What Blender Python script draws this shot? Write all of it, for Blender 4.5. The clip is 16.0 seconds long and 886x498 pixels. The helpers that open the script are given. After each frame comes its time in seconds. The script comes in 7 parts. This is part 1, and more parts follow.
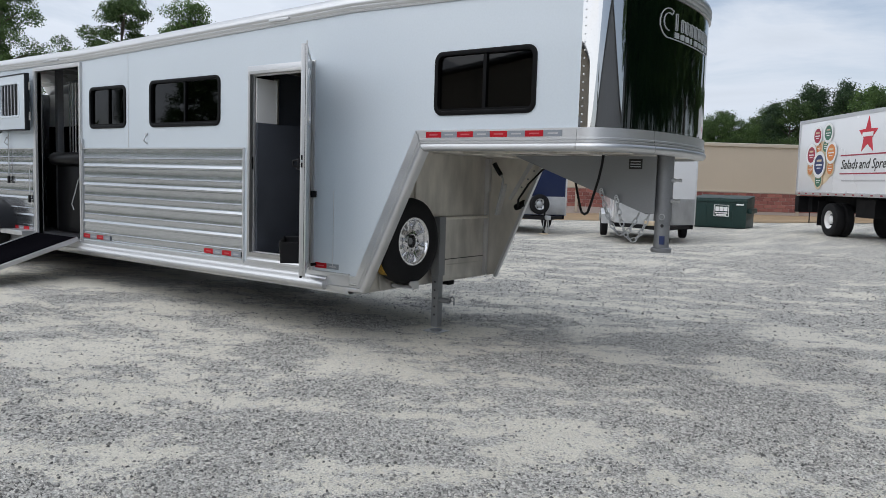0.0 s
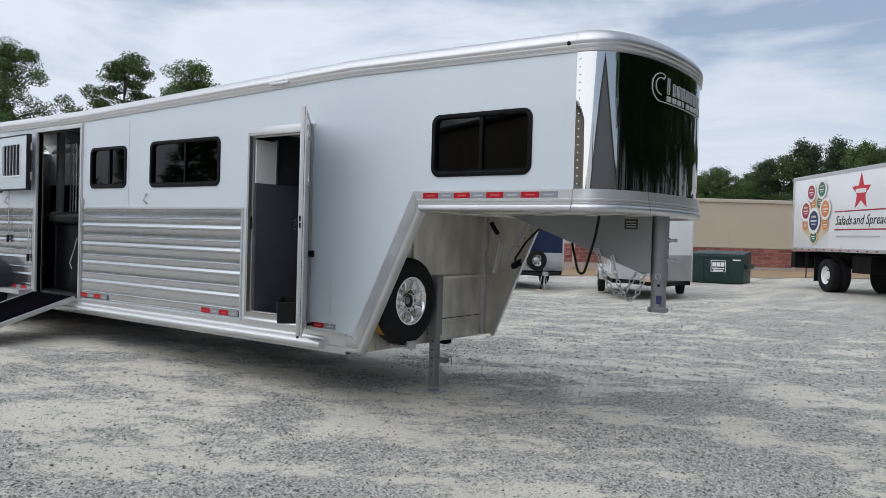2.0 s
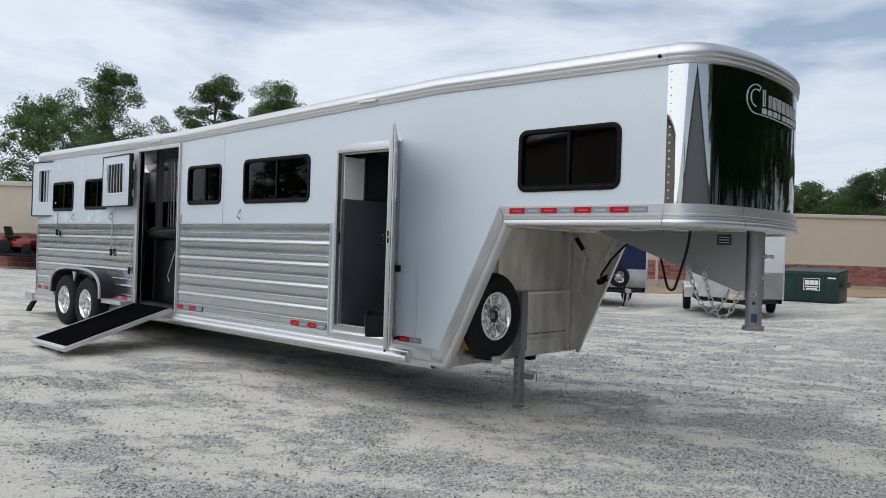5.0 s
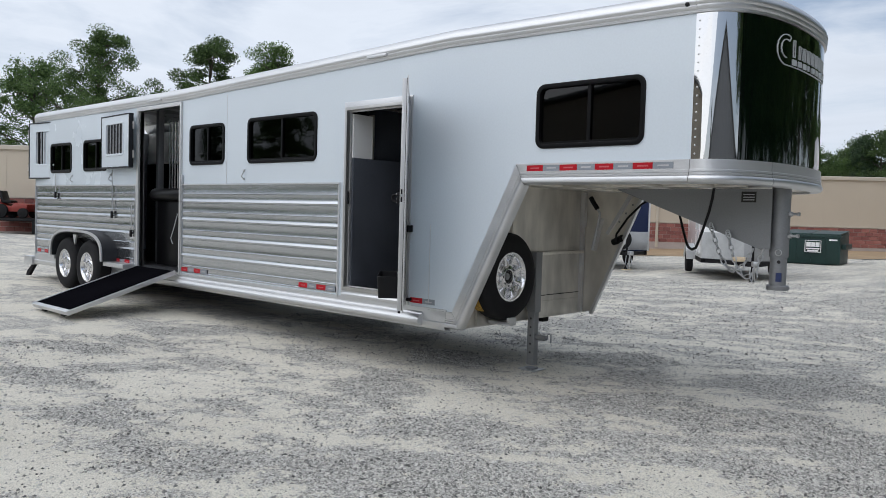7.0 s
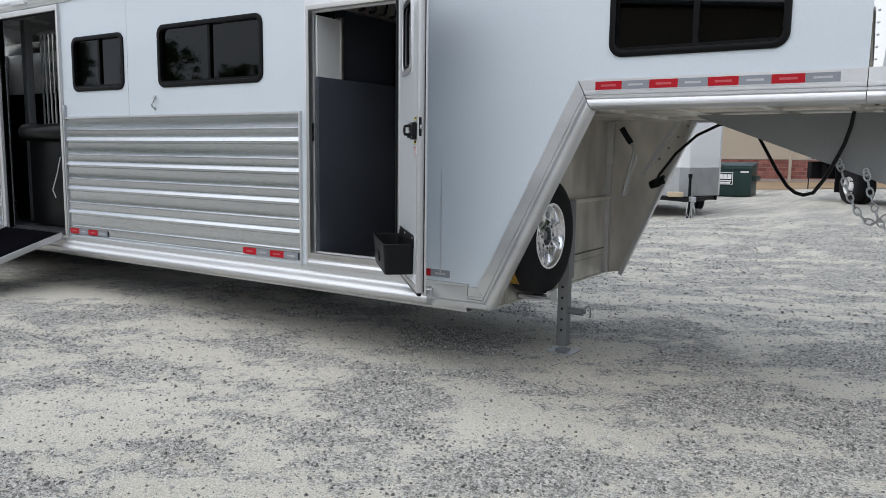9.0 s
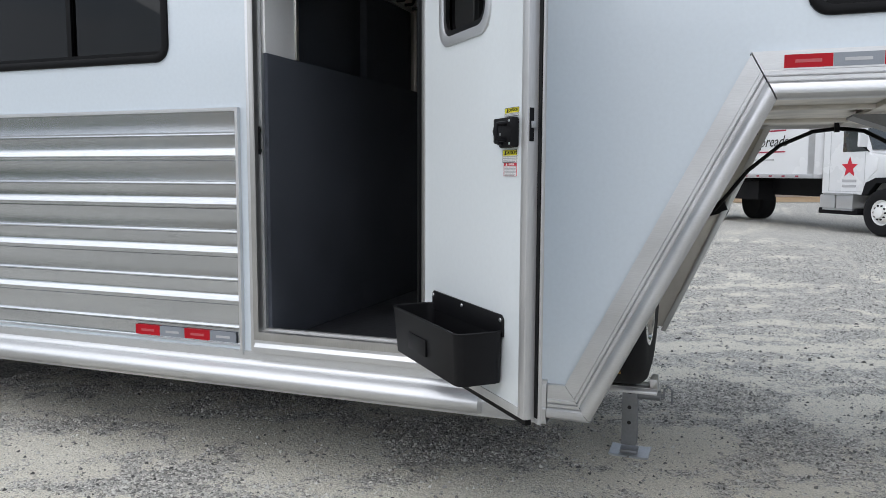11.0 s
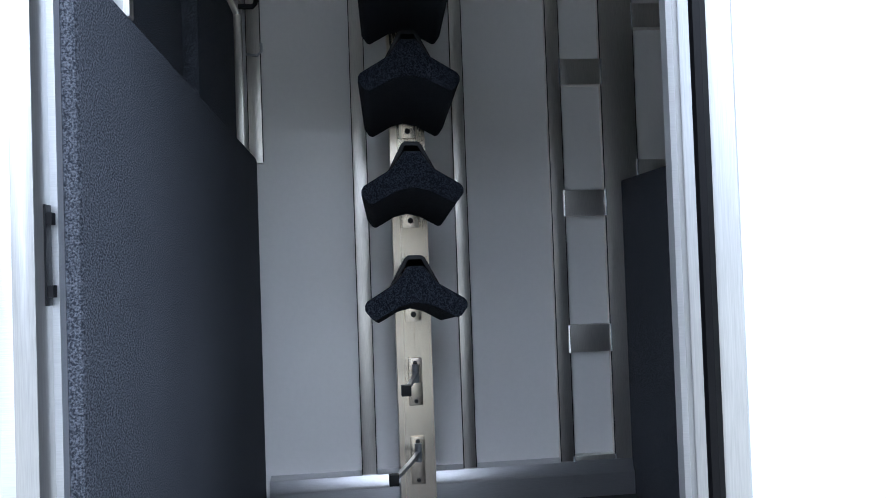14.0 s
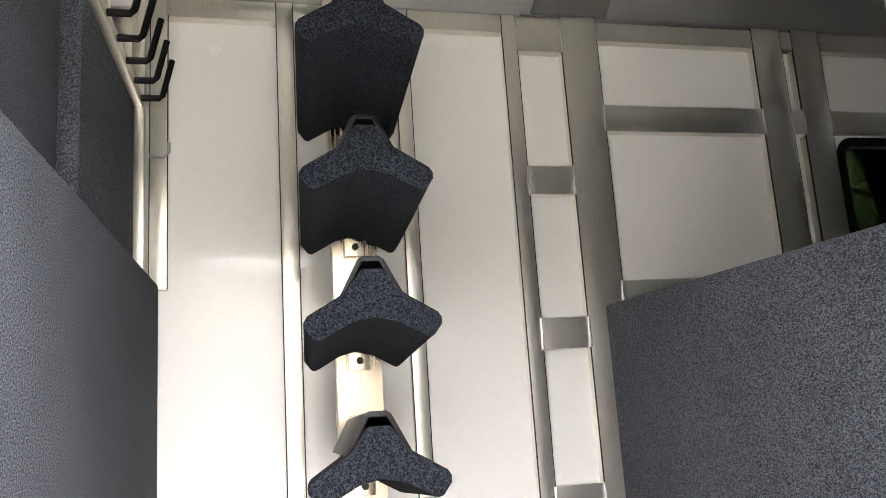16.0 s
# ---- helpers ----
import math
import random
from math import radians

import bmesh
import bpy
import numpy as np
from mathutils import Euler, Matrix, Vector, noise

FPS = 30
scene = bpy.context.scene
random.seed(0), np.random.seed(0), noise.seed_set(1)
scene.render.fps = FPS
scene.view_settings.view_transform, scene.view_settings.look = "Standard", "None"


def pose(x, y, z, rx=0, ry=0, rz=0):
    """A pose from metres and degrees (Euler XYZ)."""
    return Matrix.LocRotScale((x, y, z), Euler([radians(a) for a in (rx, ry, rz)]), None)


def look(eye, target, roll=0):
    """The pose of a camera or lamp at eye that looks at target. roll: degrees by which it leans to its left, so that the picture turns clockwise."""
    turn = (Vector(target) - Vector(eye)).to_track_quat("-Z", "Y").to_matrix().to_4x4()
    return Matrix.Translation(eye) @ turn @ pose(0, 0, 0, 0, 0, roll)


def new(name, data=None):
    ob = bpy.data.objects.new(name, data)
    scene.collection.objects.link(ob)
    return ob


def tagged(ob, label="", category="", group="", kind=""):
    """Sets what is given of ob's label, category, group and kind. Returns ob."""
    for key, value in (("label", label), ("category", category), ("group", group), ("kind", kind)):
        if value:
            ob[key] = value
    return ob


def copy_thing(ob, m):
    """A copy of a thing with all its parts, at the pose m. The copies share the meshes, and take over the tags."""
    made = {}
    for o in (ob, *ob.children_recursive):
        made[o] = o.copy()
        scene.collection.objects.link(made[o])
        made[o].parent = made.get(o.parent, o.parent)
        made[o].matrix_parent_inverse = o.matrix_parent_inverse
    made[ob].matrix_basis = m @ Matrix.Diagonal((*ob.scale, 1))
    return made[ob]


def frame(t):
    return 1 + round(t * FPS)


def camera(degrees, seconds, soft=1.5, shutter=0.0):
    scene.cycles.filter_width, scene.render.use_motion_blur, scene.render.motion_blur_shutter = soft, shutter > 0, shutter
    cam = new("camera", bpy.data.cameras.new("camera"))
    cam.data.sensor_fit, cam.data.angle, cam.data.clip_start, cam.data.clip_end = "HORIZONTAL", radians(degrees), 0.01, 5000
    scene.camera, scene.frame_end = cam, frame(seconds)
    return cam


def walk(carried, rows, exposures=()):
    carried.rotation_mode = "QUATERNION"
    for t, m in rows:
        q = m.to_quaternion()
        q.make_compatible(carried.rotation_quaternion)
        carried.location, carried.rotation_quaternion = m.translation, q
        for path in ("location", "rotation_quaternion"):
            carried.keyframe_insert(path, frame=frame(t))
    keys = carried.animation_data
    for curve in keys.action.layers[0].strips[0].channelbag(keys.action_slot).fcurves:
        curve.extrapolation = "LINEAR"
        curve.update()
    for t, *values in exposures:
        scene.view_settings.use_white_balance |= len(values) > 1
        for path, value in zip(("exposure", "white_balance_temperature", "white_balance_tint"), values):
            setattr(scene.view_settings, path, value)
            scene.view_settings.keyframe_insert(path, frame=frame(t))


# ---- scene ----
cam = camera(60.2, 16.0, soft=0.6)
PATH = [
    (0, (-0.162, -0.501, 1.465), (-1.341, 1.105, 1.287), 1.7),
    (0.5, (-0.158, -0.5, 1.49), (-1.336, 1.108, 1.33), 1.6),
    (1, (-0.156, -0.51, 1.486), (-1.334, 1.102, 1.369), 1.7),
    (1.5, (-0.148, -0.504, 1.49), (-1.33, 1.108, 1.423), 1.7),
    (2, (-0.151, -0.51, 1.505), (-1.333, 1.103, 1.471), 1.6),
    (2.5, (-0.154, -0.521, 1.507), (-1.336, 1.093, 1.497), 1.6),
    (3, (-0.148, -0.519, 1.495), (-1.335, 1.091, 1.503), 1.8),
    (3.5, (-0.151, -0.551, 1.484), (-1.351, 1.049, 1.502), 1.8),
    (4, (-0.143, -0.545, 1.502), (-1.387, 1.021, 1.518), 1.8),
    (4.5, (-0.166, -0.565, 1.484), (-1.47, 0.951, 1.505), 1.8),
    (4.7, (-0.178, -0.569, 1.497), (-1.508, 0.925, 1.513), 1.7),
    (6.8, (-0.312, -0.528, 1.497), (-1.666, 0.943, 1.426), 1.4),
    (7, (-0.412, -0.54, 1.451), (-1.743, 0.95, 1.359), 1.6),
    (7.5, (-0.841, -0.364, 1.417), (-2.105, 1.178, 1.253), 1.8),
    (8, (-1.369, -0.241, 1.349), (-2.552, 1.358, 1.142), 2.0),
    (8.2, (-1.554, -0.136, 1.454), (-2.718, 1.47, 1.204), 1.5),
    (10.3, (-3.502, 1.005, 1.436), (-4.364, 2.797, 1.227), 0.1),
    (10.5, (-3.7, 1.119, 1.457), (-4.51, 2.935, 1.249), 0.1),
    (11, (-4.103, 1.457, 1.438), (-4.804, 3.32, 1.241), 0.2),
    (11.5, (-4.502, 1.771, 1.449), (-5.069, 3.678, 1.249), 0.1),
    (12, (-4.827, 2.097, 1.439), (-5.259, 4.04, 1.247), 0.2),
    (12.5, (-5.116, 2.438, 1.439), (-5.403, 4.41, 1.268), 0.0),
    (13, (-5.383, 2.767, 1.431), (-5.499, 4.758, 1.29), -0.3),
    (13.5, (-5.574, 3.133, 1.462), (-5.503, 5.129, 1.365), -1.0),
    (14, (-5.724, 3.422, 1.551), (-5.496, 5.409, 1.598), -2.0),
    (14.5, (-5.749, 3.669, 1.595), (-5.415, 5.626, 1.837), -2.7),
    (15, (-5.707, 3.825, 1.643), (-5.311, 5.743, 2.045), -3.4),
    (15.5, (-5.712, 3.871, 1.645), (-5.303, 5.767, 2.129), -3.8),
    (16, (-5.78, 3.981, 1.611), (-5.32, 5.891, 1.984), -3.7),
]
EXPOSURES = [(0, -0.17, 6150, 10), (8.0, -0.1, 6150, 10), (10.5, 0.03, 6150, 10), (11.5, 0.06, 6150, 10), (12.5, 0.1, 6150, 10), (13.0, 0.25, 6150, 10), (13.5, 0.6, 6050, 10), (14.0, 1.42, 5300, 10), (14.5, 2.4, 5800, 12), (15.0, 3.05, 6700, 14), (15.5, 3.4, 6800, 14), (16, 3.78, 6850, 14)]
walk(cam, [(t, look(eye, target, roll)) for t, eye, target, roll in PATH], EXPOSURES)

# ---- world and light ----
sky_world = bpy.data.worlds.new("overcast_sky")
scene.world = sky_world
sky_world.use_nodes = True
wn, wl = sky_world.node_tree.nodes, sky_world.node_tree.links
wn.clear()
w_out = wn.new("ShaderNodeOutputWorld")
w_bg = wn.new("ShaderNodeBackground")
w_sky = wn.new("ShaderNodeTexSky")
w_sky.sky_type = "NISHITA"
w_sky.sun_disc = False
w_sky.sun_elevation, w_sky.sun_rotation = radians(52), radians(187)
w_sky.air_density, w_sky.dust_density = 1.0, 2.0
w_co = wn.new("ShaderNodeTexCoord")
w_map = wn.new("ShaderNodeMapping")
w_map.inputs["Scale"].default_value = (1.0, 1.0, 4.5)
w_noise = wn.new("ShaderNodeTexNoise")
w_noise.inputs["Scale"].default_value = 1.7
w_noise.inputs["Detail"].default_value = 7.0
w_noise.inputs["Roughness"].default_value = 0.56
w_noise.inputs["Distortion"].default_value = 0.6
w_ramp = wn.new("ShaderNodeValToRGB")
w_ramp.color_ramp.elements[0].position, w_ramp.color_ramp.elements[1].position = 0.40, 0.58
w_ramp.color_ramp.elements[0].color, w_ramp.color_ramp.elements[1].color = (0.26, 0.26, 0.26, 1), (1, 1, 1, 1)
w_cloud = wn.new("ShaderNodeValToRGB")
w_cloud.color_ramp.elements[0].position, w_cloud.color_ramp.elements[1].position = 0.30, 0.72
w_cloud.color_ramp.elements[0].color = (8.9, 9.3, 9.9, 1)
w_cloud.color_ramp.elements[1].color = (6.9, 7.3, 7.85, 1)
w_mix = wn.new("ShaderNodeMixRGB")
w_bg.inputs["Strength"].default_value = 0.11
wl.new(w_co.outputs["Generated"], w_map.inputs["Vector"])
wl.new(w_map.outputs["Vector"], w_noise.inputs["Vector"])
w_sep, w_side, w_sum = wn.new("ShaderNodeSeparateXYZ"), wn.new("ShaderNodeMapRange"), wn.new("ShaderNodeMath")
w_side.inputs["From Min"].default_value, w_side.inputs["From Max"].default_value = -0.75, 0.0
w_side.inputs["To Min"].default_value, w_side.inputs["To Max"].default_value = 0.09, -0.10
wl.new(w_co.outputs["Generated"], w_sep.inputs[0])
wl.new(w_sep.outputs["X"], w_side.inputs["Value"])
wl.new(w_noise.outputs["Fac"], w_sum.inputs[0])
wl.new(w_side.outputs["Result"], w_sum.inputs[1])
wl.new(w_sum.outputs[0], w_ramp.inputs["Fac"])
wl.new(w_noise.outputs["Fac"], w_cloud.inputs["Fac"])
wl.new(w_ramp.outputs["Color"], w_mix.inputs["Fac"])
wl.new(w_sky.outputs["Color"], w_mix.inputs["Color1"])
wl.new(w_cloud.outputs["Color"], w_mix.inputs["Color2"])
wl.new(w_mix.outputs["Color"], w_bg.inputs["Color"])
wl.new(w_bg.outputs["Background"], w_out.inputs["Surface"])

sun_lamp = bpy.data.lights.new("sun", "SUN")
sun_lamp.energy, sun_lamp.angle, sun_lamp.color = 1.75, radians(100), (1.0, 0.955, 0.90)
sun = new("sun", sun_lamp)
sun.matrix_basis = look((-8, -30, 46), (-4, 5, 0))


# ---- materials ----
def node_mat(name):
    m = bpy.data.materials.new(name)
    m.use_nodes = True
    nt = m.node_tree
    return m, nt.nodes, nt.links, nt.nodes["Principled BSDF"]


def paint(name, col, rough=0.5, metal=0.0, scale=8.0, vary=0.12, bump=0.0, bscale=60.0, coat=0.0, stretch=(1, 1, 1), spec=0.5, streak=0.0):
    """A surface with broad stains and fine grain, in object space."""
    m, n, l, p = node_mat(name)
    co, mp = n.new("ShaderNodeTexCoord"), n.new("ShaderNodeMapping")
    mp.inputs["Scale"].default_value = stretch
    l.new(co.outputs["Object"], mp.inputs["Vector"])
    a, b = n.new("ShaderNodeTexNoise"), n.new("ShaderNodeTexNoise")
    a.inputs["Scale"].default_value, a.inputs["Detail"].default_value = scale * 0.18, 5
    b.inputs["Scale"].default_value, b.inputs["Detail"].default_value = bscale, 3
    l.new(mp.outputs["Vector"], a.inputs["Vector"])
    l.new(mp.outputs["Vector"], b.inputs["Vector"])
    add = n.new("ShaderNodeMath")
    add.operation = "ADD"
    l.new(a.outputs["Fac"], add.inputs[0])
    l.new(b.outputs["Fac"], add.inputs[1])
    ramp = n.new("ShaderNodeValToRGB")
    ramp.color_ramp.elements[0].position, ramp.color_ramp.elements[1].position = 0.33, 0.67
    half = n.new("ShaderNodeMath")
    half.operation = "MULTIPLY"
    half.inputs[1].default_value = 0.5
    l.new(add.outputs[0], half.inputs[0])
    l.new(half.outputs[0], ramp.inputs["Fac"])
    ramp.color_ramp.elements[0].color = (*[c * (1 - vary) for c in col], 1)
    ramp.color_ramp.elements[1].color = (*[min(1, c * (1 + vary)) for c in col], 1)
    l.new(ramp.outputs["Color"], p.inputs["Base Color"])
    r = n.new("ShaderNodeMapRange")
    r.inputs["To Min"].default_value, r.inputs["To Max"].default_value = max(0.02, rough * (1 - 0.35)), min(1, rough * 1.35)
    l.new(a.outputs["Fac"], r.inputs["Value"])
    l.new(r.outputs["Result"], p.inputs["Roughness"])
    p.inputs["Metallic"].default_value = metal
    p.inputs["Specular IOR Level"].default_value = spec
    p.inputs["Coat Weight"].default_value = coat
    p.inputs["Coat Roughness"].default_value = 0.05
    if bump:
        bm_ = n.new("ShaderNodeBump")
        bm_.inputs["Strength"].default_value, bm_.inputs["Distance"].default_value = bump, 0.01
        l.new(b.outputs["Fac"], bm_.inputs["Height"])
        l.new(bm_.outputs["Normal"], p.inputs["Normal"])
    return m


def glass(name, tint, gloss_rough=0.02):
    m, n, l, p = node_mat(name)
    n.remove(p)
    out = n["Material Output"]
    tr, gl, mx, fr = n.new("ShaderNodeBsdfTransparent"), n.new("ShaderNodeBsdfGlossy"), n.new("ShaderNodeMixShader"), n.new("ShaderNodeFresnel")
    tr.inputs["Color"].default_value = (*tint, 1)
    gl.inputs["Roughness"].default_value = gloss_rough
    fr.inputs["IOR"].default_value = 1.42
    l.new(fr.outputs[0], mx.inputs[0])
    l.new(tr.outputs[0], mx.inputs[1])
    l.new(gl.outputs[0], mx.inputs[2])
    l.new(mx.outputs[0], out.inputs["Surface"])
    return m


def foliage(name, dark, light):
    m, n, l, p = node_mat(name)
    geo, ramp = n.new("ShaderNodeNewGeometry"), n.new("ShaderNodeValToRGB")
    ramp.color_ramp.elements[0].color, ramp.color_ramp.elements[1].color = (*dark, 1), (*light, 1)
    l.new(geo.outputs["Random Per Island"], ramp.inputs["Fac"])
    info, hue, mr = n.new("ShaderNodeObjectInfo"), n.new("ShaderNodeHueSaturation"), n.new("ShaderNodeMapRange")
    mr.inputs["To Min"].default_value, mr.inputs["To Max"].default_value = 0.75, 1.3
    l.new(info.outputs["Random"], mr.inputs["Value"])
    l.new(mr.outputs["Result"], hue.inputs["Value"])
    l.new(ramp.outputs["Color"], hue.inputs["Color"])
    l.new(hue.outputs["Color"], p.inputs["Base Color"])
    p.inputs["Roughness"].default_value = 0.6
    tl, mx, out = n.new("ShaderNodeBsdfTranslucent"), n.new("ShaderNodeMixShader"), n["Material Output"]
    mx.inputs[0].default_value = 0.3
    l.new(hue.outputs["Color"], tl.inputs["Color"])
    l.new(p.outputs[0], mx.inputs[1])
    l.new(tl.outputs[0], mx.inputs[2])
    l.new(mx.outputs[0], out.inputs["Surface"])
    return m


def gravel():
    """Pale trodden stone dust with crushed stone where the lot's cover of loose stone is thick."""
    m, n, l, p = node_mat("gravel_lot")
    co = n.new("ShaderNodeTexCoord")

    def tex(kind, scale, detail=4.0, rough=0.6):
        t = n.new(kind)
        t.inputs["Scale"].default_value = scale
        if kind == "ShaderNodeTexNoise":
            t.inputs["Detail"].default_value, t.inputs["Roughness"].default_value = detail, rough
        l.new(co.outputs["Object"], t.inputs["Vector"])
        return t

    def calc(op, x, y, z=0.0):
        q = n.new("ShaderNodeMath")
        q.operation = op
        for i, v in enumerate((x, y, z)):
            if isinstance(v, float):
                q.inputs[i].default_value = v
            else:
                l.new(v, q.inputs[i])
        return q.outputs[0]

    cover = n.new("ShaderNodeAttribute")
    cover.attribute_name = "loose_cover"
    wide, mid, fine = tex("ShaderNodeTexNoise", 0.5, 3, 0.6), tex("ShaderNodeTexNoise", 6.5, 8, 0.80), tex("ShaderNodeTexNoise", 130, 3, 0.7)
    stone, small = tex("ShaderNodeTexVoronoi", 62), tex("ShaderNodeTexVoronoi", 135)
    sep, sep2 = n.new("ShaderNodeSeparateColor"), n.new("ShaderNodeSeparateColor")
    l.new(stone.outputs["Color"], sep.inputs[0])
    l.new(small.outputs["Color"], sep2.inputs[0])
    # crushed stone, light to dark grey, stone by stone
    tone = calc("MULTIPLY_ADD", sep.outputs[0], 0.5, calc("MULTIPLY", sep2.outputs[0], 0.5))
    sr = n.new("ShaderNodeValToRGB")
    sr.color_ramp.elements[0].position, sr.color_ramp.elements[1].position = 0.12, 0.92
    sr.color_ramp.elements[0].color, sr.color_ramp.elements[1].color = (0.12, 0.117, 0.109, 1), (0.89, 0.872, 0.81, 1)
    l.new(tone, sr.inputs["Fac"])
    dust = n.new("ShaderNodeValToRGB")
    dust.color_ramp.elements[0].position, dust.color_ramp.elements[1].position = 0.3, 0.7
    dust.color_ramp.elements[0].color, dust.color_ramp.elements[1].color = (0.72, 0.685, 0.58, 1), (0.92, 0.885, 0.775, 1)
    l.new(calc("MULTIPLY_ADD", wide.outputs["Fac"], 0.5, calc("MULTIPLY", mid.outputs["Fac"], 0.5)), dust.inputs["Fac"])
    # single stones break the edge of each patch
    edge = calc("MULTIPLY_ADD", mid.outputs["Fac"], 3.3, calc("MULTIPLY_ADD", sep2.outputs[1], 0.34, cover.outputs["Fac"]))
    mask = n.new("ShaderNodeValToRGB")
    mask.color_ramp.elements[0].position, mask.color_ramp.elements[1].position = 0.875, 0.965
    l.new(calc("MULTIPLY", edge, 0.40), mask.inputs["Fac"])
    mask.color_ramp.elements[0].color, mask.color_ramp.elements[1].color = (0.08, 0.08, 0.08, 1), (0.92, 0.92, 0.92, 1)
    mx = n.new("ShaderNodeMixRGB")
    l.new(mask.outputs["Color"], mx.inputs["Fac"])
    l.new(dust.outputs["Color"], mx.inputs["Color1"])
    l.new(sr.outputs["Color"], mx.inputs["Color2"])
    fm, fr = n.new("ShaderNodeMixRGB"), n.new("ShaderNodeValToRGB")
    fm.blend_type, fm.inputs["Fac"].default_value = "MULTIPLY", 1.0
    fr.color_ramp.elements[0].position, fr.color_ramp.elements[1].position = 0.31, 0.56
    fr.color_ramp.elements[0].color = (0.50, 0.50, 0.50, 1)
    l.new(fine.outputs["Fac"], fr.inputs["Fac"])
    l.new(mx.outputs["Color"], fm.inputs["Color1"])
    l.new(fr.outputs["Color"], fm.inputs["Color2"])
    l.new(fm.outputs["Color"], p.inputs["Base Color"])
    p.inputs["Roughness"].default_value = 0.95
    p.inputs["Specular IOR Level"].default_value = 0.2
    b1, b2 = n.new("ShaderNodeBump"), n.new("ShaderNodeBump")
    b1.inputs["Strength"].default_value, b1.inputs["Distance"].default_value = 0.6, 0.025
    b2.inputs["Strength"].default_value, b2.inputs["Distance"].default_value = 0.65, 0.008
    l.new(mid.outputs["Fac"], b1.inputs["Height"])
    l.new(calc("MULTIPLY_ADD", stone.outputs["Distance"], -0.8, fine.outputs["Fac"]), b2.inputs["Height"])
    l.new(b1.outputs["Normal"], b2.inputs["Normal"])
    l.new(b2.outputs["Normal"], p.inputs["Normal"])
    return m


def island(name, dark, light, rough=0.9):
    """Pieces that differ in tone one by one."""
    m, n, l, p = node_mat(name)
    geo, ramp = n.new("ShaderNodeNewGeometry"), n.new("ShaderNodeValToRGB")
    ramp.color_ramp.elements[0].color, ramp.color_ramp.elements[1].color = (*dark, 1), (*light, 1)
    l.new(geo.outputs["Random Per Island"], ramp.inputs["Fac"])
    l.new(ramp.outputs["Color"], p.inputs["Base Color"])
    p.inputs["Roughness"].default_value = rough
    return m


def per_object(name, dark, light, rough=0.9):
    m, n, l, p = node_mat(name)
    info, ramp, no, mx = n.new("ShaderNodeObjectInfo"), n.new("ShaderNodeValToRGB"), n.new("ShaderNodeTexNoise"), n.new("ShaderNodeMixRGB")
    ramp.color_ramp.elements[0].color, ramp.color_ramp.elements[1].color = (*dark, 1), (*light, 1)
    no.inputs["Scale"].default_value = 30
    l.new(info.outputs["Random"], ramp.inputs["Fac"])
    mx.blend_type, mx.inputs["Fac"].default_value = "OVERLAY", 0.35
    l.new(ramp.outputs["Color"], mx.inputs["Color1"])
    l.new(no.outputs["Fac"], mx.inputs["Color2"])
    l.new(mx.outputs["Color"], p.inputs["Base Color"])
    p.inputs["Roughness"].default_value = rough
    return m


def carpet(name, col, grain=300, low=0.42, high=0.64):
    """Looped pile in flecks of two tones."""
    m, n, l, p = node_mat(name)
    co, mp = n.new("ShaderNodeTexCoord"), n.new("ShaderNodeMapping")
    mp.inputs["Scale"].default_value = (1.0, 0.62, 1.0)
    a, b = n.new("ShaderNodeTexNoise"), n.new("ShaderNodeTexNoise")
    a.inputs["Scale"].default_value, a.inputs["Detail"].default_value, a.inputs["Roughness"].default_value = grain, 2, 0.6
    b.inputs["Scale"].default_value, b.inputs["Detail"].default_value = 2.6, 5
    l.new(co.outputs["Object"], mp.inputs["Vector"])
    l.new(mp.outputs["Vector"], a.inputs["Vector"])
    l.new(co.outputs["Object"], b.inputs["Vector"])
    r = n.new("ShaderNodeValToRGB")
    r.color_ramp.elements[0].position, r.color_ramp.elements[1].position = low, high
    r.color_ramp.elements[0].color, r.color_ramp.elements[1].color = (*[c * 0.45 for c in col], 1), (*[0.5 * c * 2.3 + 0.5 * sum(col) / 3 * 2.3 for c in col], 1)
    l.new(a.outputs["Fac"], r.inputs["Fac"])
    mx = n.new("ShaderNodeMixRGB")
    mx.blend_type, mx.inputs["Fac"].default_value = "OVERLAY", 0.35
    l.new(r.outputs["Color"], mx.inputs["Color1"])
    l.new(b.outputs["Fac"], mx.inputs["Color2"])
    l.new(mx.outputs["Color"], p.inputs["Base Color"])
    p.inputs["Roughness"].default_value = 1.0
    p.inputs["Specular IOR Level"].default_value = 0.08
    p.inputs["Sheen Weight"].default_value = 0.02
    bp = n.new("ShaderNodeBump")
    bp.inputs["Strength"].default_value, bp.inputs["Distance"].default_value = 0.7, 0.004
    l.new(a.outputs["Fac"], bp.inputs["Height"])
    l.new(bp.outputs["Normal"], p.inputs["Normal"])
    return m


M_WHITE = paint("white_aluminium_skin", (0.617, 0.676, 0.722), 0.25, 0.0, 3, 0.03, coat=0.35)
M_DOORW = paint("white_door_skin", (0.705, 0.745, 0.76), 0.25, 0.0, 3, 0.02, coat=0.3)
M_INNER = paint("white_inner_panel", (0.88, 0.87, 0.845), 0.26, 0.0, 3, 0.02, coat=0.35, spec=0.5)
M_ALU = paint("brushed_aluminium", (0.65, 0.655, 0.66), 0.37, 0.85, 10, 0.10, 0.04, 300, stretch=(0.12, 1, 3))
M_EDGE = paint("satin_aluminium_edge", (0.60, 0.60, 0.595), 0.48, 0.65, 8, 0.10, 0.03, 200, stretch=(3, 3, 0.1))
M_RIM = paint("polished_cast_rim", (0.78, 0.78, 0.79), 0.2, 0.95, 10, 0.06)
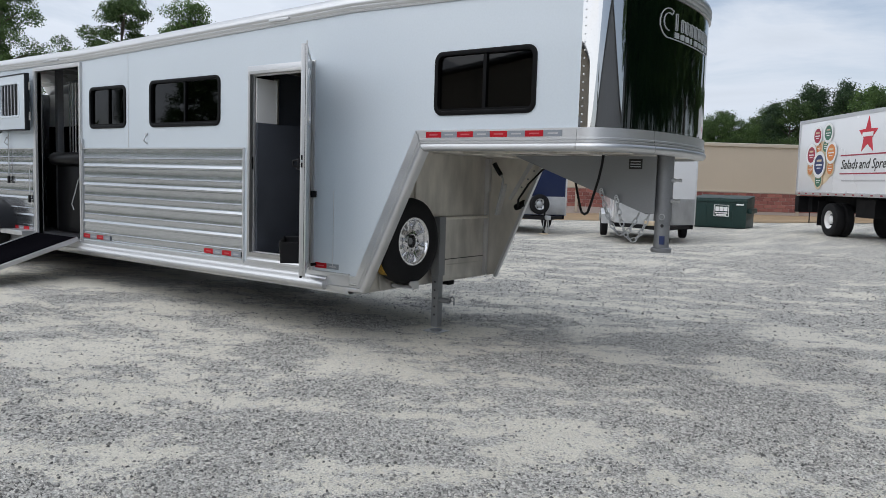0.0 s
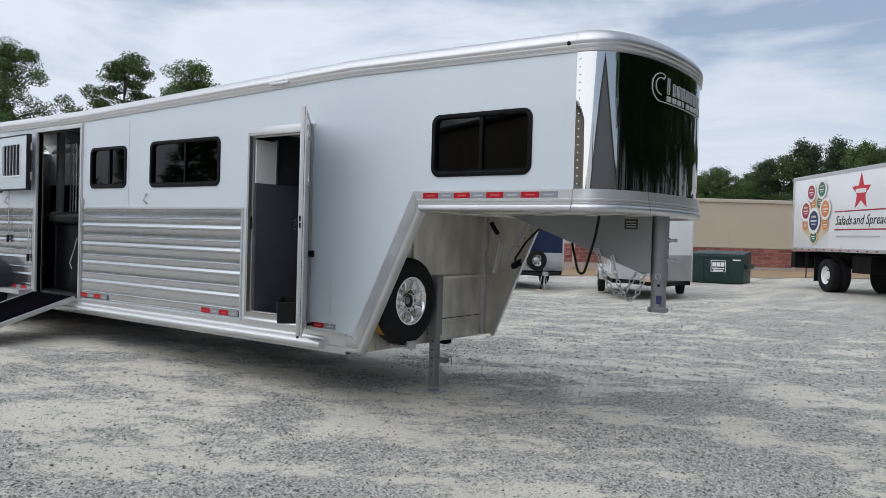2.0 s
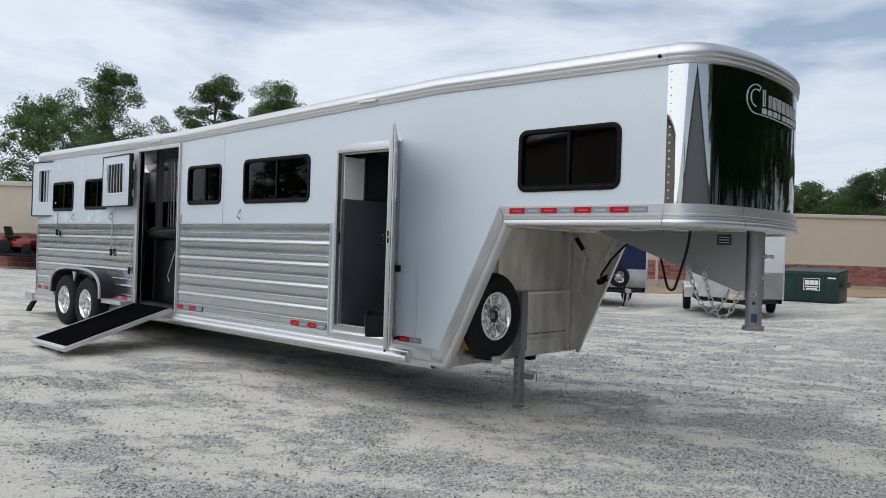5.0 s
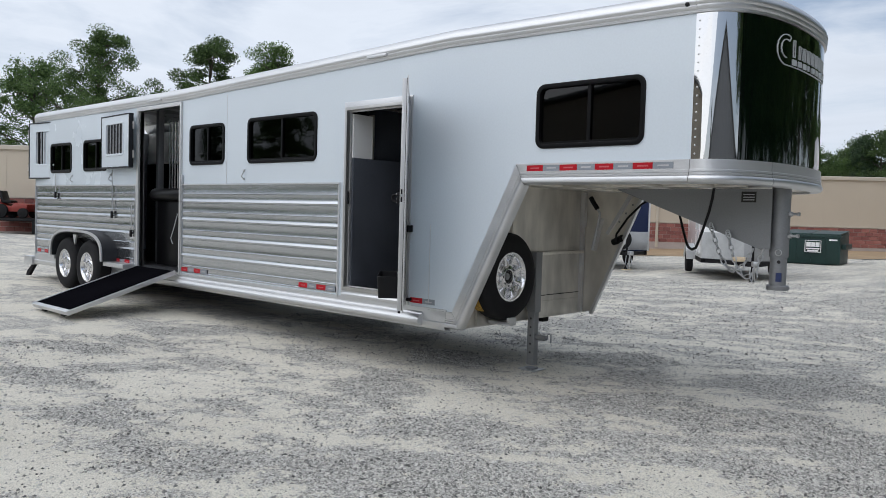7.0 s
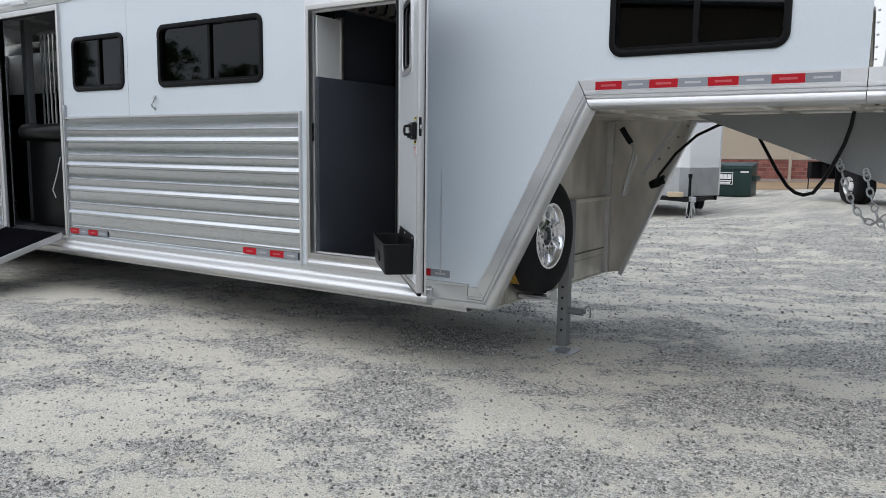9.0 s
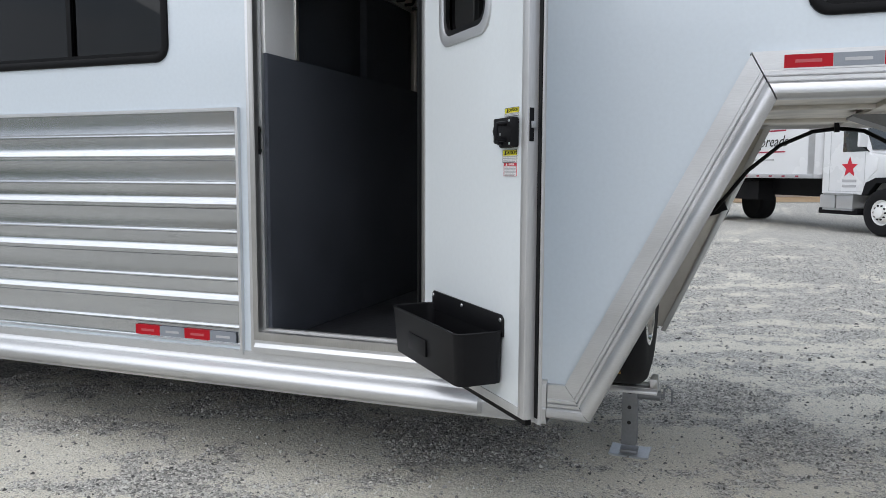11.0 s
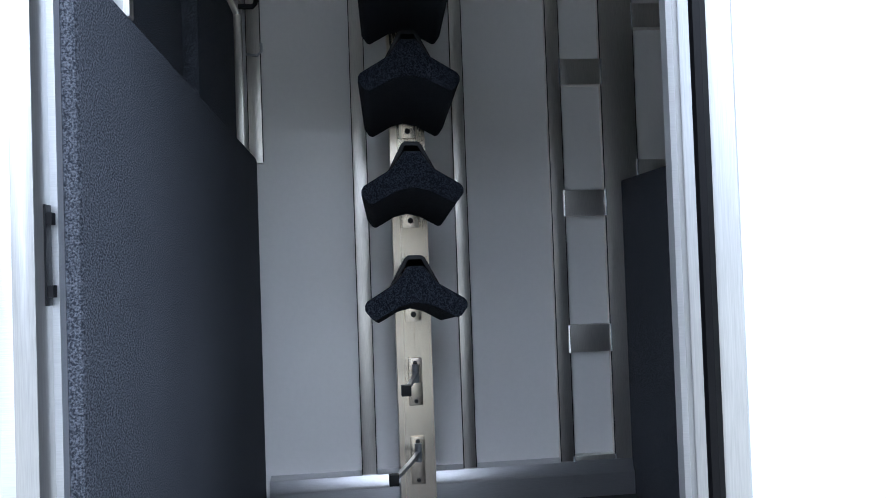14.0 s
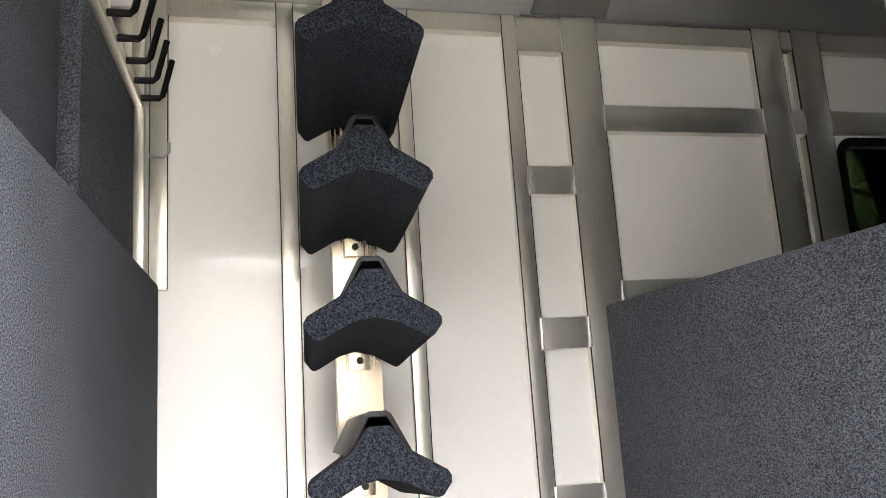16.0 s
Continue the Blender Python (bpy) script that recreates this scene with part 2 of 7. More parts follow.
M_ALUV = paint("mill_aluminium_upright", (0.74, 0.71, 0.65), 0.34, 0.95, 9, 0.16, 0.03, 240, stretch=(3, 3, 0.1))
# the post's aluminium is coloured warm for light reflected off the gravel
M_POST = paint("ground_tinted_brushed_post", (0.58, 0.515, 0.41), 0.26, 0.95, 9, 0.12, 0.03, 240, stretch=(4, 4, 0.1))
M_JAMB = paint("grey_door_jamb", (0.46, 0.455, 0.44), 0.34, 0.85, 9, 0.16, 0.03, 200, stretch=(3, 3, 0.1))
M_RIB = paint("ribbed_aluminium", (0.545, 0.56, 0.575), 0.20, 0.97, 26, 0.18, 0.012, 300, stretch=(0.05, 1, 2.5))
M_MILL = paint("stained_mill_aluminium", (0.66, 0.63, 0.575), 0.45, 0.70, 14, 0.30, 0.04, 5, stretch=(1, 1.3, 0.45))
M_CHROME = paint("polished_stainless", (0.57, 0.565, 0.56), 0.03, 1.0, 2, 0.02)
M_GREEN = paint("dark_green_gelcoat", (0.0015, 0.0045, 0.0025), 0.04, 0.0, 2, 0.15, coat=0.5)
M_STEEL = paint("grey_painted_steel", (0.235, 0.24, 0.247), 0.45, 0.35, 8, 0.10, 0.03, 90)
M_ZINC = paint("galvanised_steel", (0.50, 0.51, 0.52), 0.38, 0.85, 20, 0.18, 0.05, 120)
M_BLACK = paint("black_plastic", (0.005, 0.005, 0.006), 0.46, 0.0, 10, 0.25, 0.05, 350, spec=0.22)
M_GASKET = paint("black_window_gasket", (0.003, 0.003, 0.0035), 0.35, 0.0, 10, 0.2, spec=0.14)
M_RUBBER = paint("tyre_rubber", (0.008, 0.008, 0.009), 0.75, 0.0, 14, 0.3, 0.06, 160, spec=0.25)
M_MAT = paint("black_rubber_mat", (0.0045, 0.0045, 0.006), 0.95, 0.0, 9, 0.4, 0.10, 120, spec=0.0)
M_FENDER = paint("dark_grey_fender_plate", (0.022, 0.024, 0.028), 0.5, 0.1, 8, 0.15, 0.03, 120, spec=0.3)
M_RED = paint("red_reflective_tape", (0.40, 0.007, 0.016), 0.45, 0.0, 30, 0.12, 0.04, 500, spec=0.2)
M_SILVER = paint("silver_reflective_tape", (0.25, 0.27, 0.30), 0.4, 0.2, 30, 0.08, 0.06, 500)
M_DIM = paint("embossed_tape_print", (0.48, 0.09, 0.10), 0.4)
M_GLASS = glass("tinted_window_glass", (0.07, 0.078, 0.076))
M_GLASSF = glass("lighter_tinted_glass", (0.26, 0.28, 0.26))
M_CLEAR = glass("clear_cab_glass", (0.55, 0.6, 0.6))
M_CARPET = carpet("charcoal_marine_carpet", (0.057, 0.066, 0.086), 360, 0.39, 0.68)
M_PAD = carpet("black_pad_carpet", (0.0135, 0.0175, 0.027))
M_FLOORM = paint("dusty_rubber_floor", (0.024, 0.0255, 0.029), 0.46, 0.0, 16, 0.7, 0.16, 40, spec=0.5)
M_DUSTY = paint("dust_on_rubber", (0.060, 0.060, 0.060), 0.85, 0.0, 9, 0.95, 0.1, 60, spec=0.2)
M_SIGNW = paint("white_decal", (0.80, 0.80, 0.79), 0.4, vary=0.02)
M_YELLOW = paint("yellow_decal", (0.72, 0.66, 0.02), 0.4, vary=0.03)
M_TYREL = paint("worn_tyre_label", (0.52, 0.30, 0.03), 0.6, 0, 30, 0.5)
M_INK = paint("black_ink", (0.01, 0.01, 0.01), 0.5)
M_SIGNR = paint("red_decal", (0.55, 0.02, 0.04), 0.4, vary=0.04)
M_LOGO = paint("white_logo_vinyl", (0.48, 0.50, 0.50), 0.35, vary=0.03)
M_GRAVEL = gravel()
M_STONES = island("crushed_granite", (0.075, 0.074, 0.070), (0.68, 0.67, 0.62))
M_BARK = paint("tree_bark", (0.09, 0.075, 0.06), 0.9, 0, 20, 0.3, 0.3, 30)
M_LEAF = foliage("broadleaf_foliage", (0.026, 0.058, 0.016), (0.13, 0.21, 0.058))
M_PINE = foliage("pine_foliage", (0.016, 0.040, 0.018), (0.07, 0.12, 0.048))
M_TAN = paint("tan_metal_siding", (0.50, 0.435, 0.345), 0.6, 0, 4, 0.05, 0.02, 40)
M_TRIM = paint("cream_wall_trim", (0.50, 0.45, 0.37), 0.55, 0, 5, 0.05)
M_BRICK = per_object("red_split_block", (0.19, 0.068, 0.06), (0.34, 0.14, 0.115))
M_BRICKS = island("red_split_block_rest", (0.19, 0.068, 0.06), (0.34, 0.14, 0.115))
M_MORTAR = paint("pale_mortar", (0.42, 0.36, 0.33), 0.95, 0, 20, 0.12, 0.1, 80)
M_TRUCKW = paint("white_truck_paint", (0.78, 0.79, 0.80), 0.25, 0, 3, 0.03, coat=0.4)
M_DARKM = paint("dark_chassis", (0.007, 0.007, 0.008), 0.7, 0.1, 12, 0.3, spec=0.2)
M_DUMP = paint("dark_green_steel", (0.006, 0.030, 0.026), 0.45, 0, 9, 0.2, 0.05, 40)
M_BLUE = paint("navy_blue_skin", (0.006, 0.014, 0.055), 0.3, 0, 3, 0.06, coat=0.15, spec=0.3)
M_CABGLASS = paint("grey_cab_glass", (0.035, 0.042, 0.042), 0.06, 0.0, 3, 0.1, coat=1.0)
M_CREAM = paint("beige_print", (0.62, 0.50, 0.34), 0.4, vary=0.2)
M_NAVYP = paint("navy_print", (0.02, 0.035, 0.12), 0.4)
M_ORANGE = paint("orange_print", (0.62, 0.22, 0.06), 0.4)
M_WINE = paint("dark_red_print", (0.32, 0.02, 0.05), 0.4)
M_GREENP = paint("green_print", (0.05, 0.16, 0.10), 0.4)
M_GREYP = paint("grey_print", (0.45, 0.45, 0.46), 0.4)
M_DIRT = paint("bare_dirt_bank", (0.36, 0.26, 0.155), 0.95, 0, 5, 0.3, 0.3, 20)
M_GRASS = paint("dry_grass_strip", (0.11, 0.115, 0.04), 0.95, 0, 14, 0.45, 0.4, 50)
M_REDM = paint("red_machine_paint", (0.24, 0.03, 0.02), 0.4, 0, 5, 0.15)
M_LAMP = paint("amber_lens", (0.6, 0.22, 0.02), 0.2)


# ---- mesh tools ----
class Geo:
    """Vertices and faces that become one mesh."""

    def __init__(self):
        self.v, self.f = [], []

    def put(self, verts, faces):
        k = len(self.v)
        self.v += [tuple(p) for p in verts]
        self.f += [tuple(i + k for i in q) for q in faces]
        return self

    def box(self, x0, x1, y0, y1, z0, z1):
        return self.put([(x0, y0, z0), (x1, y0, z0), (x1, y1, z0), (x0, y1, z0), (x0, y0, z1), (x1, y0, z1), (x1, y1, z1), (x0, y1, z1)],
                        [(0, 3, 2, 1), (4, 5, 6, 7), (0, 1, 5, 4), (1, 2, 6, 5), (2, 3, 7, 6), (3, 0, 4, 7)])

    def prism(self, poly, axis, a, b):
        """A flat polygon of (u, w) pushed along an axis: x: (y, z), y: (x, z), z: (x, y)."""
        n = len(poly)
        at = {"x": lambda u, w, s: (s, u, w), "y": lambda u, w, s: (u, s, w), "z": lambda u, w, s: (u, w, s)}[axis]
        verts = [at(u, w, a) for u, w in poly] + [at(u, w, b) for u, w in poly]
        return self.put(verts, [tuple(range(n)), tuple(range(2 * n - 1, n - 1, -1))] + [(i, i + n, (i + 1) % n + n, (i + 1) % n) for i in range(n)])

    def cyl(self, p, q, r, n=12, r2=None, caps=True):
        p, q = Vector(p), Vector(q)
        d = (q - p).normalized()
        u = d.orthogonal().normalized()
        w = d.cross(u)
        r2 = r if r2 is None else r2
        verts = [p + (u * math.cos(2 * math.pi * i / n) + w * math.sin(2 * math.pi * i / n)) * r for i in range(n)]
        verts += [q + (u * math.cos(2 * math.pi * i / n) + w * math.sin(2 * math.pi * i / n)) * r2 for i in range(n)]
        faces = [(i, (i + 1) % n, (i + 1) % n + n, i + n) for i in range(n)]
        if caps:
            faces += [tuple(range(n - 1, -1, -1)), tuple(range(n, 2 * n))]
        return self.put(verts, faces)

    def tube(self, pts, r, n=8):
        pts = [Vector(p) for p in pts]
        verts, faces = [], []
        u = None
        for i, p in enumerate(pts):
            d = (pts[min(i + 1, len(pts) - 1)] - pts[max(i - 1, 0)]).normalized()
            u = d.orthogonal().normalized() if u is None else (u - d * u.dot(d)).normalized()
            w = d.cross(u)
            rr = r[i] if isinstance(r, (list, tuple)) else r
            verts += [p + (u * math.cos(2 * math.pi * k / n) + w * math.sin(2 * math.pi * k / n)) * rr for k in range(n)]
        for i in range(len(pts) - 1):
            faces += [(i * n + k, i * n + (k + 1) % n, (i + 1) * n + (k + 1) % n, (i + 1) * n + k) for k in range(n)]
        faces += [tuple(range(n - 1, -1, -1)), tuple(range((len(pts) - 1) * n, len(pts) * n))]
        return self.put(verts, faces)

    def lathe(self, prof, centre, axis="y", n=32):
        """A profile of (radius, distance along the axis) turned round the axis."""
        c, verts, faces, m = Vector(centre), [], [], len(prof)
        for i in range(n):
            a = 2 * math.pi * i / n
            for r, h in prof:
                ca, sa = r * math.cos(a), r * math.sin(a)
                verts.append(c + Vector({"x": (h, ca, sa), "y": (ca, h, sa), "z": (ca, sa, h)}[axis]))
        for i in range(n):
            j = (i + 1) % n
            faces += [(i * m + k, j * m + k, j * m + k + 1, i * m + k + 1) for k in range(m - 1)]
        return self.put(verts, faces)

    def sweep(self, path, prof, closed=False):
        """A profile of (outward, up) carried along a path of (x, y, z, nx, ny)."""
        m, verts, faces = len(prof), [], []
        for x, y, z, nx, ny in path:
            verts += [(x + nx * o, y + ny * o, z + h) for o, h in prof]
        for i in range(len(path) - 1):
            for k in range(m if closed else m - 1):
                k2 = (k + 1) % m
                faces.append((i * m + k, (i + 1) * m + k, (i + 1) * m + k2, i * m + k2))
        if closed:
            faces += [tuple(range(m)), tuple(range(len(path) * m - 1, (len(path) - 1) * m - 1, -1))]
        return self.put(verts, faces)

    def holed(self, xs, zs, y0, y1, holes):
        """A wall of cells between the lines xs and zs, without the cells inside the holes (x0, x1, z0, z1)."""
        xs = sorted({round(x, 4) for x in xs} | {round(h[i], 4) for h in holes for i in (0, 1)})
        zs = sorted({round(z, 4) for z in zs} | {round(h[i], 4) for h in holes for i in (2, 3)})

        def full(i, j):
            if not (0 <= i < len(xs) - 1 and 0 <= j < len(zs) - 1):
                return False
            x, z = (xs[i] + xs[i + 1]) / 2, (zs[j] + zs[j + 1]) / 2
            return not any(h[0] < x < h[1] and h[2] < z < h[3] for h in holes)

        for i in range(len(xs) - 1):
            for j in range(len(zs) - 1):
                if not full(i, j):
                    continue
                a, b, c, d = xs[i], xs[i + 1], zs[j], zs[j + 1]
                self.put([(a, y0, c), (b, y0, c), (b, y0, d), (a, y0, d)], [(0, 1, 2, 3)])
                self.put([(a, y1, c), (a, y1, d), (b, y1, d), (b, y1, c)], [(0, 1, 2, 3)])
                if not full(i - 1, j):
                    self.put([(a, y0, c), (a, y0, d), (a, y1, d), (a, y1, c)], [(0, 1, 2, 3)])
                if not full(i + 1, j):
                    self.put([(b, y0, c), (b, y1, c), (b, y1, d), (b, y0, d)], [(0, 1, 2, 3)])
                if not full(i, j - 1):
                    self.put([(a, y0, c), (a, y1, c), (b, y1, c), (b, y0, c)], [(0, 1, 2, 3)])
                if not full(i, j + 1):
                    self.put([(a, y0, d), (b, y0, d), (b, y1, d), (a, y1, d)], [(0, 1, 2, 3)])
        return self

    def ring(self, outer, inner, axis, a, b):
        """The band between two outlines with the same number of points, pushed along an axis."""
        n = len(outer)
        at = {"x": lambda u, w, s: (s, u, w), "y": lambda u, w, s: (u, s, w)}[axis]
        verts = [at(u, w, s) for s in (a, b) for loop in (outer, inner) for u, w in loop]
        faces = []
        for i in range(n):
            j = (i + 1) % n
            faces += [(i, j, n + j, n + i), (2 * n + i, 3 * n + i, 3 * n + j, 2 * n + j), (i, 2 * n + i, 2 * n + j, j), (n + i, n + j, 3 * n + j, 3 * n + i)]
        return self.put(verts, faces)

    def xf(self, m):
        self.v = [tuple(m @ Vector(p)) for p in self.v]
        return self


def rounded(x0, x1, z0, z1, r, k=5):
    pts = []
    for cx, cz, a0 in ((x1 - r, z1 - r, 0), (x0 + r, z1 - r, 90), (x0 + r, z0 + r, 180), (x1 - r, z0 + r, 270)):
        pts += [(cx + r * math.cos(radians(a0 + 90 * i / k)), cz + r * math.sin(radians(a0 + 90 * i / k))) for i in range(k + 1)]
    return pts


def thing(name, at, label, category, group="", kind=""):
    ob = new(name)
    ob.empty_display_size = 0.1
    ob.location = at
    return tagged(ob, label, category, group, kind)


def part(name, g, mat, parent=None, label="", bevel=0.0, smooth=35, fix=True):
    """One mesh from a Geo, in world places, under a thing or a part."""
    me = bpy.data.meshes.new(name)
    me.from_pydata(g.v, [], g.f)
    if fix or bevel:
        b = bmesh.new()
        b.from_mesh(me)
        if bevel:
            bmesh.ops.remove_doubles(b, verts=b.verts, dist=1e-5)
        bmesh.ops.recalc_face_normals(b, faces=b.faces)
        if bevel:
            es = [e for e in b.edges if len(e.link_faces) == 2 and e.calc_face_angle(0) > 0.6]
            bmesh.ops.bevel(b, geom=es, offset=bevel, segments=2, affect="EDGES", profile=0.6, clamp_overlap=True)
        b.to_mesh(me)
        b.free()
    me.shade_smooth()
    me.set_sharp_from_angle(angle=radians(smooth))
    me.materials.append(mat)
    ob = new(name, me)
    if parent is not None:
        ob.parent = parent
        if parent.type == "EMPTY":
            ob.matrix_parent_inverse = Matrix.Translation(-parent.location)
    if label:
        ob["label"] = label
    return ob


def solo(name, g, mat, label, category, group="", kind="", bevel=0.0, smooth=35):
    return tagged(part(name, g, mat, None, "", bevel, smooth), label, category, group, kind)


def words(name, text, size, mat, m, parent, depth=0.0006, lean=0.0):
    """Lettering in the built-in font as a mesh, its middle at the pose m."""
    cu = bpy.data.curves.new(name, "FONT")
    cu.body, cu.size, cu.align_x, cu.align_y, cu.extrude, cu.resolution_u = text, size, "CENTER", "CENTER", depth, 2
    cu.shear = lean
    tmp = new(name + "_curve", cu)
    bpy.context.view_layer.update()
    me = bpy.data.meshes.new_from_object(tmp.evaluated_get(bpy.context.evaluated_depsgraph_get()))
    bpy.data.objects.remove(tmp)
    me.transform(m)
    me.materials.clear()
    me.materials.append(mat)
    ob = new(name, me)
    ob.parent = parent
    if parent.type == "EMPTY":
        ob.matrix_parent_inverse = Matrix.Translation(-parent.location)
    return ob


def ground_z(x, y):
    t = min(1.0, max(0.0, (-4.0 - x) / 9.0))
    far = min(1.0, max(0.0, (y - 30.0 + 0.55 * min(0.0, x + 10.0)) / 12.0))
    d, e = min(1.0, max(0.0, (y - 10.0) / 10.0)), min(1.0, max(0.0, (-6.0 - x) / 3.0))
    return 0.19 * t * t * (3 - 2 * t) * (1 - d) + 0.06 * far - 0.21 * d * d * (3 - 2 * d) * e * (1 - far)


# ---- the gooseneck horse trailer ----
YN, YF = 4.40, 6.38          # outer skins of the near and the far side
XR, XN = -13.90, -2.62       # rear end, start of the nose
YC = (YN + YF) / 2
trailer = thing("horse_trailer", (-8.5, YC, 0.1), "white gooseneck horse trailer with ribbed aluminium sides and doors open", "horse trailer")


def wall_top(x):
    return 2.765 if x < -9.3 else 2.765 + 0.11 * (x + 9.3) / 4.51 if x < -4.79 else 2.875 - 0.04 * (x + 4.79) / 2.17


DOOR = (-6.118, -5.263, 0.70, 2.44)
SIDE = (-10.31, -9.24, 0.62, 2.70)
WINDOWS = [(-3.885, -2.965, 1.975, 2.47), (-7.80, -6.575, 1.95, 2.455), (-9.035, -8.265, 1.955, 2.44), (-12.06, -11.28, 1.93, 2.39), (-13.27, -12.48, 1.92, 2.385)]
FARWIN = (-3.67, -2.85, 1.97, 2.47)


def cut(w):
    return (w[0] + 0.03, w[1] - 0.03, w[2] + 0.03, w[3] - 0.03)


g = Geo().holed([XR, -4.75], [0.60, 2.76], YN, YN + 0.05, [DOOR, SIDE] + [cut(w) for w in WINDOWS[1:]])
g.holed([-4.06, XN], [1.86, 2.76], YN, YN + 0.05, [cut(WINDOWS[0])])
g.prism([(-4.75, 0.60), (-4.66, 0.60), (-4.06, 1.80), (-4.06, 2.76), (-4.75, 2.76)], "y", YN, YN + 0.05)
g.prism([(XR, 2.76), (XR, 2.766), (-9.3, 2.766), (-4.79, 2.876), (XN, 2.836), (XN, 2.76)], "y", YN, YN + 0.05)
side_near = part("side_wall", g, M_WHITE, trailer, "white painted aluminium side skin")
g = Geo().holed([XR, -4.75], [0.60, 2.76], YF - 0.05, YF, [])
g.holed([-4.06, XN], [1.86, 2.76], YF - 0.05, YF, [cut(FARWIN)])
g.prism([(-4.75, 0.60), (-4.66, 0.60), (-4.06, 1.80), (-4.06, 2.76), (-4.75, 2.76)], "y", YF - 0.05, YF)
g.prism([(XR, 2.76), (XR, 2.766), (-9.3, 2.766), (-4.79, 2.876), (XN, 2.836), (XN, 2.76)], "y", YF - 0.05, YF)
side_far = part("side_wall", g, M_INNER, trailer, "white side skin seen from inside")

# thin vertical seams between the skin sheets
for sx, z0, z1 in ((-8.22, 1.73, 2.76), (-4.98, 0.66, 1.35)):
    part("skin_seam", Geo().box(sx - 0.003, sx + 0.003, YN - 0.002, YN + 0.01, z0, z1), M_ALU, trailer)


# the nose in plan: bowed between the two sides
def nose(u, d=0.42, n=2.3):
    """u from -1 (near side) to 1 (far side): x, y and the outward normal."""
    a = u * math.pi / 2
    sx, cx = math.sin(a), math.cos(a)
    y = YC + (YF - YN) / 2 * math.copysign(abs(sx) ** (2 / n), sx)
    x = XN + d * abs(cx) ** (2 / n)
    return x, y


def nose_path(z, u0=-1.0, u1=1.0, k=56):
    pts = [nose(u0 + (u1 - u0) * i / k) for i in range(k + 1)]
    out = []
    for i, (x, y) in enumerate(pts):
        xa, ya = pts[max(i - 1, 0)]
        xb, yb = pts[min(i + 1, k)]
        nx, ny = yb - ya, -(xb - xa)
        ln = math.hypot(nx, ny)
        nx, ny = nx / ln, ny / ln
        if u0 == -1 and i == 0:
            nx, ny = 0.0, -1.0
        if u1 == 1 and i == k:
            nx, ny = 0.0, 1.0
        out.append((x, y, z, nx, ny))
    return out


UG = 0.62  # the green middle of the nose reaches so far to either side
flat = [(0.0, 0.0), (0.0, 0.985), (-0.03, 0.985), (-0.03, 0.0)]
part("nose_corner", Geo().sweep(nose_path(1.855, -1, -UG, 24), flat, True), M_CHROME, trailer, "mirror-polished stainless corner sheet", smooth=60)
part("nose_corner", Geo().sweep(nose_path(1.855, UG, 1, 24), flat, True), M_CHROME, trailer, "mirror-polished stainless corner sheet", smooth=60)
nose_mid = part("nose_panel", Geo().sweep(nose_path(1.855, -UG, UG, 40), flat, True), M_GREEN, trailer, "glossy dark green front panel with a white emblem", smooth=60)
for i in range(17):
    z = 1.90 + i * 0.055
    part("rivet", Geo().lathe([(0.0, -0.004), (0.005, -0.003), (0.007, 0.002)], (XN + 0.025, YN - 0.001, z), "y", 8), M_ALU, trailer)

# rails that run along the sides and round the nose
RAIL = [(0.0, 0.165), (0.018, 0.163), (0.018, 0.098), (0.024, 0.094), (0.024, 0.082), (0.018, 0.078), (0.026, 0.073), (0.026, 0.062), (0.020, 0.058),
        (0.032, 0.050), (0.037, 0.034), (0.034, 0.016), (0.020, 0.003), (0.0, 0.0), (-0.05, 0.0), (-0.05, 0.165)]
def mitred(prof, y, sg, z, x1, start):
    """A straight rail from a slanted end, start(height), to a square end at x1."""
    m = len(prof)
    verts = [(start(h), y + sg * o, z + h) for o, h in prof] + [(x1, y + sg * o, z + h) for o, h in prof]
    faces = [tuple(range(m)), tuple(range(2 * m - 1, m - 1, -1))] + [(k, k + m, (k + 1) % m + m, (k + 1) % m) for k in range(m)]
    return Geo().put(verts, faces)


part("gooseneck_rail", mitred(RAIL, YN, -1, 1.70, XN, lambda h: -4.056 + 0.089 * (0.165 - h) / 0.165), M_ALU, trailer, "grooved aluminium rail with red and silver tape")
part("gooseneck_rail", mitred(RAIL, YF, 1, 1.70, XN, lambda h: -4.056 + 0.089 * (0.165 - h) / 0.165), M_ALU, trailer)
USEAM = -0.34
for a, b in ((-1, USEAM), (USEAM, -USEAM), (-USEAM, 1)):
    part("nose_rail", Geo().sweep(nose_path(1.70, a + 0.002, b - 0.002, 30), RAIL, True), M_ALU, trailer, "curved grooved aluminium rail", smooth=50)


def slant(y, s):
    """The slanted trim under the gooseneck; s: -1 near side, 1 far side."""
    lo, hi = Vector((-4.688, y, 0.607)), Vector((-4.056, y, 1.856))
    along = (hi - lo).normalized()
    across = Vector((along.z, 0, -along.x))
    prof = [(0.0, 0.0), (0.0, 0.018), (0.056, 0.018), (0.059, 0.024), (0.069, 0.024), (0.072, 0.018), (0.077, 0.025), (0.087, 0.025), (0.091, 0.020),
            (0.100, 0.030), (0.116, 0.036), (0.132, 0.033), (0.145, 0.020), (0.151, 0.0), (0.151, -0.05), (0.0, -0.05)]
    verts, m = [], len(prof)
    for end, skew in ((lo, 0.51), (hi, 0.70)):
        # both ends are mitred against the sill and the gooseneck rail
        for w, o in prof:
            base = end + across * w - along * (w * skew)
            verts.append((base.x, y + s * o, base.z))
    faces = [tuple(range(m)), tuple(range(2 * m - 1, m - 1, -1))] + [(k, k + m, (k + 1) % m + m, (k + 1) % m) for k in range(m)]
    return Geo().put(verts, faces)


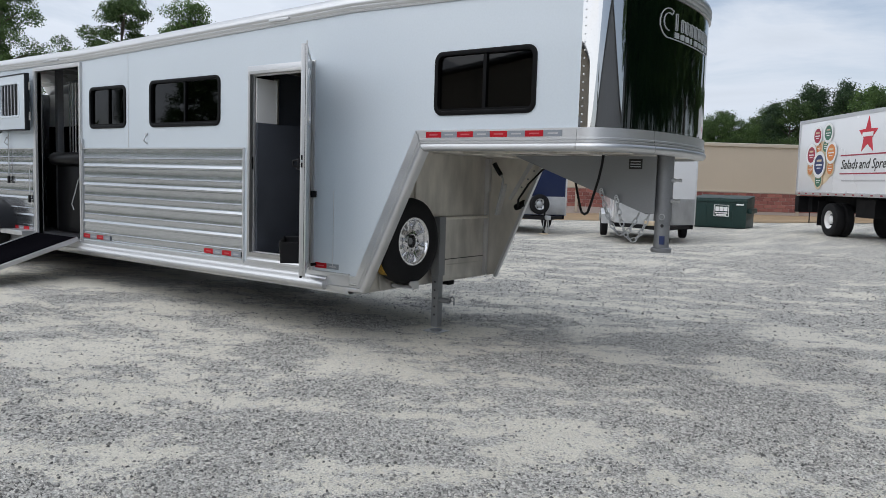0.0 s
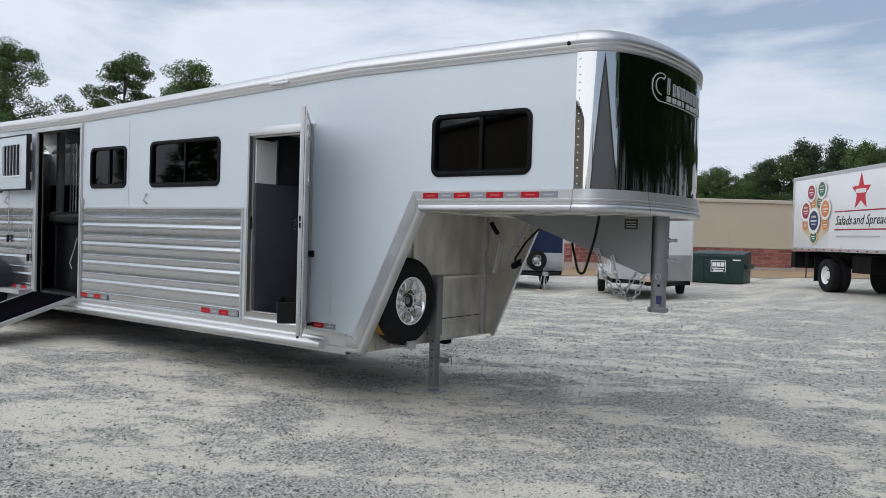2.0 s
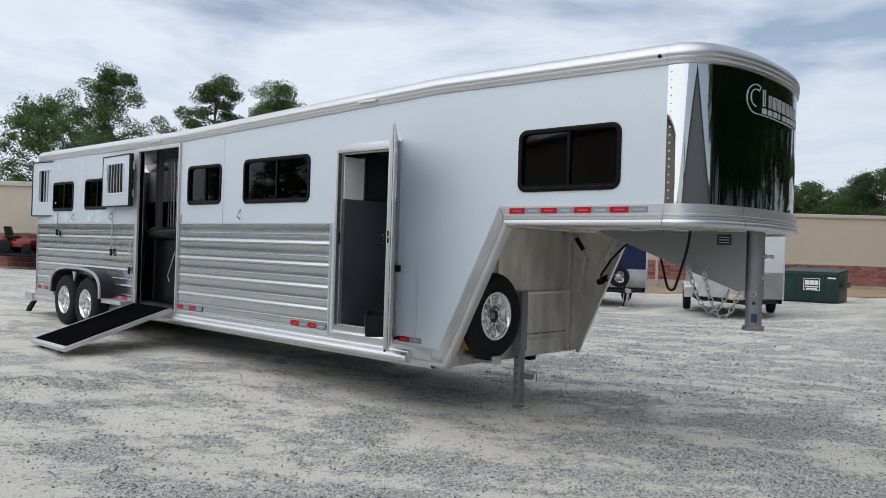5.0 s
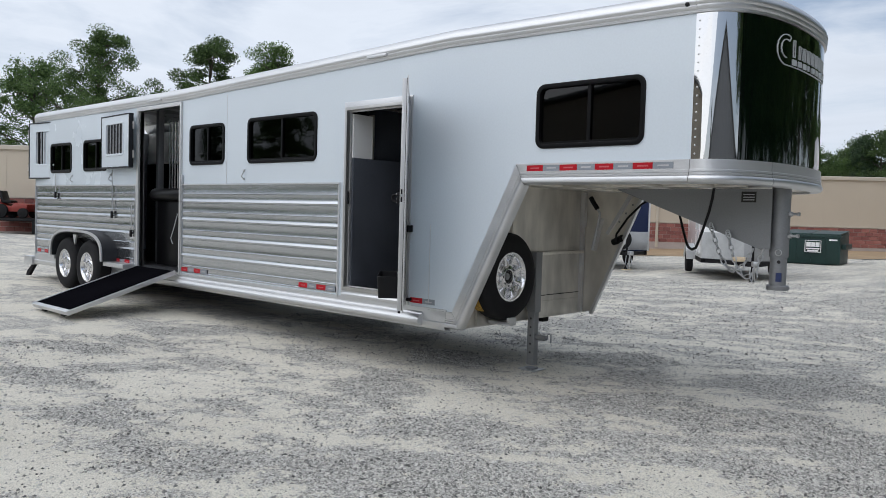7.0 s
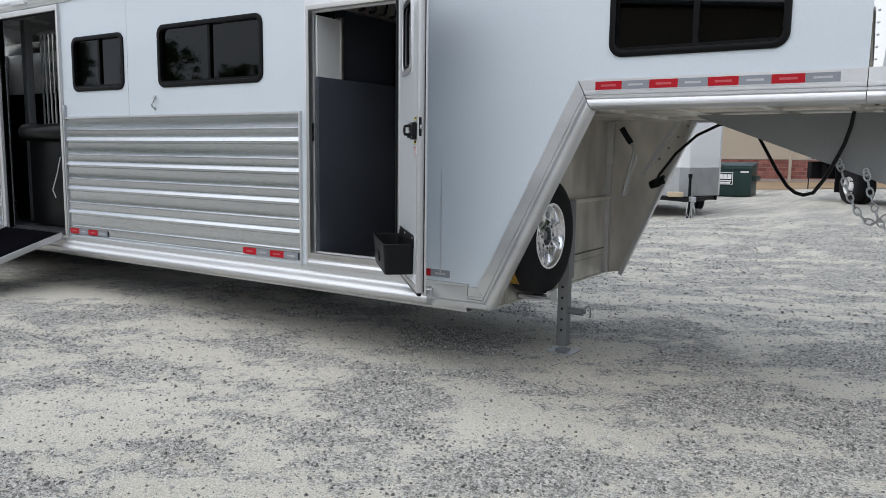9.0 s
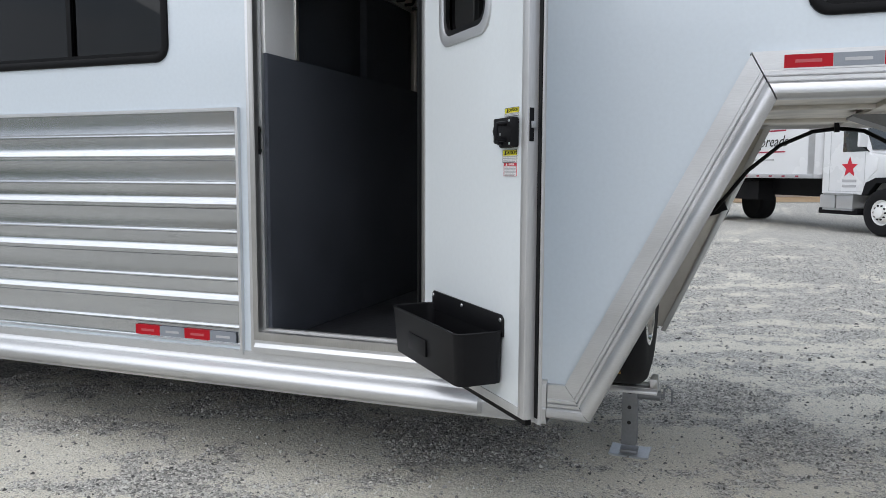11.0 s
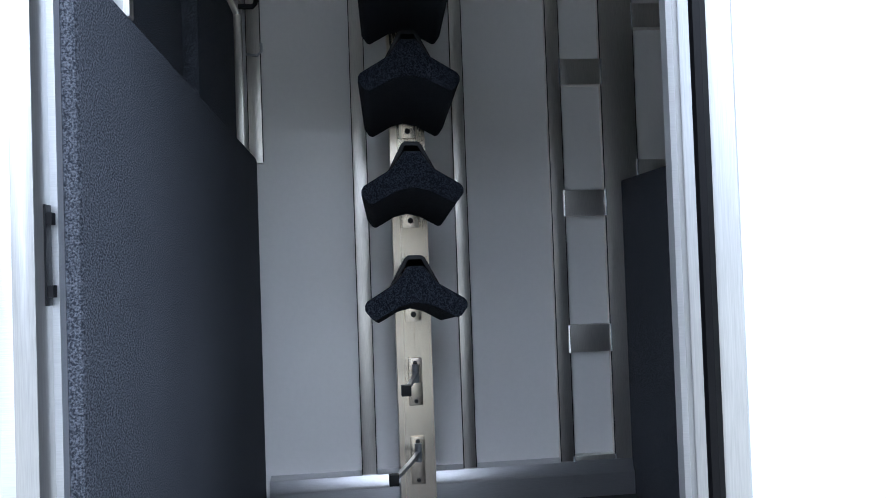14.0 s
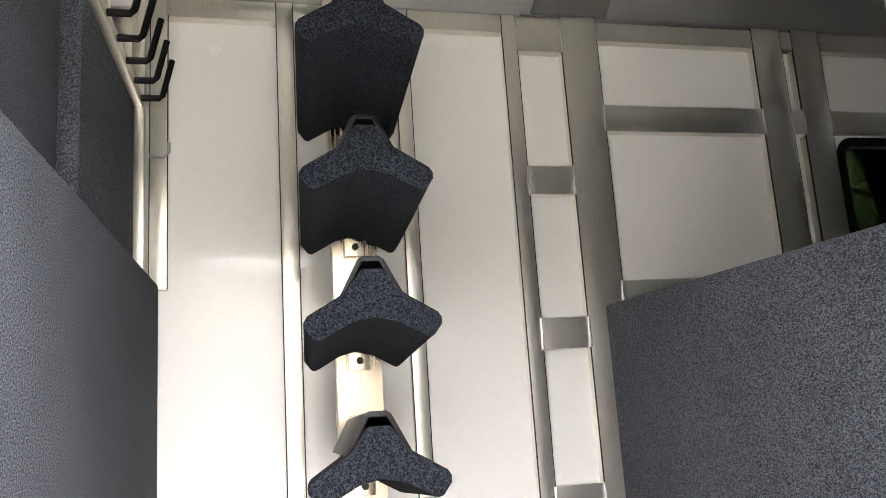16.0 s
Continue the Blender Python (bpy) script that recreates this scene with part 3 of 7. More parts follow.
part("slanted_trim", slant(YN, -1), M_ALU, trailer, "grooved aluminium trim along the slanted front edge")
part("slanted_trim", slant(YF, 1), M_MILL, trailer)

# side sill
SILL = [(0.0, 0.165), (0.012, 0.163), (0.014, 0.125), (0.022, 0.120), (0.030, 0.112), (0.032, 0.100), (0.052, 0.092), (0.074, 0.076), (0.084, 0.054), (0.080, 0.030),
        (0.060, 0.012), (0.020, 0.004), (0.012, -0.015), (-0.04, -0.015), (-0.04, 0.165)]
LOW = [(0.0, 0.165), (0.012, 0.163), (0.014, 0.060), (0.026, 0.050), (0.026, 0.010), (0.010, -0.015), (-0.04, -0.015), (-0.04, 0.165)]
part("side_sill", Geo().sweep([(-9.23, YN, 0.455, 0, -1), (-5.03, YN, 0.455, 0, -1)], SILL, True), M_ALU, trailer, "rounded aluminium side sill", smooth=40)
part("side_sill", Geo().sweep([(-5.03, YN, 0.455, 0, -1), (-4.762, YN, 0.455, 0, -1)], LOW, True), M_ALU, trailer)
part("side_sill", Geo().sweep([(XR, YN, 0.455, 0, -1), (-9.235, YN, 0.455, 0, -1)], LOW, True), M_ALU, trailer)
part("side_sill", Geo().sweep([(-4.77, YF, 0.455, 0, 1), (XR, YF, 0.455, 0, 1)], LOW, True), M_ALU, trailer)
SHORT = [(o, h * 0.142 / 0.165) for o, h in RAIL]
part("sill_end", mitred(SHORT, YN, -1, 0.465, -4.758, lambda h: -4.690 + 0.104 * (0.142 - h) / 0.142), M_ALU, trailer, "grooved aluminium sill end mitred against the slanted trim")
part("sill_plate", Geo().prism([(-5.06, 0.442), (-4.762, 0.442), (-4.762, 0.605), (-4.98, 0.605), (-5.06, 0.57)], "y", YN - 0.017, YN + 0.06), M_ALU, trailer, bevel=0.004)

# roof: side rails with a rounded shoulder, crown sheet
ROOFP = [(0.0, -0.005), (0.014, -0.003), (0.016, 0.012), (0.010, 0.016), (0.018, 0.030), (0.018, 0.046), (0.012, 0.050), (0.020, 0.062), (0.020, 0.080), (0.014, 0.100),
         (-0.004, 0.128), (-0.035, 0.150), (-0.075, 0.162), (-0.12, 0.166), (-0.12, 0.10), (-0.05, -0.005)]
for xa, xb in ((XR, -9.3), (-9.3, -4.79), (-4.79, XN)):
    za, zb = wall_top(xa), wall_top(xb - 0.001 if xb > -9.3 else xb)
    if xa == -4.79:
        za = 2.875
    part("roof_rail", Geo().sweep([(xa, YN, za, 0, -1), (xb, YN, zb, 0, -1)], ROOFP, True), M_ALU, trailer, "grooved aluminium roof rail", smooth=45)
    part("roof_rail", Geo().sweep([(xb, YF, zb, 0, 1), (xa, YF, za, 0, 1)], ROOFP, True), M_ALU, trailer, smooth=45)
part("nose_roof_rail", Geo().sweep(nose_path(2.835, -0.999, 0.999, 60), ROOFP, True), M_ALU, trailer, "curved grooved roof rail", smooth=45)
rows, arch = [], 10
for x, zt in ((XR, 2.765), (-9.3, 2.765), (-4.79, 2.875), (XN, 2.835), (XN + 0.30, 2.835)):
    half = 0.87 if x < XN + 0.1 else 0.60
    rows.append([(x, YC + half * (2 * i / arch - 1), zt + 0.150 + 0.05 * (1 - (2 * i / arch - 1) ** 2)) for i in range(arch + 1)])
g = Geo()
verts = [p for r in rows for p in r]
faces = [(i * 11 + k, (i + 1) * 11 + k, (i + 1) * 11 + k + 1, i * 11 + k + 1) for i in range(len(rows) - 1) for k in range(10)]
top = len(verts)
g.put(verts + [(x, y, z - 0.02) for x, y, z in verts], faces + [tuple(i + top for i in reversed(q)) for q in faces])
part("roof", g, M_INNER, trailer, "white aluminium roof sheet", smooth=60, fix=False)
for vx in (-5.69, -9.85):
    z = wall_top(vx) + 0.045
    part("marker_light", Geo().prism(rounded(vx - 0.13, vx + 0.13, z - 0.014, z + 0.014, 0.013, 3), "y", YN - 0.04, YN - 0.012), M_ALU, trailer, "slim silver marker light", bevel=0.003)
part("nose_marker", Geo().lathe([(0.0, -0.008), (0.014, -0.006), (0.018, 0.008)], (-2.68, YN - 0.018, 2.895), "y", 14), M_BLACK, trailer, "small round black marker lamp")


# windows
def window(w, y, sgn, name="window", label="dark tinted sliding window in a black frame", pane_mat=M_GLASS):
    """A framed sliding window in a side; sgn: -1 where the outside lies towards -y."""
    x0, x1, z0, z1 = w
    fr = part(name, Geo().ring(rounded(x0, x1, z0, z1, 0.075, 6), rounded(x0 + 0.035, x1 - 0.035, z0 + 0.035, z1 - 0.035, 0.05, 6), "y", y + sgn * 0.012, y - sgn * 0.055), M_GASKET, trailer, label, bevel=0.004)
    xm = (x0 + x1) / 2
    for a, b, o in ((x0 + 0.03, xm + 0.015, 0.018), (xm - 0.015, x1 - 0.03, 0.028)):
        pane = part("pane", Geo().prism(rounded(a, b, z0 + 0.03, z1 - 0.03, 0.045, 4), "y", y - sgn * o, y - sgn * (o + 0.004)), pane_mat, fr)
    part("mullion", Geo().box(xm - 0.014, xm + 0.014, y - sgn * 0.010, y - sgn * 0.034, z0 + 0.034, z1 - 0.034), M_GASKET, fr)
    part("drip_track", Geo().box(x0 + 0.06, x1 - 0.06, y + sgn * 0.004, y - sgn * 0.02, z0 + 0.036, z0 + 0.052), M_GASKET, fr)
    return fr


for i, w in enumerate(WINDOWS):
    fr = window(w, YN, -1)
    if i >= 3:
        for k in range(8):
            bx = w[0] + 0.09 + k * (w[1] - w[0] - 0.18) / 7
            part("guard_bar", Geo().cyl((bx, YN + 0.075, w[2] + 0.02), (bx, YN + 0.075, w[3] - 0.02), 0.008, 8), M_ZINC, fr)
window(FARWIN, YF, 1, label="tinted sliding window on the far side", pane_mat=M_GLASSF)

# ribbed aluminium panels
def ribs(x0, x1, z0, z1):
    step, z, prof = 0.2222, z1, []
    cell = [(0.0, 0.0076), (0.025, 0.0068), (0.050, 0.0064), (0.072, 0.0070), (0.0905, 0.0084), (0.0920, 0.0110), (0.1020, 0.0195), (0.1050, 0.0200), (0.1065, 0.0040), (0.1105, 0.0040),
            (0.1120, 0.0100), (0.130, 0.0093), (0.148, 0.0090), (0.165, 0.0095), (0.1780, 0.0104), (0.1800, 0.0115), (0.1990, 0.0215), (0.2050, 0.0215), (0.2075, 0.0040), (0.2120, 0.0036), (0.2200, 0.0040)]
    while z > z0 + 0.02:
        prof += [(o, z - d) for d, o in cell if z - d > z0]
        z -= step
    prof.append((0.006, z0))
    g = Geo()
    m = len(prof)
    g.put([(x, YN - o, z) for x in (x0, x1) for o, z in prof], [(k, k + 1, k + 1 + m, k + m) for k in range(m - 1)])
    g.box(x0, x1, YN - 0.002, YN + 0.004, z0, z1)
    return g


for x0, x1 in ((-9.19, -6.205), (-13.84, -10.40)):
    panel = part("ribbed_panel", ribs(x0, x1, 0.635, 1.715), M_RIB, trailer, "ribbed polished aluminium side panel", smooth=25, fix=False)
    part("panel_edge", Geo().box(x0, x1, YN - 0.022, YN + 0.004, 1.715, 1.730), M_ALU, panel)
    part("panel_edge", Geo().box(x1, x1 + 0.014, YN - 0.022, YN + 0.004, 0.60, 1.730), M_ALU, panel)
    part("panel_edge", Geo().box(x0 - 0.014, x0, YN - 0.022, YN + 0.004, 0.60, 1.730), M_ALU, panel)


# reflective tape
def tape(x, z, n, y, w=0.1525, h=0.045, first=0):
    for i in range(n):
        red = (i + first) % 2 == 0
        t = part("reflective_tape", Geo().box(x + i * w, x + (i + 1) * w - 0.001, y - 0.0015, y + 0.004, z, z + h), M_RED if red else M_SILVER, trailer, "red reflective tape" if red else "silver reflective tape")
        part("print_bar", Geo().box(x + i * w + 0.035, x + (i + 1) * w - 0.035, y - 0.0022, y, z + 0.017, z + 0.028), M_DIM if red else M_GREYP, t)


tape(-3.95, 1.803, 8, YN - 0.018)
tape(-6.81, 0.652, 4, YN - 0.019, 0.146, 0.048)
tape(-9.17, 0.652, 4, YN - 0.019, 0.146, 0.048)
tape(-10.98, 0.652, 4, YN - 0.019, 0.146, 0.048)
tape(-13.75, 0.652, 6, YN - 0.019, 0.146, 0.048)
tape(-5.205, 0.645, 2, YN, 0.15, 0.048)

# door frame and sill of the dressing room
door_frame = part("door_frame", Geo().ring([(-6.15, 0.60), (-5.225, 0.60), (-5.225, 2.505), (-6.15, 2.505)], [(DOOR[0], DOOR[2]), (DOOR[1], DOOR[2]), (DOOR[1], DOOR[3]), (DOOR[0], DOOR[3])], "y", YN - 0.012, YN + 0.001), M_ALU, trailer, "aluminium door frame with stepped edges", bevel=0.003)
part("jamb", Geo().ring([(-6.130, 0.675), (-5.25, 0.675), (-5.25, 2.455), (-6.130, 2.455)], [(-6.103, 0.712), (-5.278, 0.712), (-5.278, 2.425), (-6.103, 2.425)], "y", YN - 0.020, YN + 0.062), M_JAMB, door_frame, bevel=0.002)
part("stop_strip", Geo().ring([(-6.106, 0.70), (-5.275, 0.70), (-5.275, 2.43), (-6.106, 2.43)], [(-6.094, 0.722), (-5.287, 0.722), (-5.287, 2.412), (-6.094, 2.412)], "y", YN + 0.03, YN + 0.05), M_ALU, door_frame)
part("threshold", Geo().prism([(YN - 0.03, 0.618), (YN - 0.03, 0.645), (YN - 0.016, 0.66), (YN - 0.016, 0.70), (YN + 0.08, 0.716), (YN + 0.08, 0.618)], "x", -6.125, -5.25), M_ALU, door_frame, bevel=0.003)
part("strike_plate", Geo().box(-6.1035, -6.1005, YN + 0.008, YN + 0.026, 1.52, 1.645).box(-6.102, -6.094, YN + 0.010, YN + 0.022, 1.53, 1.545).box(-6.102, -6.094, YN + 0.010, YN + 0.022, 1.62, 1.635), M_BLACK, door_frame, "black strike plate")

# the dressing-room door, swung out past a right angle
HX, HY, DANG = -5.285, 4.375, -46.0
DM = pose(HX, HY, 0, 0, 0, DANG)        # local x along the door, local -y the inner face


def dpart(name, g, mat, parent, label="", bevel=0.0):
    return part(name, g.xf(DM), mat, parent, label, bevel)


DW = 0.895
DWIN = (0.22, 0.64, 1.90, 2.36)
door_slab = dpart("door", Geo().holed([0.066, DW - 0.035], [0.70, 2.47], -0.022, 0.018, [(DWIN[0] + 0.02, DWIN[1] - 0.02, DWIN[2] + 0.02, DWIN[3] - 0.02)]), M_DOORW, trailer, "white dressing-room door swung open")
dpart("door_edge", Geo().box(DW - 0.04, DW, -0.026, 0.022, 0.672, 2.50), M_EDGE, door_slab, "aluminium edge", 0.004)
dpart("door_edge", Geo().box(0.0, 0.068, -0.026, 0.022, 0.672, 2.50), M_JAMB, door_slab, "aluminium edge", 0.003)
dpart("weather_seal", Geo().prism([(0.017, -0.0262), (0.019, -0.036), (0.026, -0.040), (0.034, -0.036), (0.037, -0.0262)], "z", 0.69, 2.48), M_GASKET, door_slab, "black rubber seal")
dpart("door_edge", Geo().box(0.032, DW - 0.04, -0.026, 0.022, 0.672, 0.702), M_EDGE, door_slab, "", 0.003)
dpart("door_edge", Geo().box(0.032, DW - 0.04, -0.026, 0.022, 2.468, 2.50), M_EDGE, door_slab, "", 0.003)
dpart("flange", Geo().box(DW, DW + 0.025, 0.012, 0.024, 0.66, 2.52), M_EDGE, door_slab, "", 0.003)
dpart("weather_seal", Geo().box(DW + 0.003, DW + 0.020, 0.0085, 0.0122, 0.68, 2.50), M_GASKET, door_slab, "black rubber seal")
dpart("weather_seal", Geo().box(0.02, DW, -0.02, 0.0, 0.655, 0.672), M_GASKET, door_slab)
wf = dpart("door_window", Geo().ring(rounded(*DWIN, 0.08, 6), rounded(DWIN[0] + 0.035, DWIN[1] - 0.035, DWIN[2] + 0.035, DWIN[3] - 0.035, 0.06, 6), "y", -0.030, 0.026), M_ALU, door_slab, "rounded door window", 0.004)
dpart("gasket", Geo().ring(rounded(DWIN[0] + 0.026, DWIN[1] - 0.026, DWIN[2] + 0.026, DWIN[3] - 0.026, 0.06, 6), rounded(DWIN[0] + 0.055, DWIN[1] - 0.055, DWIN[2] + 0.055, DWIN[3] - 0.055, 0.045, 6), "y", -0.024, -0.012), M_GASKET, wf)
dpart("pane", Geo().prism(rounded(DWIN[0] + 0.03, DWIN[1] - 0.03, DWIN[2] + 0.03, DWIN[3] - 0.03, 0.06, 6), "y", -0.006, -0.002), M_GLASS, wf)
# latch
lt = dpart("latch_plate", Geo().prism([(0.718, 1.611), (0.840, 1.611), (0.840, 1.519), (0.763, 1.517), (0.752, 1.527), (0.718, 1.533)], "y", -0.052, -0.024), M_BLACK, door_slab, "black latch plate", 0.006)
dpart("pull_handle", Geo().tube([(0.803, -0.05, 1.593), (0.803, -0.085, 1.589), (0.803, -0.088, 1.566), (0.803, -0.085, 1.545), (0.803, -0.05, 1.542)], 0.008, 8), M_BLACK, lt)
dpart("lock_knob", Geo().prism([(0.763, 1.550), (0.778, 1.545), (0.790, 1.527), (0.778, 1.525)], "y", -0.068, -0.05), M_BLACK, lt, "", 0.003)
for sx, sz in ((0.826, 1.600), (0.828, 1.530), (0.768, 1.560), (0.770, 1.531)):
    dpart("screw", Geo().lathe([(0.0, -0.003), (0.004, -0.002), (0.005, 0.001)], (sx, -0.052, sz), "y", 8), M_ZINC, lt)
dpart("latch_bolt", Geo().box(DW - 0.012, DW + 0.012, -0.016, -0.002, 1.575, 1.595), M_ZINC, door_slab, "steel latch bolt", 0.002)
dpart("bolt_plate", Geo().box(DW - 0.002, DW + 0.003, -0.02, -0.006, 1.535, 1.635), M_BLACK, door_slab)
for hz in (0.90, 1.315, 1.775, 2.25):
    part("hinge", Geo().cyl((-5.270, YN - 0.026, hz), (-5.270, YN - 0.026, hz + 0.058), 0.0085, 10).cyl((-5.270, YN - 0.026, hz + 0.063), (-5.270, YN - 0.026, hz + 0.12), 0.0095, 10).box(-5.278, -5.262, YN - 0.026, YN - 0.0195, hz, hz + 0.12), M_STEEL, trailer, "welded door hinge")
part("door_holder", Geo().box(-5.215, -5.195, YN - 0.06, YN, 1.28, 1.34), M_BLACK, trailer, bevel=0.004)
part("door_holder", Geo().cyl((-5.20, YN, 0.672), (-5.20, YN - 0.05, 0.672), 0.016, 10), M_BLACK, trailer)


# warning decals beside the latch
def decal(name, x0, x1, z0, z1, head, mat, word, ink, lines, size):
    d = dpart(name, Geo().box(x0, x1, -0.0236, -0.0215, z0, z1), M_SIGNW, door_slab, "small white warning decal with printed lines")
    dpart("band", Geo().box(x0 + 0.001, x1 - 0.001, -0.0242, -0.0230, z1 - head, z1 - 0.001), mat, d)
    dpart("border", Geo().ring([(x0, z0), (x1, z0), (x1, z1), (x0, z1)], [(x0 + 0.0012, z0 + 0.0012), (x1 - 0.0012, z0 + 0.0012), (x1 - 0.0012, z1 - 0.0012), (x0 + 0.0012, z1 - 0.0012)], "y", -0.0247, -0.0236), ink if word == "CAUTION" else M_SIGNR, d)
    words("lettering", word, size, ink if word == "CAUTION" else M_SIGNW, DM @ pose((x0 + x1) / 2 + 0.009, -0.0246, z1 - head / 2, 90), d)
    tx = x0 + 0.012
    dpart("triangle", Geo().prism([(tx, z1 - head * 0.88), (tx + 0.013, z1 - head * 0.88), (tx + 0.0065, z1 - head * 0.12)], "y", -0.0250, -0.0240), ink if word == "CAUTION" else M_SIGNW, d)
    body = z1 - head - z0
    for i in range(lines):
        zz = z1 - head - body * (i + 0.6) / lines
        short = 0.012 if i == lines - 1 else 0.002 * ((i * 7) % 3)
        dpart("text_bar", Geo().box(x0 + 0.004, x1 - 0.004 - short, -0.0242, -0.0234, zz - 0.0012, zz + 0.0012), M_GREYP, d)


decal("caution_decal", 0.745, 0.836, 1.6155, 1.643, 0.016, M_YELLOW, "CAUTION", M_INK, 3, 0.013)
decal("caution_decal", 0.734, 0.828, 1.473, 1.5125, 0.018, M_YELLOW, "CAUTION", M_INK, 4, 0.016)
decal("danger_decal", 0.742, 0.826, 1.430, 1.4715, 0.010, M_SIGNR, "DANGER", M_INK, 7, 0.009)

# storage bin on the door: its own thing
bin_at = DM @ Vector((0.44, -0.11, 0.72))
door_bin = thing("door_bin", tuple(bin_at), "black plastic storage bin screwed to the open trailer door", "storage bin")
S0, S1, Z0, Z1, DEP = 0.155, 0.760, 0.755, 0.928, 0.175


def tray(o):
    """The bin's outline, drawn in by o."""
    return rounded(S0 + o, S1 - o, -DEP - 0.022 + o, -0.022 - o, 0.03, 4)


g = Geo()
low = [(S0 + (p[0] - S0) * 0.965 + 0.01, -0.022 + (p[1] + 0.022) * 0.93) for p in tray(0)]
up, upin = tray(0), tray(0.005)
lowin = [(S0 + (p[0] - S0) * 0.965 + 0.01, -0.022 + (p[1] + 0.022) * 0.93) for p in tray(0.005)]
n = len(up)
verts = [(x, y, Z0) for x, y in low] + [(x, y, Z1) for x, y in up] + [(x, y, Z1) for x, y in upin] + [(x, y, Z0 + 0.006) for x, y in lowin]
faces = [tuple(range(n))] + [tuple(range(4 * n - 1, 3 * n - 1, -1))]
for lv in range(3):
    faces += [(lv * n + i, lv * n + (i + 1) % n, (lv + 1) * n + (i + 1) % n, (lv + 1) * n + i) for i in range(n)]
part("bin_body", g.put(verts, faces).xf(DM), M_BLACK, door_bin, "black moulded bin", smooth=50)
part("back_flange", Geo().prism([(S0 + 0.005, Z1 - 0.02), (S0 + 0.005, Z1 + 0.038), (S0 + 0.02, Z1 + 0.052), (S1 - 0.02, Z1 + 0.052), (S1 - 0.005, Z1 + 0.038), (S1 - 0.005, Z1 - 0.02)], "y", -0.030, -0.0222).xf(DM), M_BLACK, door_bin, bevel=0.002)
part("rim", Geo().tube([(x, y, Z1) for x, y in tray(0.001)] + [(*tray(0.001)[0], Z1)], 0.0045, 6).xf(DM), M_BLACK, door_bin)
part("emblem_plate", Geo().box(0.335, 0.50, -DEP - 0.0225, -DEP - 0.014, 0.80, 0.86).xf(DM), M_BLACK, door_bin, bevel=0.002)
for sx in (S0 + 0.02, 0.44, S1 - 0.02):
    part("screw", Geo().lathe([(0.0, -0.004), (0.006, -0.003), (0.008, 0.001)], (sx, -0.030, Z1 + 0.035), "y", 10).xf(DM), M_ZINC, door_bin)

# ---- trailer underside, front and running gear ----
part("bulkhead", Geo().holed([YN + 0.05, YF - 0.05], [0.47, 1.72], 0, 0.03, []).xf(Matrix(((0, -1, 0, -4.615), (1, 0, 0, 0), (0, 0, 1, 0), (0, 0, 0, 1)))), M_MILL, trailer, "bare stained aluminium front wall under the gooseneck")
for bz in (0.47, 0.62, 0.68):
    part("bulkhead_seam", Geo().box(-4.614, -4.605, YN + 0.06, YF - 0.06, bz, bz + 0.012), M_MILL, trailer)
for by in (4.62, 5.10):
    part("bulkhead_rib", Geo().box(-4.614, -4.592, by - 0.012, by + 0.012, 0.48, 1.71), M_MILL, trailer)
part("corner_channel", Geo().box(-4.614, -4.575, 6.275, 6.315, 0.48, 1.36), M_ALU, trailer, "bright corner channel", bevel=0.003)
part("corner_channel", Geo().box(-4.614, -4.560, 6.270, 6.318, 1.36, 1.71), M_ALU, trailer, bevel=0.003)
part("panel_seam", Geo().box(-4.6145, -4.603, 5.12, 6.27, 0.685, 0.691), M_DARKM, trailer)
part("crossbar", Geo().box(-4.60, -4.57, 5.40, 6.30, 1.085, 1.115), M_ALUV, trailer, bevel=0.003)
part("wing_liner", Geo().prism([(-4.61, 0.475), (-4.46, 0.50), (-3.93, 1.70), (-4.61, 1.72)], "y", YF - 0.058, YF - 0.051), M_MILL, trailer, "bare aluminium inner face of the far wing")
part("wing_rib", Geo().prism([(-4.330, 1.30), (-4.300, 1.285), (-4.035, 1.70), (-4.072, 1.715)], "y", YF - 0.085, YF - 0.058), M_ALU, trailer, "bright angle welded to the far wing", bevel=0.002)
part("wing_flange", Geo().prism([(-4.482, 0.478), (-4.452, 0.470), (-3.905, 1.70), (-3.938, 1.71)], "y", YF - 0.10, YF - 0.058), M_ALU, trailer, "bright edge flange of the far wing", bevel=0.003)
for k in range(4):
    part("bolt", Geo().cyl((-4.19 + k * 0.07, YF - 0.064, 1.42 + k * 0.085), (-4.19 + k * 0.07, YF - 0.057, 1.42 + k * 0.085), 0.010, 8), M_STEEL, trailer)
part("crank_holder", Geo().prism([(-4.478, 1.125), (-4.438, 1.120), (-4.362, 1.445), (-4.402, 1.455)], "y", 6.265, YF - 0.058), M_ALU, trailer, "slanted aluminium channel holding the jack crank", bevel=0.004)
part("crank_rod", Geo().tube([(-4.455, 6.258, 1.13), (-4.385, 6.258, 1.43), (-4.375, 6.25, 1.50), (-4.40, 6.25, 1.54)], 0.012, 8), M_ZINC, trailer, "jack crank held on the wall")
part("crank_grip", Geo().tube([(-4.40, 6.25, 1.54), (-4.44, 6.24, 1.60), (-4.475, 6.23, 1.66)], 0.024, 8), M_BLACK, trailer, "black rubber grip")
part("gooseneck_floor", Geo().box(-4.62, XN, YN + 0.05, YF - 0.05, 1.72, 1.845).prism([nose(-0.98 + 1.96 * i / 20) for i in range(21)], "z", 1.72, 1.845), M_MILL, trailer, "bare aluminium gooseneck floor")
for cx in (-4.0, -3.55, -3.1, -2.7):
    part("crossmember", Geo().box(cx - 0.03, cx + 0.03, YN + 0.06, YF - 0.06, 1.700, 1.722), M_MILL, trailer, bevel=0.003)
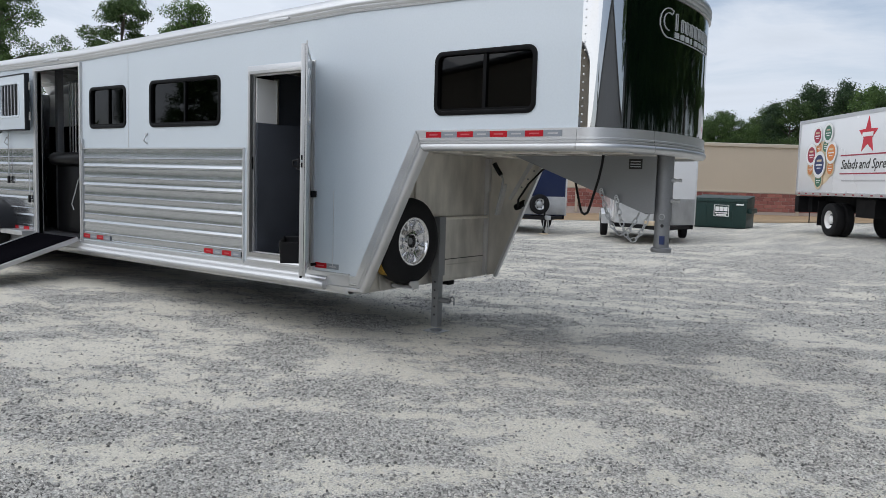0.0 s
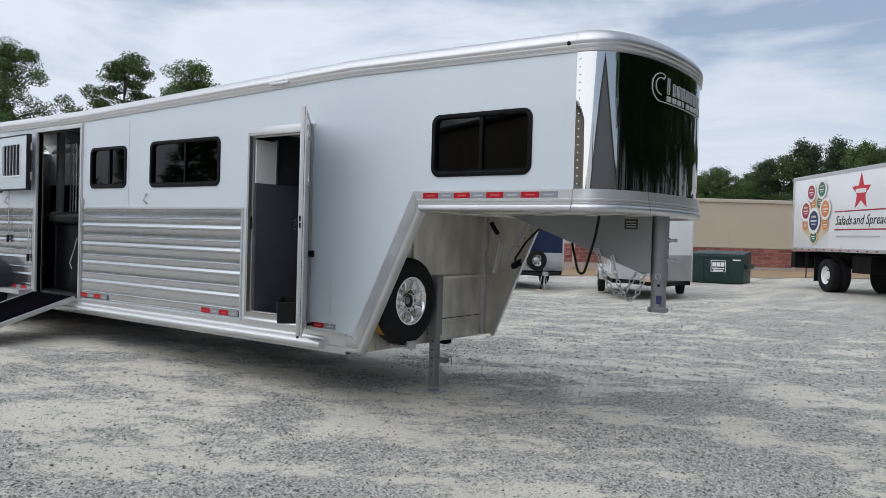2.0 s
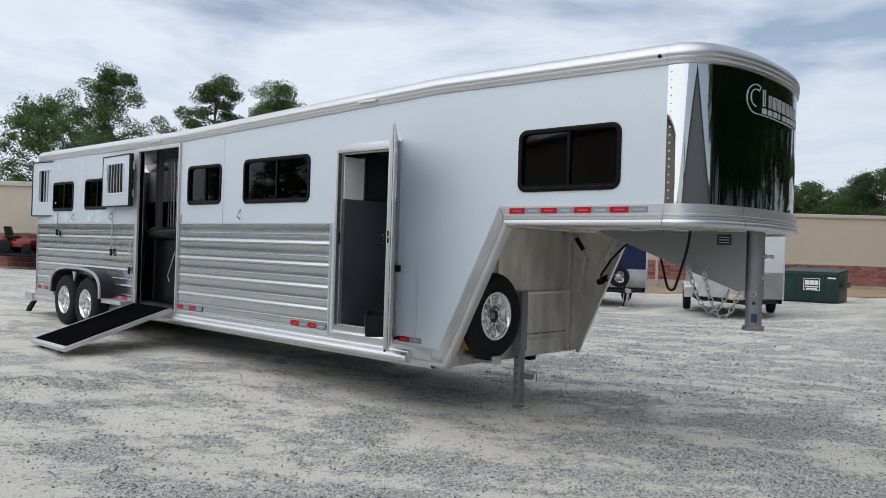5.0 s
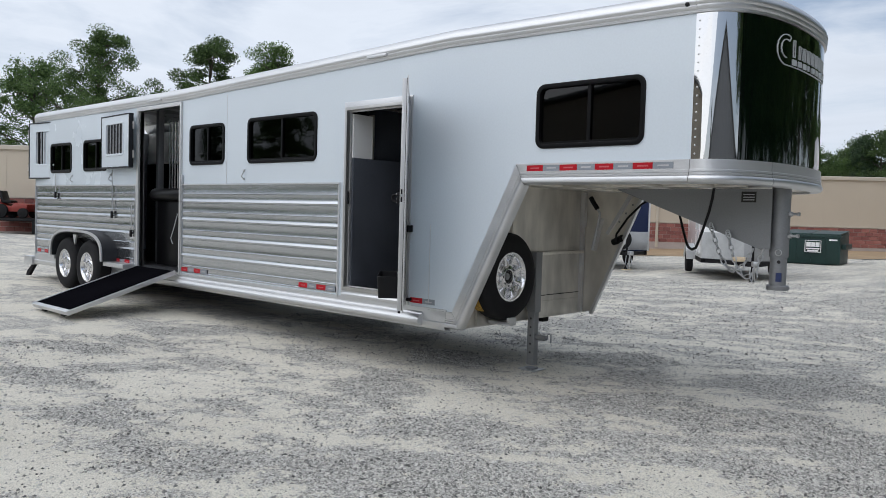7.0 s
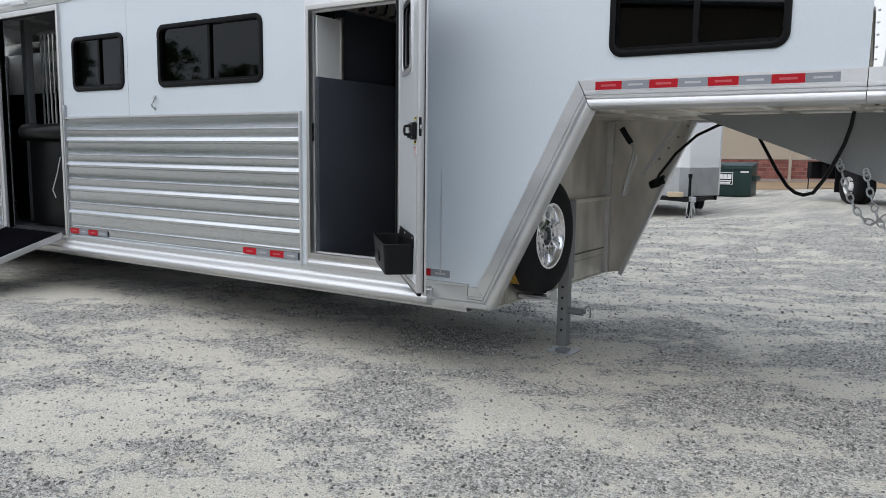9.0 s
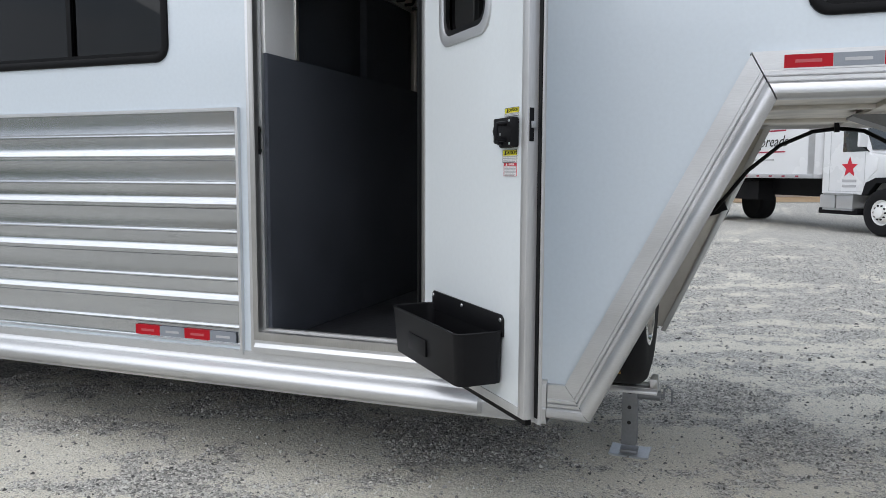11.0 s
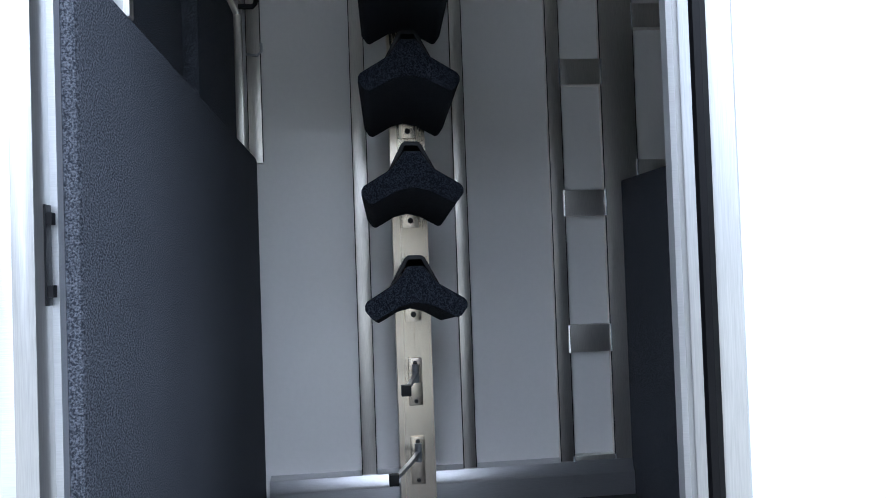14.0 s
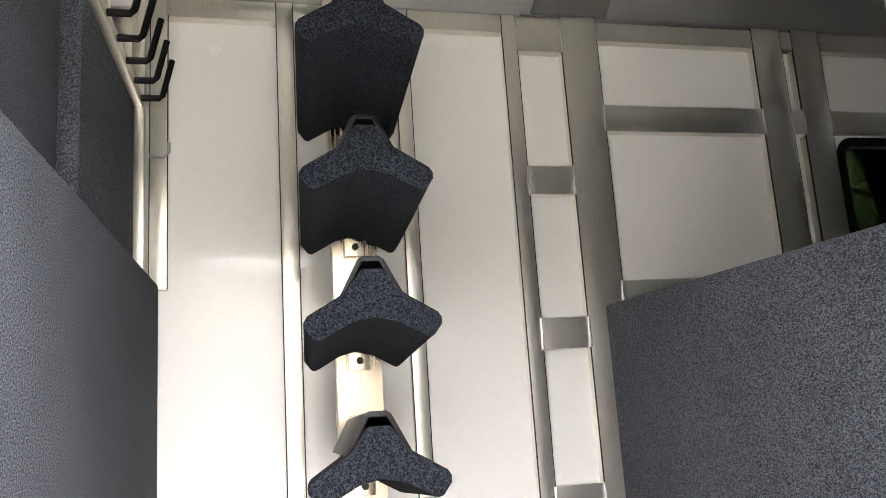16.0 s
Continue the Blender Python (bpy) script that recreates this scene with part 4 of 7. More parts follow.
for cy in (YC - 0.42, YC + 0.42):
    part("crossmember", Geo().box(-4.30, -2.45, cy - 0.03, cy + 0.03, 1.702, 1.722), M_MILL, trailer, bevel=0.003)
# coupler and its neck
NECK = [(-3.62, 1.70), (-2.36, 1.70), (-2.36, 1.26), (-2.43, 1.26)]
CX, CY = -2.33, 5.35
for sy in (-0.105, 0.097):
    part("neck_plate", Geo().prism(NECK, "y", CY + sy, CY + sy + 0.008), M_STEEL, trailer, "grey steel gusset plate of the coupler")
part("neck_edge", Geo().prism([(-3.62, 1.70), (-2.43, 1.26), (-2.43, 1.252), (-3.62, 1.692)], "y", CY - 0.105, CY + 0.105), M_STEEL, trailer)
coupler = part("coupler_tube", Geo().lathe([(0.0, 1.20), (0.068, 1.20), (0.068, 1.72), (0.0, 1.72)], (CX, CY, 0), "z", 28), M_STEEL, trailer, "grey gooseneck coupler tube", smooth=40)
part("inner_tube", Geo().lathe([(0.0, 0.985), (0.059, 0.985), (0.059, 1.21), (0.0, 1.21)], (CX, CY, 0), "z", 28), M_STEEL, coupler, smooth=40)
part("foot", Geo().lathe([(0.0, 0.955), (0.076, 0.955), (0.080, 0.962), (0.080, 0.985), (0.074, 0.992), (0.0, 0.992)], (CX, CY, 0), "z", 28), M_STEEL, coupler, smooth=40)
for bz in (1.52, 1.36):
    bt = part("set_bolt", Geo().cyl((CX + 0.06, CY - 0.01, bz), (CX + 0.135, CY - 0.02, bz), 0.010, 10).cyl((CX + 0.066, CY - 0.01, bz), (CX + 0.088, CY - 0.013, bz), 0.019, 6).cyl((CX + 0.125, CY - 0.02, bz), (CX + 0.142, CY - 0.022, bz), 0.015, 6), M_ZINC, coupler)
part("pin_hole", Geo().cyl((CX + 0.02, CY - 0.0555, 1.165), (CX + 0.0215, CY - 0.0600, 1.165), 0.013, 12), M_INK, coupler)
part("pull_ring", Geo().tube([(CX + 0.02 + 0.022 * math.cos(a), CY - 0.072, 1.235 + 0.022 * math.sin(a)) for a in [i * math.pi / 6 for i in range(13)]], 0.004, 6), M_ZINC, coupler)
part("sticker", Geo().prism([(CX + 0.005, 1.02), (CX + 0.042, 1.02), (CX + 0.042, 1.085), (CX + 0.005, 1.085)], "y", CY - 0.0625, CY - 0.04), M_NAVYP, coupler, "small blue sticker")
part("label_plate", Geo().box(-2.585, -2.475, CY - 0.1075, CY - 0.105, 1.60, 1.68), M_INK, trailer, "black data plate with white print")
for i in range(3):
    part("text_bar", Geo().box(-2.572, -2.488, CY - 0.1085, CY - 0.107, 1.615 + i * 0.02, 1.622 + i * 0.02), M_GREYP, trailer)


# safety chains, link by link
def chain(pts, name="safety_chain"):
    pts = [Vector(p) for p in pts]
    samples = []
    for a, b in zip(pts, pts[1:]):
        for i in range(12):
            samples.append(a.lerp(b, i / 12))
    samples.append(pts[-1])
    links, d = [samples[0]], 0.0
    for a, b in zip(samples, samples[1:]):
        d += (b - a).length
        if d >= 0.042:
            links.append(b)
            d = 0.0
    root = part(name, Geo().tube([links[0] + Vector((0.014 * math.cos(t), 0, 0.02 * math.sin(t))) for t in [i * math.pi / 6 for i in range(13)]], 0.005, 6), M_ZINC, trailer, "hanging galvanised safety chain")
    for i in range(len(links) - 1):
        c, ax = (links[i] + links[i + 1]) / 2, (links[i + 1] - links[i]).normalized()
        sd = ax.cross(Vector((0, 1, 0))).normalized()
        if i % 2:
            sd = ax.cross(sd).normalized()
        loop = [c + ax * 0.029 * math.cos(t) * (1.0 if abs(math.cos(t)) < 0.8 else 0.97) + sd * 0.0165 * math.sin(t) for t in [k * math.pi / 5 for k in range(11)]]
        part("chain_link", Geo().tube(loop, 0.0052, 6), M_ZINC, root)


def sag(a, b, low, k=10):
    a, b = Vector(a), Vector(b)
    return [a.lerp(b, i / k) - Vector((0, 0, low * 4 * (i / k) * (1 - i / k))) for i in range(k + 1)]


chain(sag((-2.80, CY - 0.13, 1.42), (-2.46, CY - 0.13, 1.29), 0.27))
chain(sag((-2.66, CY - 0.15, 1.37), (-2.40, CY - 0.10, 1.27), 0.28))
# light cable
part("light_cable", Geo().tube([(-4.20, 6.28, 1.22), (-4.14, 6.18, 1.30), (-4.02, 6.17, 1.46), (-3.86, 6.15, 1.60), (-3.70, 6.12, 1.672), (-3.58, 6.08, 1.685), (-3.47, 5.98, 1.665), (-3.38, 5.86, 1.60), (-3.29, 5.74, 1.48), (-3.20, 5.62, 1.36),
                                (-3.11, 5.49, 1.265), (-3.05, 5.40, 1.232), (-2.99, 5.33, 1.222), (-2.93, 5.26, 1.24), (-2.87, 5.19, 1.32), (-2.81, 5.13, 1.43), (-2.77, 5.10, 1.52), (-2.74, 5.08, 1.62), (-2.73, 5.08, 1.70)], 0.011, 8), M_BLACK, trailer, "black light cable hanging in a loop", smooth=60)
part("cable_plug", Geo().cyl((-4.13, 6.30, 1.26), (-4.25, 6.31, 1.21), 0.04, 12, 0.032), M_BLACK, trailer, "black trailer plug", bevel=0.006)
part("cable_clip", Geo().box(-3.60, -3.575, 6.06, 6.10, 1.665, 1.725), M_BLACK, trailer)

# landing leg
JX, JY = -4.545, 5.40
leg = part("jack_tube", Geo().box(JX - 0.055, JX + 0.045, JY - 0.05, JY + 0.05, 0.55, 1.12), M_STEEL, trailer, "grey square landing jack", bevel=0.008)
part("jack_inner", Geo().box(JX - 0.043, JX + 0.033, JY - 0.038, JY + 0.038, 0.05, 0.57), M_STEEL, leg, "grey drop leg", bevel=0.006)
for hz in (0.17, 0.25, 0.33, 0.41, 0.49):
    part("pin_hole", Geo().cyl((JX - 0.005, JY - 0.0375, hz), (JX - 0.005, JY - 0.0395, hz), 0.010, 10), M_INK, leg)
part("foot_plate", Geo().prism([(JX - 0.10, 0.006), (JX - 0.085, 0.0), (JX + 0.085, 0.0), (JX + 0.10, 0.006), (JX + 0.10, 0.014), (JX + 0.07, 0.010), (JX - 0.07, 0.010), (JX - 0.10, 0.014)], "y", JY - 0.085, JY + 0.085), M_ZINC, leg, "flat steel foot")
part("foot_weld", Geo().box(JX - 0.05, JX + 0.04, JY - 0.045, JY + 0.045, 0.009, 0.026), M_STEEL, leg, bevel=0.008)
part("leg_pin", Geo().cyl((JX + 0.03, JY, 0.315), (JX + 0.145, JY, 0.315), 0.026, 14).cyl((JX + 0.145, JY, 0.315), (JX + 0.165, JY, 0.315), 0.012, 10).tube([(JX + 0.16, JY, 0.315), (JX + 0.162, JY, 0.35), (JX + 0.18, JY, 0.365), (JX + 0.20, JY, 0.35), (JX + 0.20, JY, 0.28)], 0.006, 6), M_STEEL, leg, "pull pin")
for bz in (0.60, 0.98):
    part("jack_brace", Geo().box(-4.62, JX - 0.05, JY - 0.05, JY + 0.05, bz, bz + 0.08), M_STEEL, leg)


# wheels
def wheel_at(centre, axis, rad, wid, name, label, spokes=8, group="", parent=None):
    """A tyre on a cast rim; axis x or y with the face towards +x or -y."""
    if parent is None:
        w = thing(name, (centre[0], centre[1], centre[2] - rad), label, "wheel", group)
    else:
        w = part("wheel", Geo().cyl(Vector(centre) - Vector((0, 0.03, 0)), Vector(centre) + Vector((0, 0.06, 0)), 0.07, 16), M_DARKM, parent, label)
    sg = 1 if axis == "x" else -1
    r, hw, rim = rad, wid / 2, rad * 0.545
    prof = [(rim, -hw * 0.80), (rim + 0.012, -hw * 0.93), (r * 0.80, -hw), (r * 0.93, -hw * 0.88), (r * 0.985, -hw * 0.66), (r, -hw * 0.4), (r, hw * 0.4), (r * 0.985, hw * 0.66), (r * 0.93, hw * 0.88), (r * 0.80, hw), (rim + 0.012, hw * 0.93), (rim, hw * 0.80), (rim - 0.012, hw * 0.6), (rim - 0.012, -hw * 0.6), (rim, -hw * 0.8)]
    part("tyre", Geo().lathe(prof, centre, axis, 48), M_RUBBER, w, "black tyre", smooth=40)
    f = sg * hw
    rp = [(rim + 0.006, f * 0.86), (rim + 0.004, f * 0.94), (rim - 0.010, f * 0.94), (rim - 0.022, f * 0.80), (rim - 0.032, f * 0.30), (rim - 0.032, -f * 0.5), (rim - 0.02, -f * 0.7)]
    rimp = part("rim", Geo().lathe(rp, centre, axis, 40), M_RIM, w, "bright cast aluminium rim", smooth=50)
    hub = [(0.060, f * 0.66), (0.066, f * 0.70), (0.098, f * 0.66), (0.112, f * 0.56), (0.112, f * 0.2), (0.058, f * 0.2), (0.060, f * 0.66)]
    part("hub", Geo().lathe(hub, centre, axis, 32), M_RIM, rimp, smooth=40)
    part("dish", Geo().lathe([(0.108, f * 0.50), (0.135, f * 0.33), (rim - 0.05, f * 0.30), (rim - 0.028, f * 0.48)], centre, axis, 32), M_RIM, rimp, smooth=50)
    part("hub_cap" if parent else "hub_hole", Geo().lathe([(0.0, f * (0.8 if parent else 0.35)), (0.055, f * (0.75 if parent else 0.35)), (0.060, f * 0.3), (0.0, f * 0.3)], centre, axis, 20), M_RIM if parent else M_INK, rimp)
    for i in range(spokes):
        a = 2 * math.pi * (i + 0.5) / spokes
        g = Geo()
        r0, r1 = 0.095, rim - 0.018
        for w0, w1, h0, h1 in ((0.017, 0.027, f * 0.62, f * 0.78),):
            ring_ = [(r0, -w0), (r1, -w1), (r1, w1), (r0, w0)]
            top_ = [(r0, -w0 * 0.55, h0), (r1, -w1 * 0.6, h1), (r1, w1 * 0.6, h1), (r0, w0 * 0.55, h0)]
            pts = [(u, v, f * 0.28) for u, v in ring_] + top_
            mapped = []
            for u, v, h in pts:
                cu, cv = u * math.cos(a) - v * math.sin(a), u * math.sin(a) + v * math.cos(a)
                mapped.append(Vector(centre) + (Vector((h, cu, cv)) if axis == "x" else Vector((cu, h, cv))))
            g.put(mapped, [(0, 1, 2, 3), (4, 7, 6, 5), (0, 4, 5, 1), (1, 5, 6, 2), (2, 6, 7, 3), (3, 7, 4, 0)])
        part("spoke", g, M_RIM, rimp, bevel=0.004)
        la = 2 * math.pi * i / spokes
        lo = Vector((f * 0.66, 0.080 * math.cos(la), 0.080 * math.sin(la))) if axis == "x" else Vector((0.080 * math.cos(la), f * 0.66, 0.080 * math.sin(la)))
        dv = Vector((f * 0.10, 0, 0)) if axis == "x" else Vector((0, f * 0.10, 0))
        part("lug_hole", Geo().cyl(Vector(centre) + lo, Vector(centre) + lo + dv * 0.4, 0.010, 8), M_INK, rimp)
    return w


spare = wheel_at((-4.505, 4.845, 0.915), "x", 0.388, 0.205, "spare_wheel", "spare wheel with a bright eight-spoke rim on the front wall")
part("tyre_label", Geo().prism([(4.845 + r * math.cos(radians(a)), 0.915 + r * math.sin(radians(a))) for r, aa in ((0.3895, (206, 212, 218, 224, 229)), (0.384, (229, 224, 218, 212, 206))) for a in aa], "x", -4.585, -4.500), M_TYREL, spare, "yellow paper tyre label")
part("spare_bracket", Geo().box(-4.61, -4.37, 4.78, 4.88, 0.49, 0.52).box(-4.40, -4.37, 4.78, 4.88, 0.52, 0.56), M_EDGE, trailer, "steel shelf below the spare wheel", bevel=0.004)
part("spare_stud", Geo().cyl((-4.616, 4.845, 0.915), (-4.45, 4.845, 0.915), 0.03, 12), M_STEEL, trailer)

# running gear
for wx in (-12.18, -11.43):
    wheel_at((wx, 4.285, ground_z(wx, 4.3) + 0.375), "y", 0.375, 0.22, "wheel", "tandem wheel with a bright cast rim", parent=trailer)
    wheel_at((wx, 6.50, ground_z(wx, 4.3) + 0.375), "y", 0.375, 0.22, "wheel", "tandem wheel", parent=trailer)
    part("axle", Geo().cyl((wx, 4.35, ground_z(wx, 4.3) + 0.375), (wx, 6.45, ground_z(wx, 4.3) + 0.375), 0.045, 12), M_DARKM, trailer)
arc = []
for i in range(25):
    a = math.pi * (1 - i / 24)
    arc.append((-11.80 + 0.87 * math.copysign(abs(math.cos(a)) ** 0.62, math.cos(a)), 0.66 + 0.40 * math.sin(a) ** 0.62))
inner = [(-11.80 + (x + 11.80) * 0.955, 0.66 + (z - 0.66) * 0.92) for x, z in arc]
fender = part("fender", Geo().prism(arc + inner[::-1], "y", 4.175, YN), M_FENDER, trailer, "dark tandem fender with a bright rim", smooth=50)
lip = [(-11.80 + (x + 11.80) * 1.012, 0.66 + (z - 0.66) * 1.03) for x, z in arc]
lip2 = [(-11.80 + (x + 11.80) * 0.972, 0.66 + (z - 0.66) * 0.95) for x, z in arc]
part("fender_lip", Geo().prism(lip + lip2[::-1], "y", 4.155, 4.178), M_ALU, fender, "bright aluminium fender lip", smooth=50)
for fx in (-10.96, -13.10):
    part("fender_step", Geo().box(fx, fx + 0.6 if fx > -12 else fx + 0.48, 4.20, YN, 0.60, 0.66), M_ALU, fender, bevel=0.008)
part("fender_gusset", Geo().prism([(-11.86, 1.0), (-11.74, 1.0), (-11.80, 0.86)], "y", 4.165, 4.19), M_ALU, fender)
part("rear_bumper", Geo().box(-14.25, -13.90, 4.35, 6.43, 0.42, 0.56), M_ALU, trailer, "aluminium rear bumper", bevel=0.015)
part("rear_step_leg", Geo().prism([(-14.3, 0.22), (-14.2, 0.22), (-13.9, 0.45), (-13.9, 0.50), (-14.25, 0.30)], "y", 4.40, 4.45), M_DARKM, trailer)
part("underframe", Geo().box(XR, -4.66, YN + 0.06, YF - 0.06, 0.46, 0.60).box(-13.5, -5.7, YN + 0.35, YN + 0.45, 0.38, 0.47).box(-13.5, -4.8, YF - 0.45, YF - 0.35, 0.38, 0.47), M_DARKM, trailer, "dark underframe")

# side ramp, let down to the ground
RM0, RM1 = Vector((0, 4.36, 0.62)), Vector((0, 3.05, 0.205))
rl = (RM1 - RM0).length
ry, rz = (RM1 - RM0).y / rl, (RM1 - RM0).z / rl
RMAT = Matrix(((1, 0, 0, 0), (0, ry, -rz, RM0.y), (0, rz, ry, RM0.z), (0, 0, 0, 1)))   # local y down the slope, local -z up
g = Geo().box(-10.28, -9.27, 0.0, rl, -0.012, 0.026)
ramp = part("ramp", g.xf(RMAT), M_ALU, trailer, "side ramp let down to the gravel, aluminium edges and black rubber mat", bevel=0.006)
part("ramp_mat", Geo().box(-10.26, -9.29, 0.01, rl - 0.03, -0.024, -0.010).xf(RMAT), M_MAT, ramp, "black rubber mat")
for ex in (-10.285, -9.287):
    part("ramp_edge", Geo().box(ex, ex + 0.022, 0.0, rl, -0.032, -0.008).xf(RMAT), M_ALU, ramp, bevel=0.004)
part("ramp_lip", Geo().box(-10.28, -9.27, rl - 0.05, rl + 0.01, -0.026, -0.008).xf(RMAT), M_ALU, ramp, bevel=0.004)
for fx in (-10.1, -9.55):
    part("ramp_foot", Geo().box(fx, fx + 0.1, rl - 0.25, rl - 0.02, 0.026, 0.066).xf(RMAT), M_BLACK, ramp)
part("ramp_hinge", Geo().cyl((-10.29, 4.37, 0.60), (-9.26, 4.37, 0.60), 0.02, 10), M_ALU, ramp)

# side opening: posts, upper door folded back, padded bar and stall
side_frame = part("side_door_frame", Geo().ring([(SIDE[0] - 0.05, 0.60), (SIDE[1] + 0.03, 0.60), (SIDE[1] + 0.03, 2.75), (SIDE[0] - 0.05, 2.75)], [(SIDE[0], 0.62), (SIDE[1], 0.62), (SIDE[1], 2.70), (SIDE[0], 2.70)], "y", YN - 0.03, YN + 0.06), M_EDGE, trailer, "aluminium posts of the side opening", bevel=0.004)


def barred_door(hx, hy, ang, wid, z0, z1, label, parent, out):
    m = pose(hx, hy, 0, 0, 0, ang)      # local x away from the hinge, local y outwards
    hole = (wid * 0.18, wid * 0.86, z0 + (z1 - z0) * 0.22, z0 + (z1 - z0) * 0.88)
    d = part("upper_door", Geo().holed([0, wid], [z0, z1], -0.025, 0.02, [(hole[0] + 0.02, hole[1] - 0.02, hole[2] + 0.02, hole[3] - 0.02)]).xf(m), M_WHITE, parent, label)
    part("door_rim", Geo().ring([(-0.012, z0 - 0.012), (wid + 0.012, z0 - 0.012), (wid + 0.012, z1 + 0.012), (-0.012, z1 + 0.012)], [(0.006, z0 + 0.006), (wid - 0.006, z0 + 0.006), (wid - 0.006, z1 - 0.006), (0.006, z1 - 0.006)], "y", -0.035, 0.026).xf(m), M_FENDER, d, bevel=0.003)
    part("opening_rim", Geo().ring(rounded(*hole, 0.06, 5), rounded(hole[0] + 0.03, hole[1] - 0.03, hole[2] + 0.03, hole[3] - 0.03, 0.04, 5), "y", -0.03, 0.026).xf(m), M_WHITE, d, bevel=0.003)
    # opaque black sheet stands in for the dark hole behind the bars
    part("hole_dark", Geo().box(hole[0] + 0.01, hole[1] - 0.01, -out * 0.010, -out * 0.016, hole[2] + 0.01, hole[3] - 0.01).xf(m), M_GASKET, d)
    for k in range(6):
        bx = hole[0] + 0.06 + k * (hole[1] - hole[0] - 0.12) / 5
        part("guard_bar", Geo().cyl((bx, out * 0.014, hole[2] + 0.01), (bx, out * 0.014, hole[3] - 0.01), 0.009, 8).xf(m), M_ZINC, d)
    for hz in (z0 + 0.12, z1 - 0.2):
        part("hinge", Geo().cyl((-0.02, -0.03, hz), (-0.02, -0.03, hz + 0.1), 0.012, 8).xf(m), M_ALUV, d)
    return d


barred_door(-10.36, 4.29, 180 - 3, 0.92, 1.965, 2.665, "white upper door with a barred opening, folded back against the side", trailer, 1)
barred_door(-13.93, 4.34, 8.5, 0.93, 1.85, 2.73, "white barred rear upper door folded round to the side", trailer, -1)
part("padded_bar", Geo().cyl((-10.20, 4.56, 1.60), (-9.42, 4.56, 1.60), 0.085, 18), M_GASKET, trailer, "black padded bar across the opening", bevel=0.02)
part("bar_tube", Geo().cyl((-10.31, 4.56, 1.615), (-9.24, 4.56, 1.615), 0.022, 12), M_ZINC, trailer)
part("stall_curtain", Geo().box(-10.22, -9.40, 4.60, 4.66, 0.66, 1.54), M_GASKET, trailer, "black padded lower stall panel", bevel=0.02)
div = part("stall_divider", Geo().box(-10.9, -9.3, 4.80, 4.83, 0.66, 1.62), M_BLACK, trailer, "stall divider with a barred top")
for k in range(9):
    bx = -10.28 + k * 0.075
    part("divider_bar", Geo().cyl((bx, 4.815, 1.60), (bx, 4.815, 2.62), 0.013, 8), M_RIM, div)
for rz_ in (1.60, 2.60):
    part("divider_rail", Geo().box(-10.32, -9.24, 4.79, 4.84, rz_, rz_ + 0.04), M_RIM, div, bevel=0.004)
for px_ in (-10.55, -9.75):
    part("divider_post", Geo().box(px_ - 0.04, px_ + 0.04, 4.77, 4.85, 0.66, 2.78), M_STEEL, div, bevel=0.006)
part("stall_wall", Geo().box(-13.85, -6.25, YF - 0.07, YF - 0.055, 0.66, 2.2), M_MAT, trailer, "black rubber stall lining")
part("rear_wall", Geo().box(XR, XR + 0.04, YN + 0.05, YF - 0.05, 0.6, 2.76), M_WHITE, trailer)
part("chest_strap", Geo().tube([(-9.26, 4.37, 1.36), (-9.28, 4.34, 1.2), (-9.33, 4.32, 1.05), (-9.30, 4.33, 0.98)], 0.006, 6), M_ZINC, trailer)


# small fittings on the side
def tie_ring(x, z):
    h = part("tie_hook", Geo().box(x - 0.018, x + 0.018, YN - 0.010, YN, z + 0.03, z + 0.06), M_ZINC, trailer, "small galvanised tie hook", bevel=0.003)
    part("lower_plate", Geo().box(x - 0.012, x + 0.012, YN - 0.008, YN, z - 0.06, z - 0.035), M_ZINC, h, bevel=0.003)
    part("loop", Geo().tube([(x, YN - 0.008, z + 0.045), (x + 0.025, YN - 0.03, z + 0.03), (x + 0.03, YN - 0.045, z), (x + 0.008, YN - 0.045, z - 0.02), (x, YN - 0.012, z - 0.048)], 0.006, 6), M_ZINC, h)


for tx in (-7.86, -12.45, -11.15):
    tie_ring(tx, 1.83)


def strap(x, z0, z1):
    s = part("latch_strap", Geo().box(x - 0.008, x + 0.008, YN - 0.035, YN - 0.028, z0, z1), M_ZINC, trailer, "hanging latch rod with a black grip")
    part("grip", Geo().box(x - 0.02, x + 0.02, YN - 0.05, YN - 0.02, z0 - 0.10, z0), M_BLACK, s, bevel=0.01)


strap(-13.0, 1.63, 1.90)
strap(-11.05, 1.36, 1.96)
strap(-10.48, 1.12, 1.45)
part("striker", Geo().box(-9.20, -9.17, YN - 0.03, YN, 1.70, 1.84), M_ZINC, trailer, bevel=0.004)

# emblem on the nose: plain shapes
def on_nose(y0, y1, z0, z1, o, name, mat, parent, tilt=0.0):
    k = 10
    verts = []
    for i in range(k + 1):
        y = y0 + (y1 - y0) * i / k
        v = min(0.999, abs((y - YC) / ((YF - YN) / 2)))
        x = XN + 0.42 * (1 - v ** 2.3) ** (1 / 2.3) + o
        dz = tilt * (y - y0)
        verts += [(x, y, z0 + dz), (x, y, z1 + dz), (x - 0.01, y, z1 + dz), (x - 0.01, y, z0 + dz)]
    faces = [(i * 4 + a, (i + 1) * 4 + a, (i + 1) * 4 + (a + 1) % 4, i * 4 + (a + 1) % 4) for i in range(k) for a in range(4)] + [(0, 1, 2, 3), (k * 4 + 3, k * 4 + 2, k * 4 + 1, k * 4)]
    return part(name, Geo().put(verts, faces), mat, parent, fix=True)


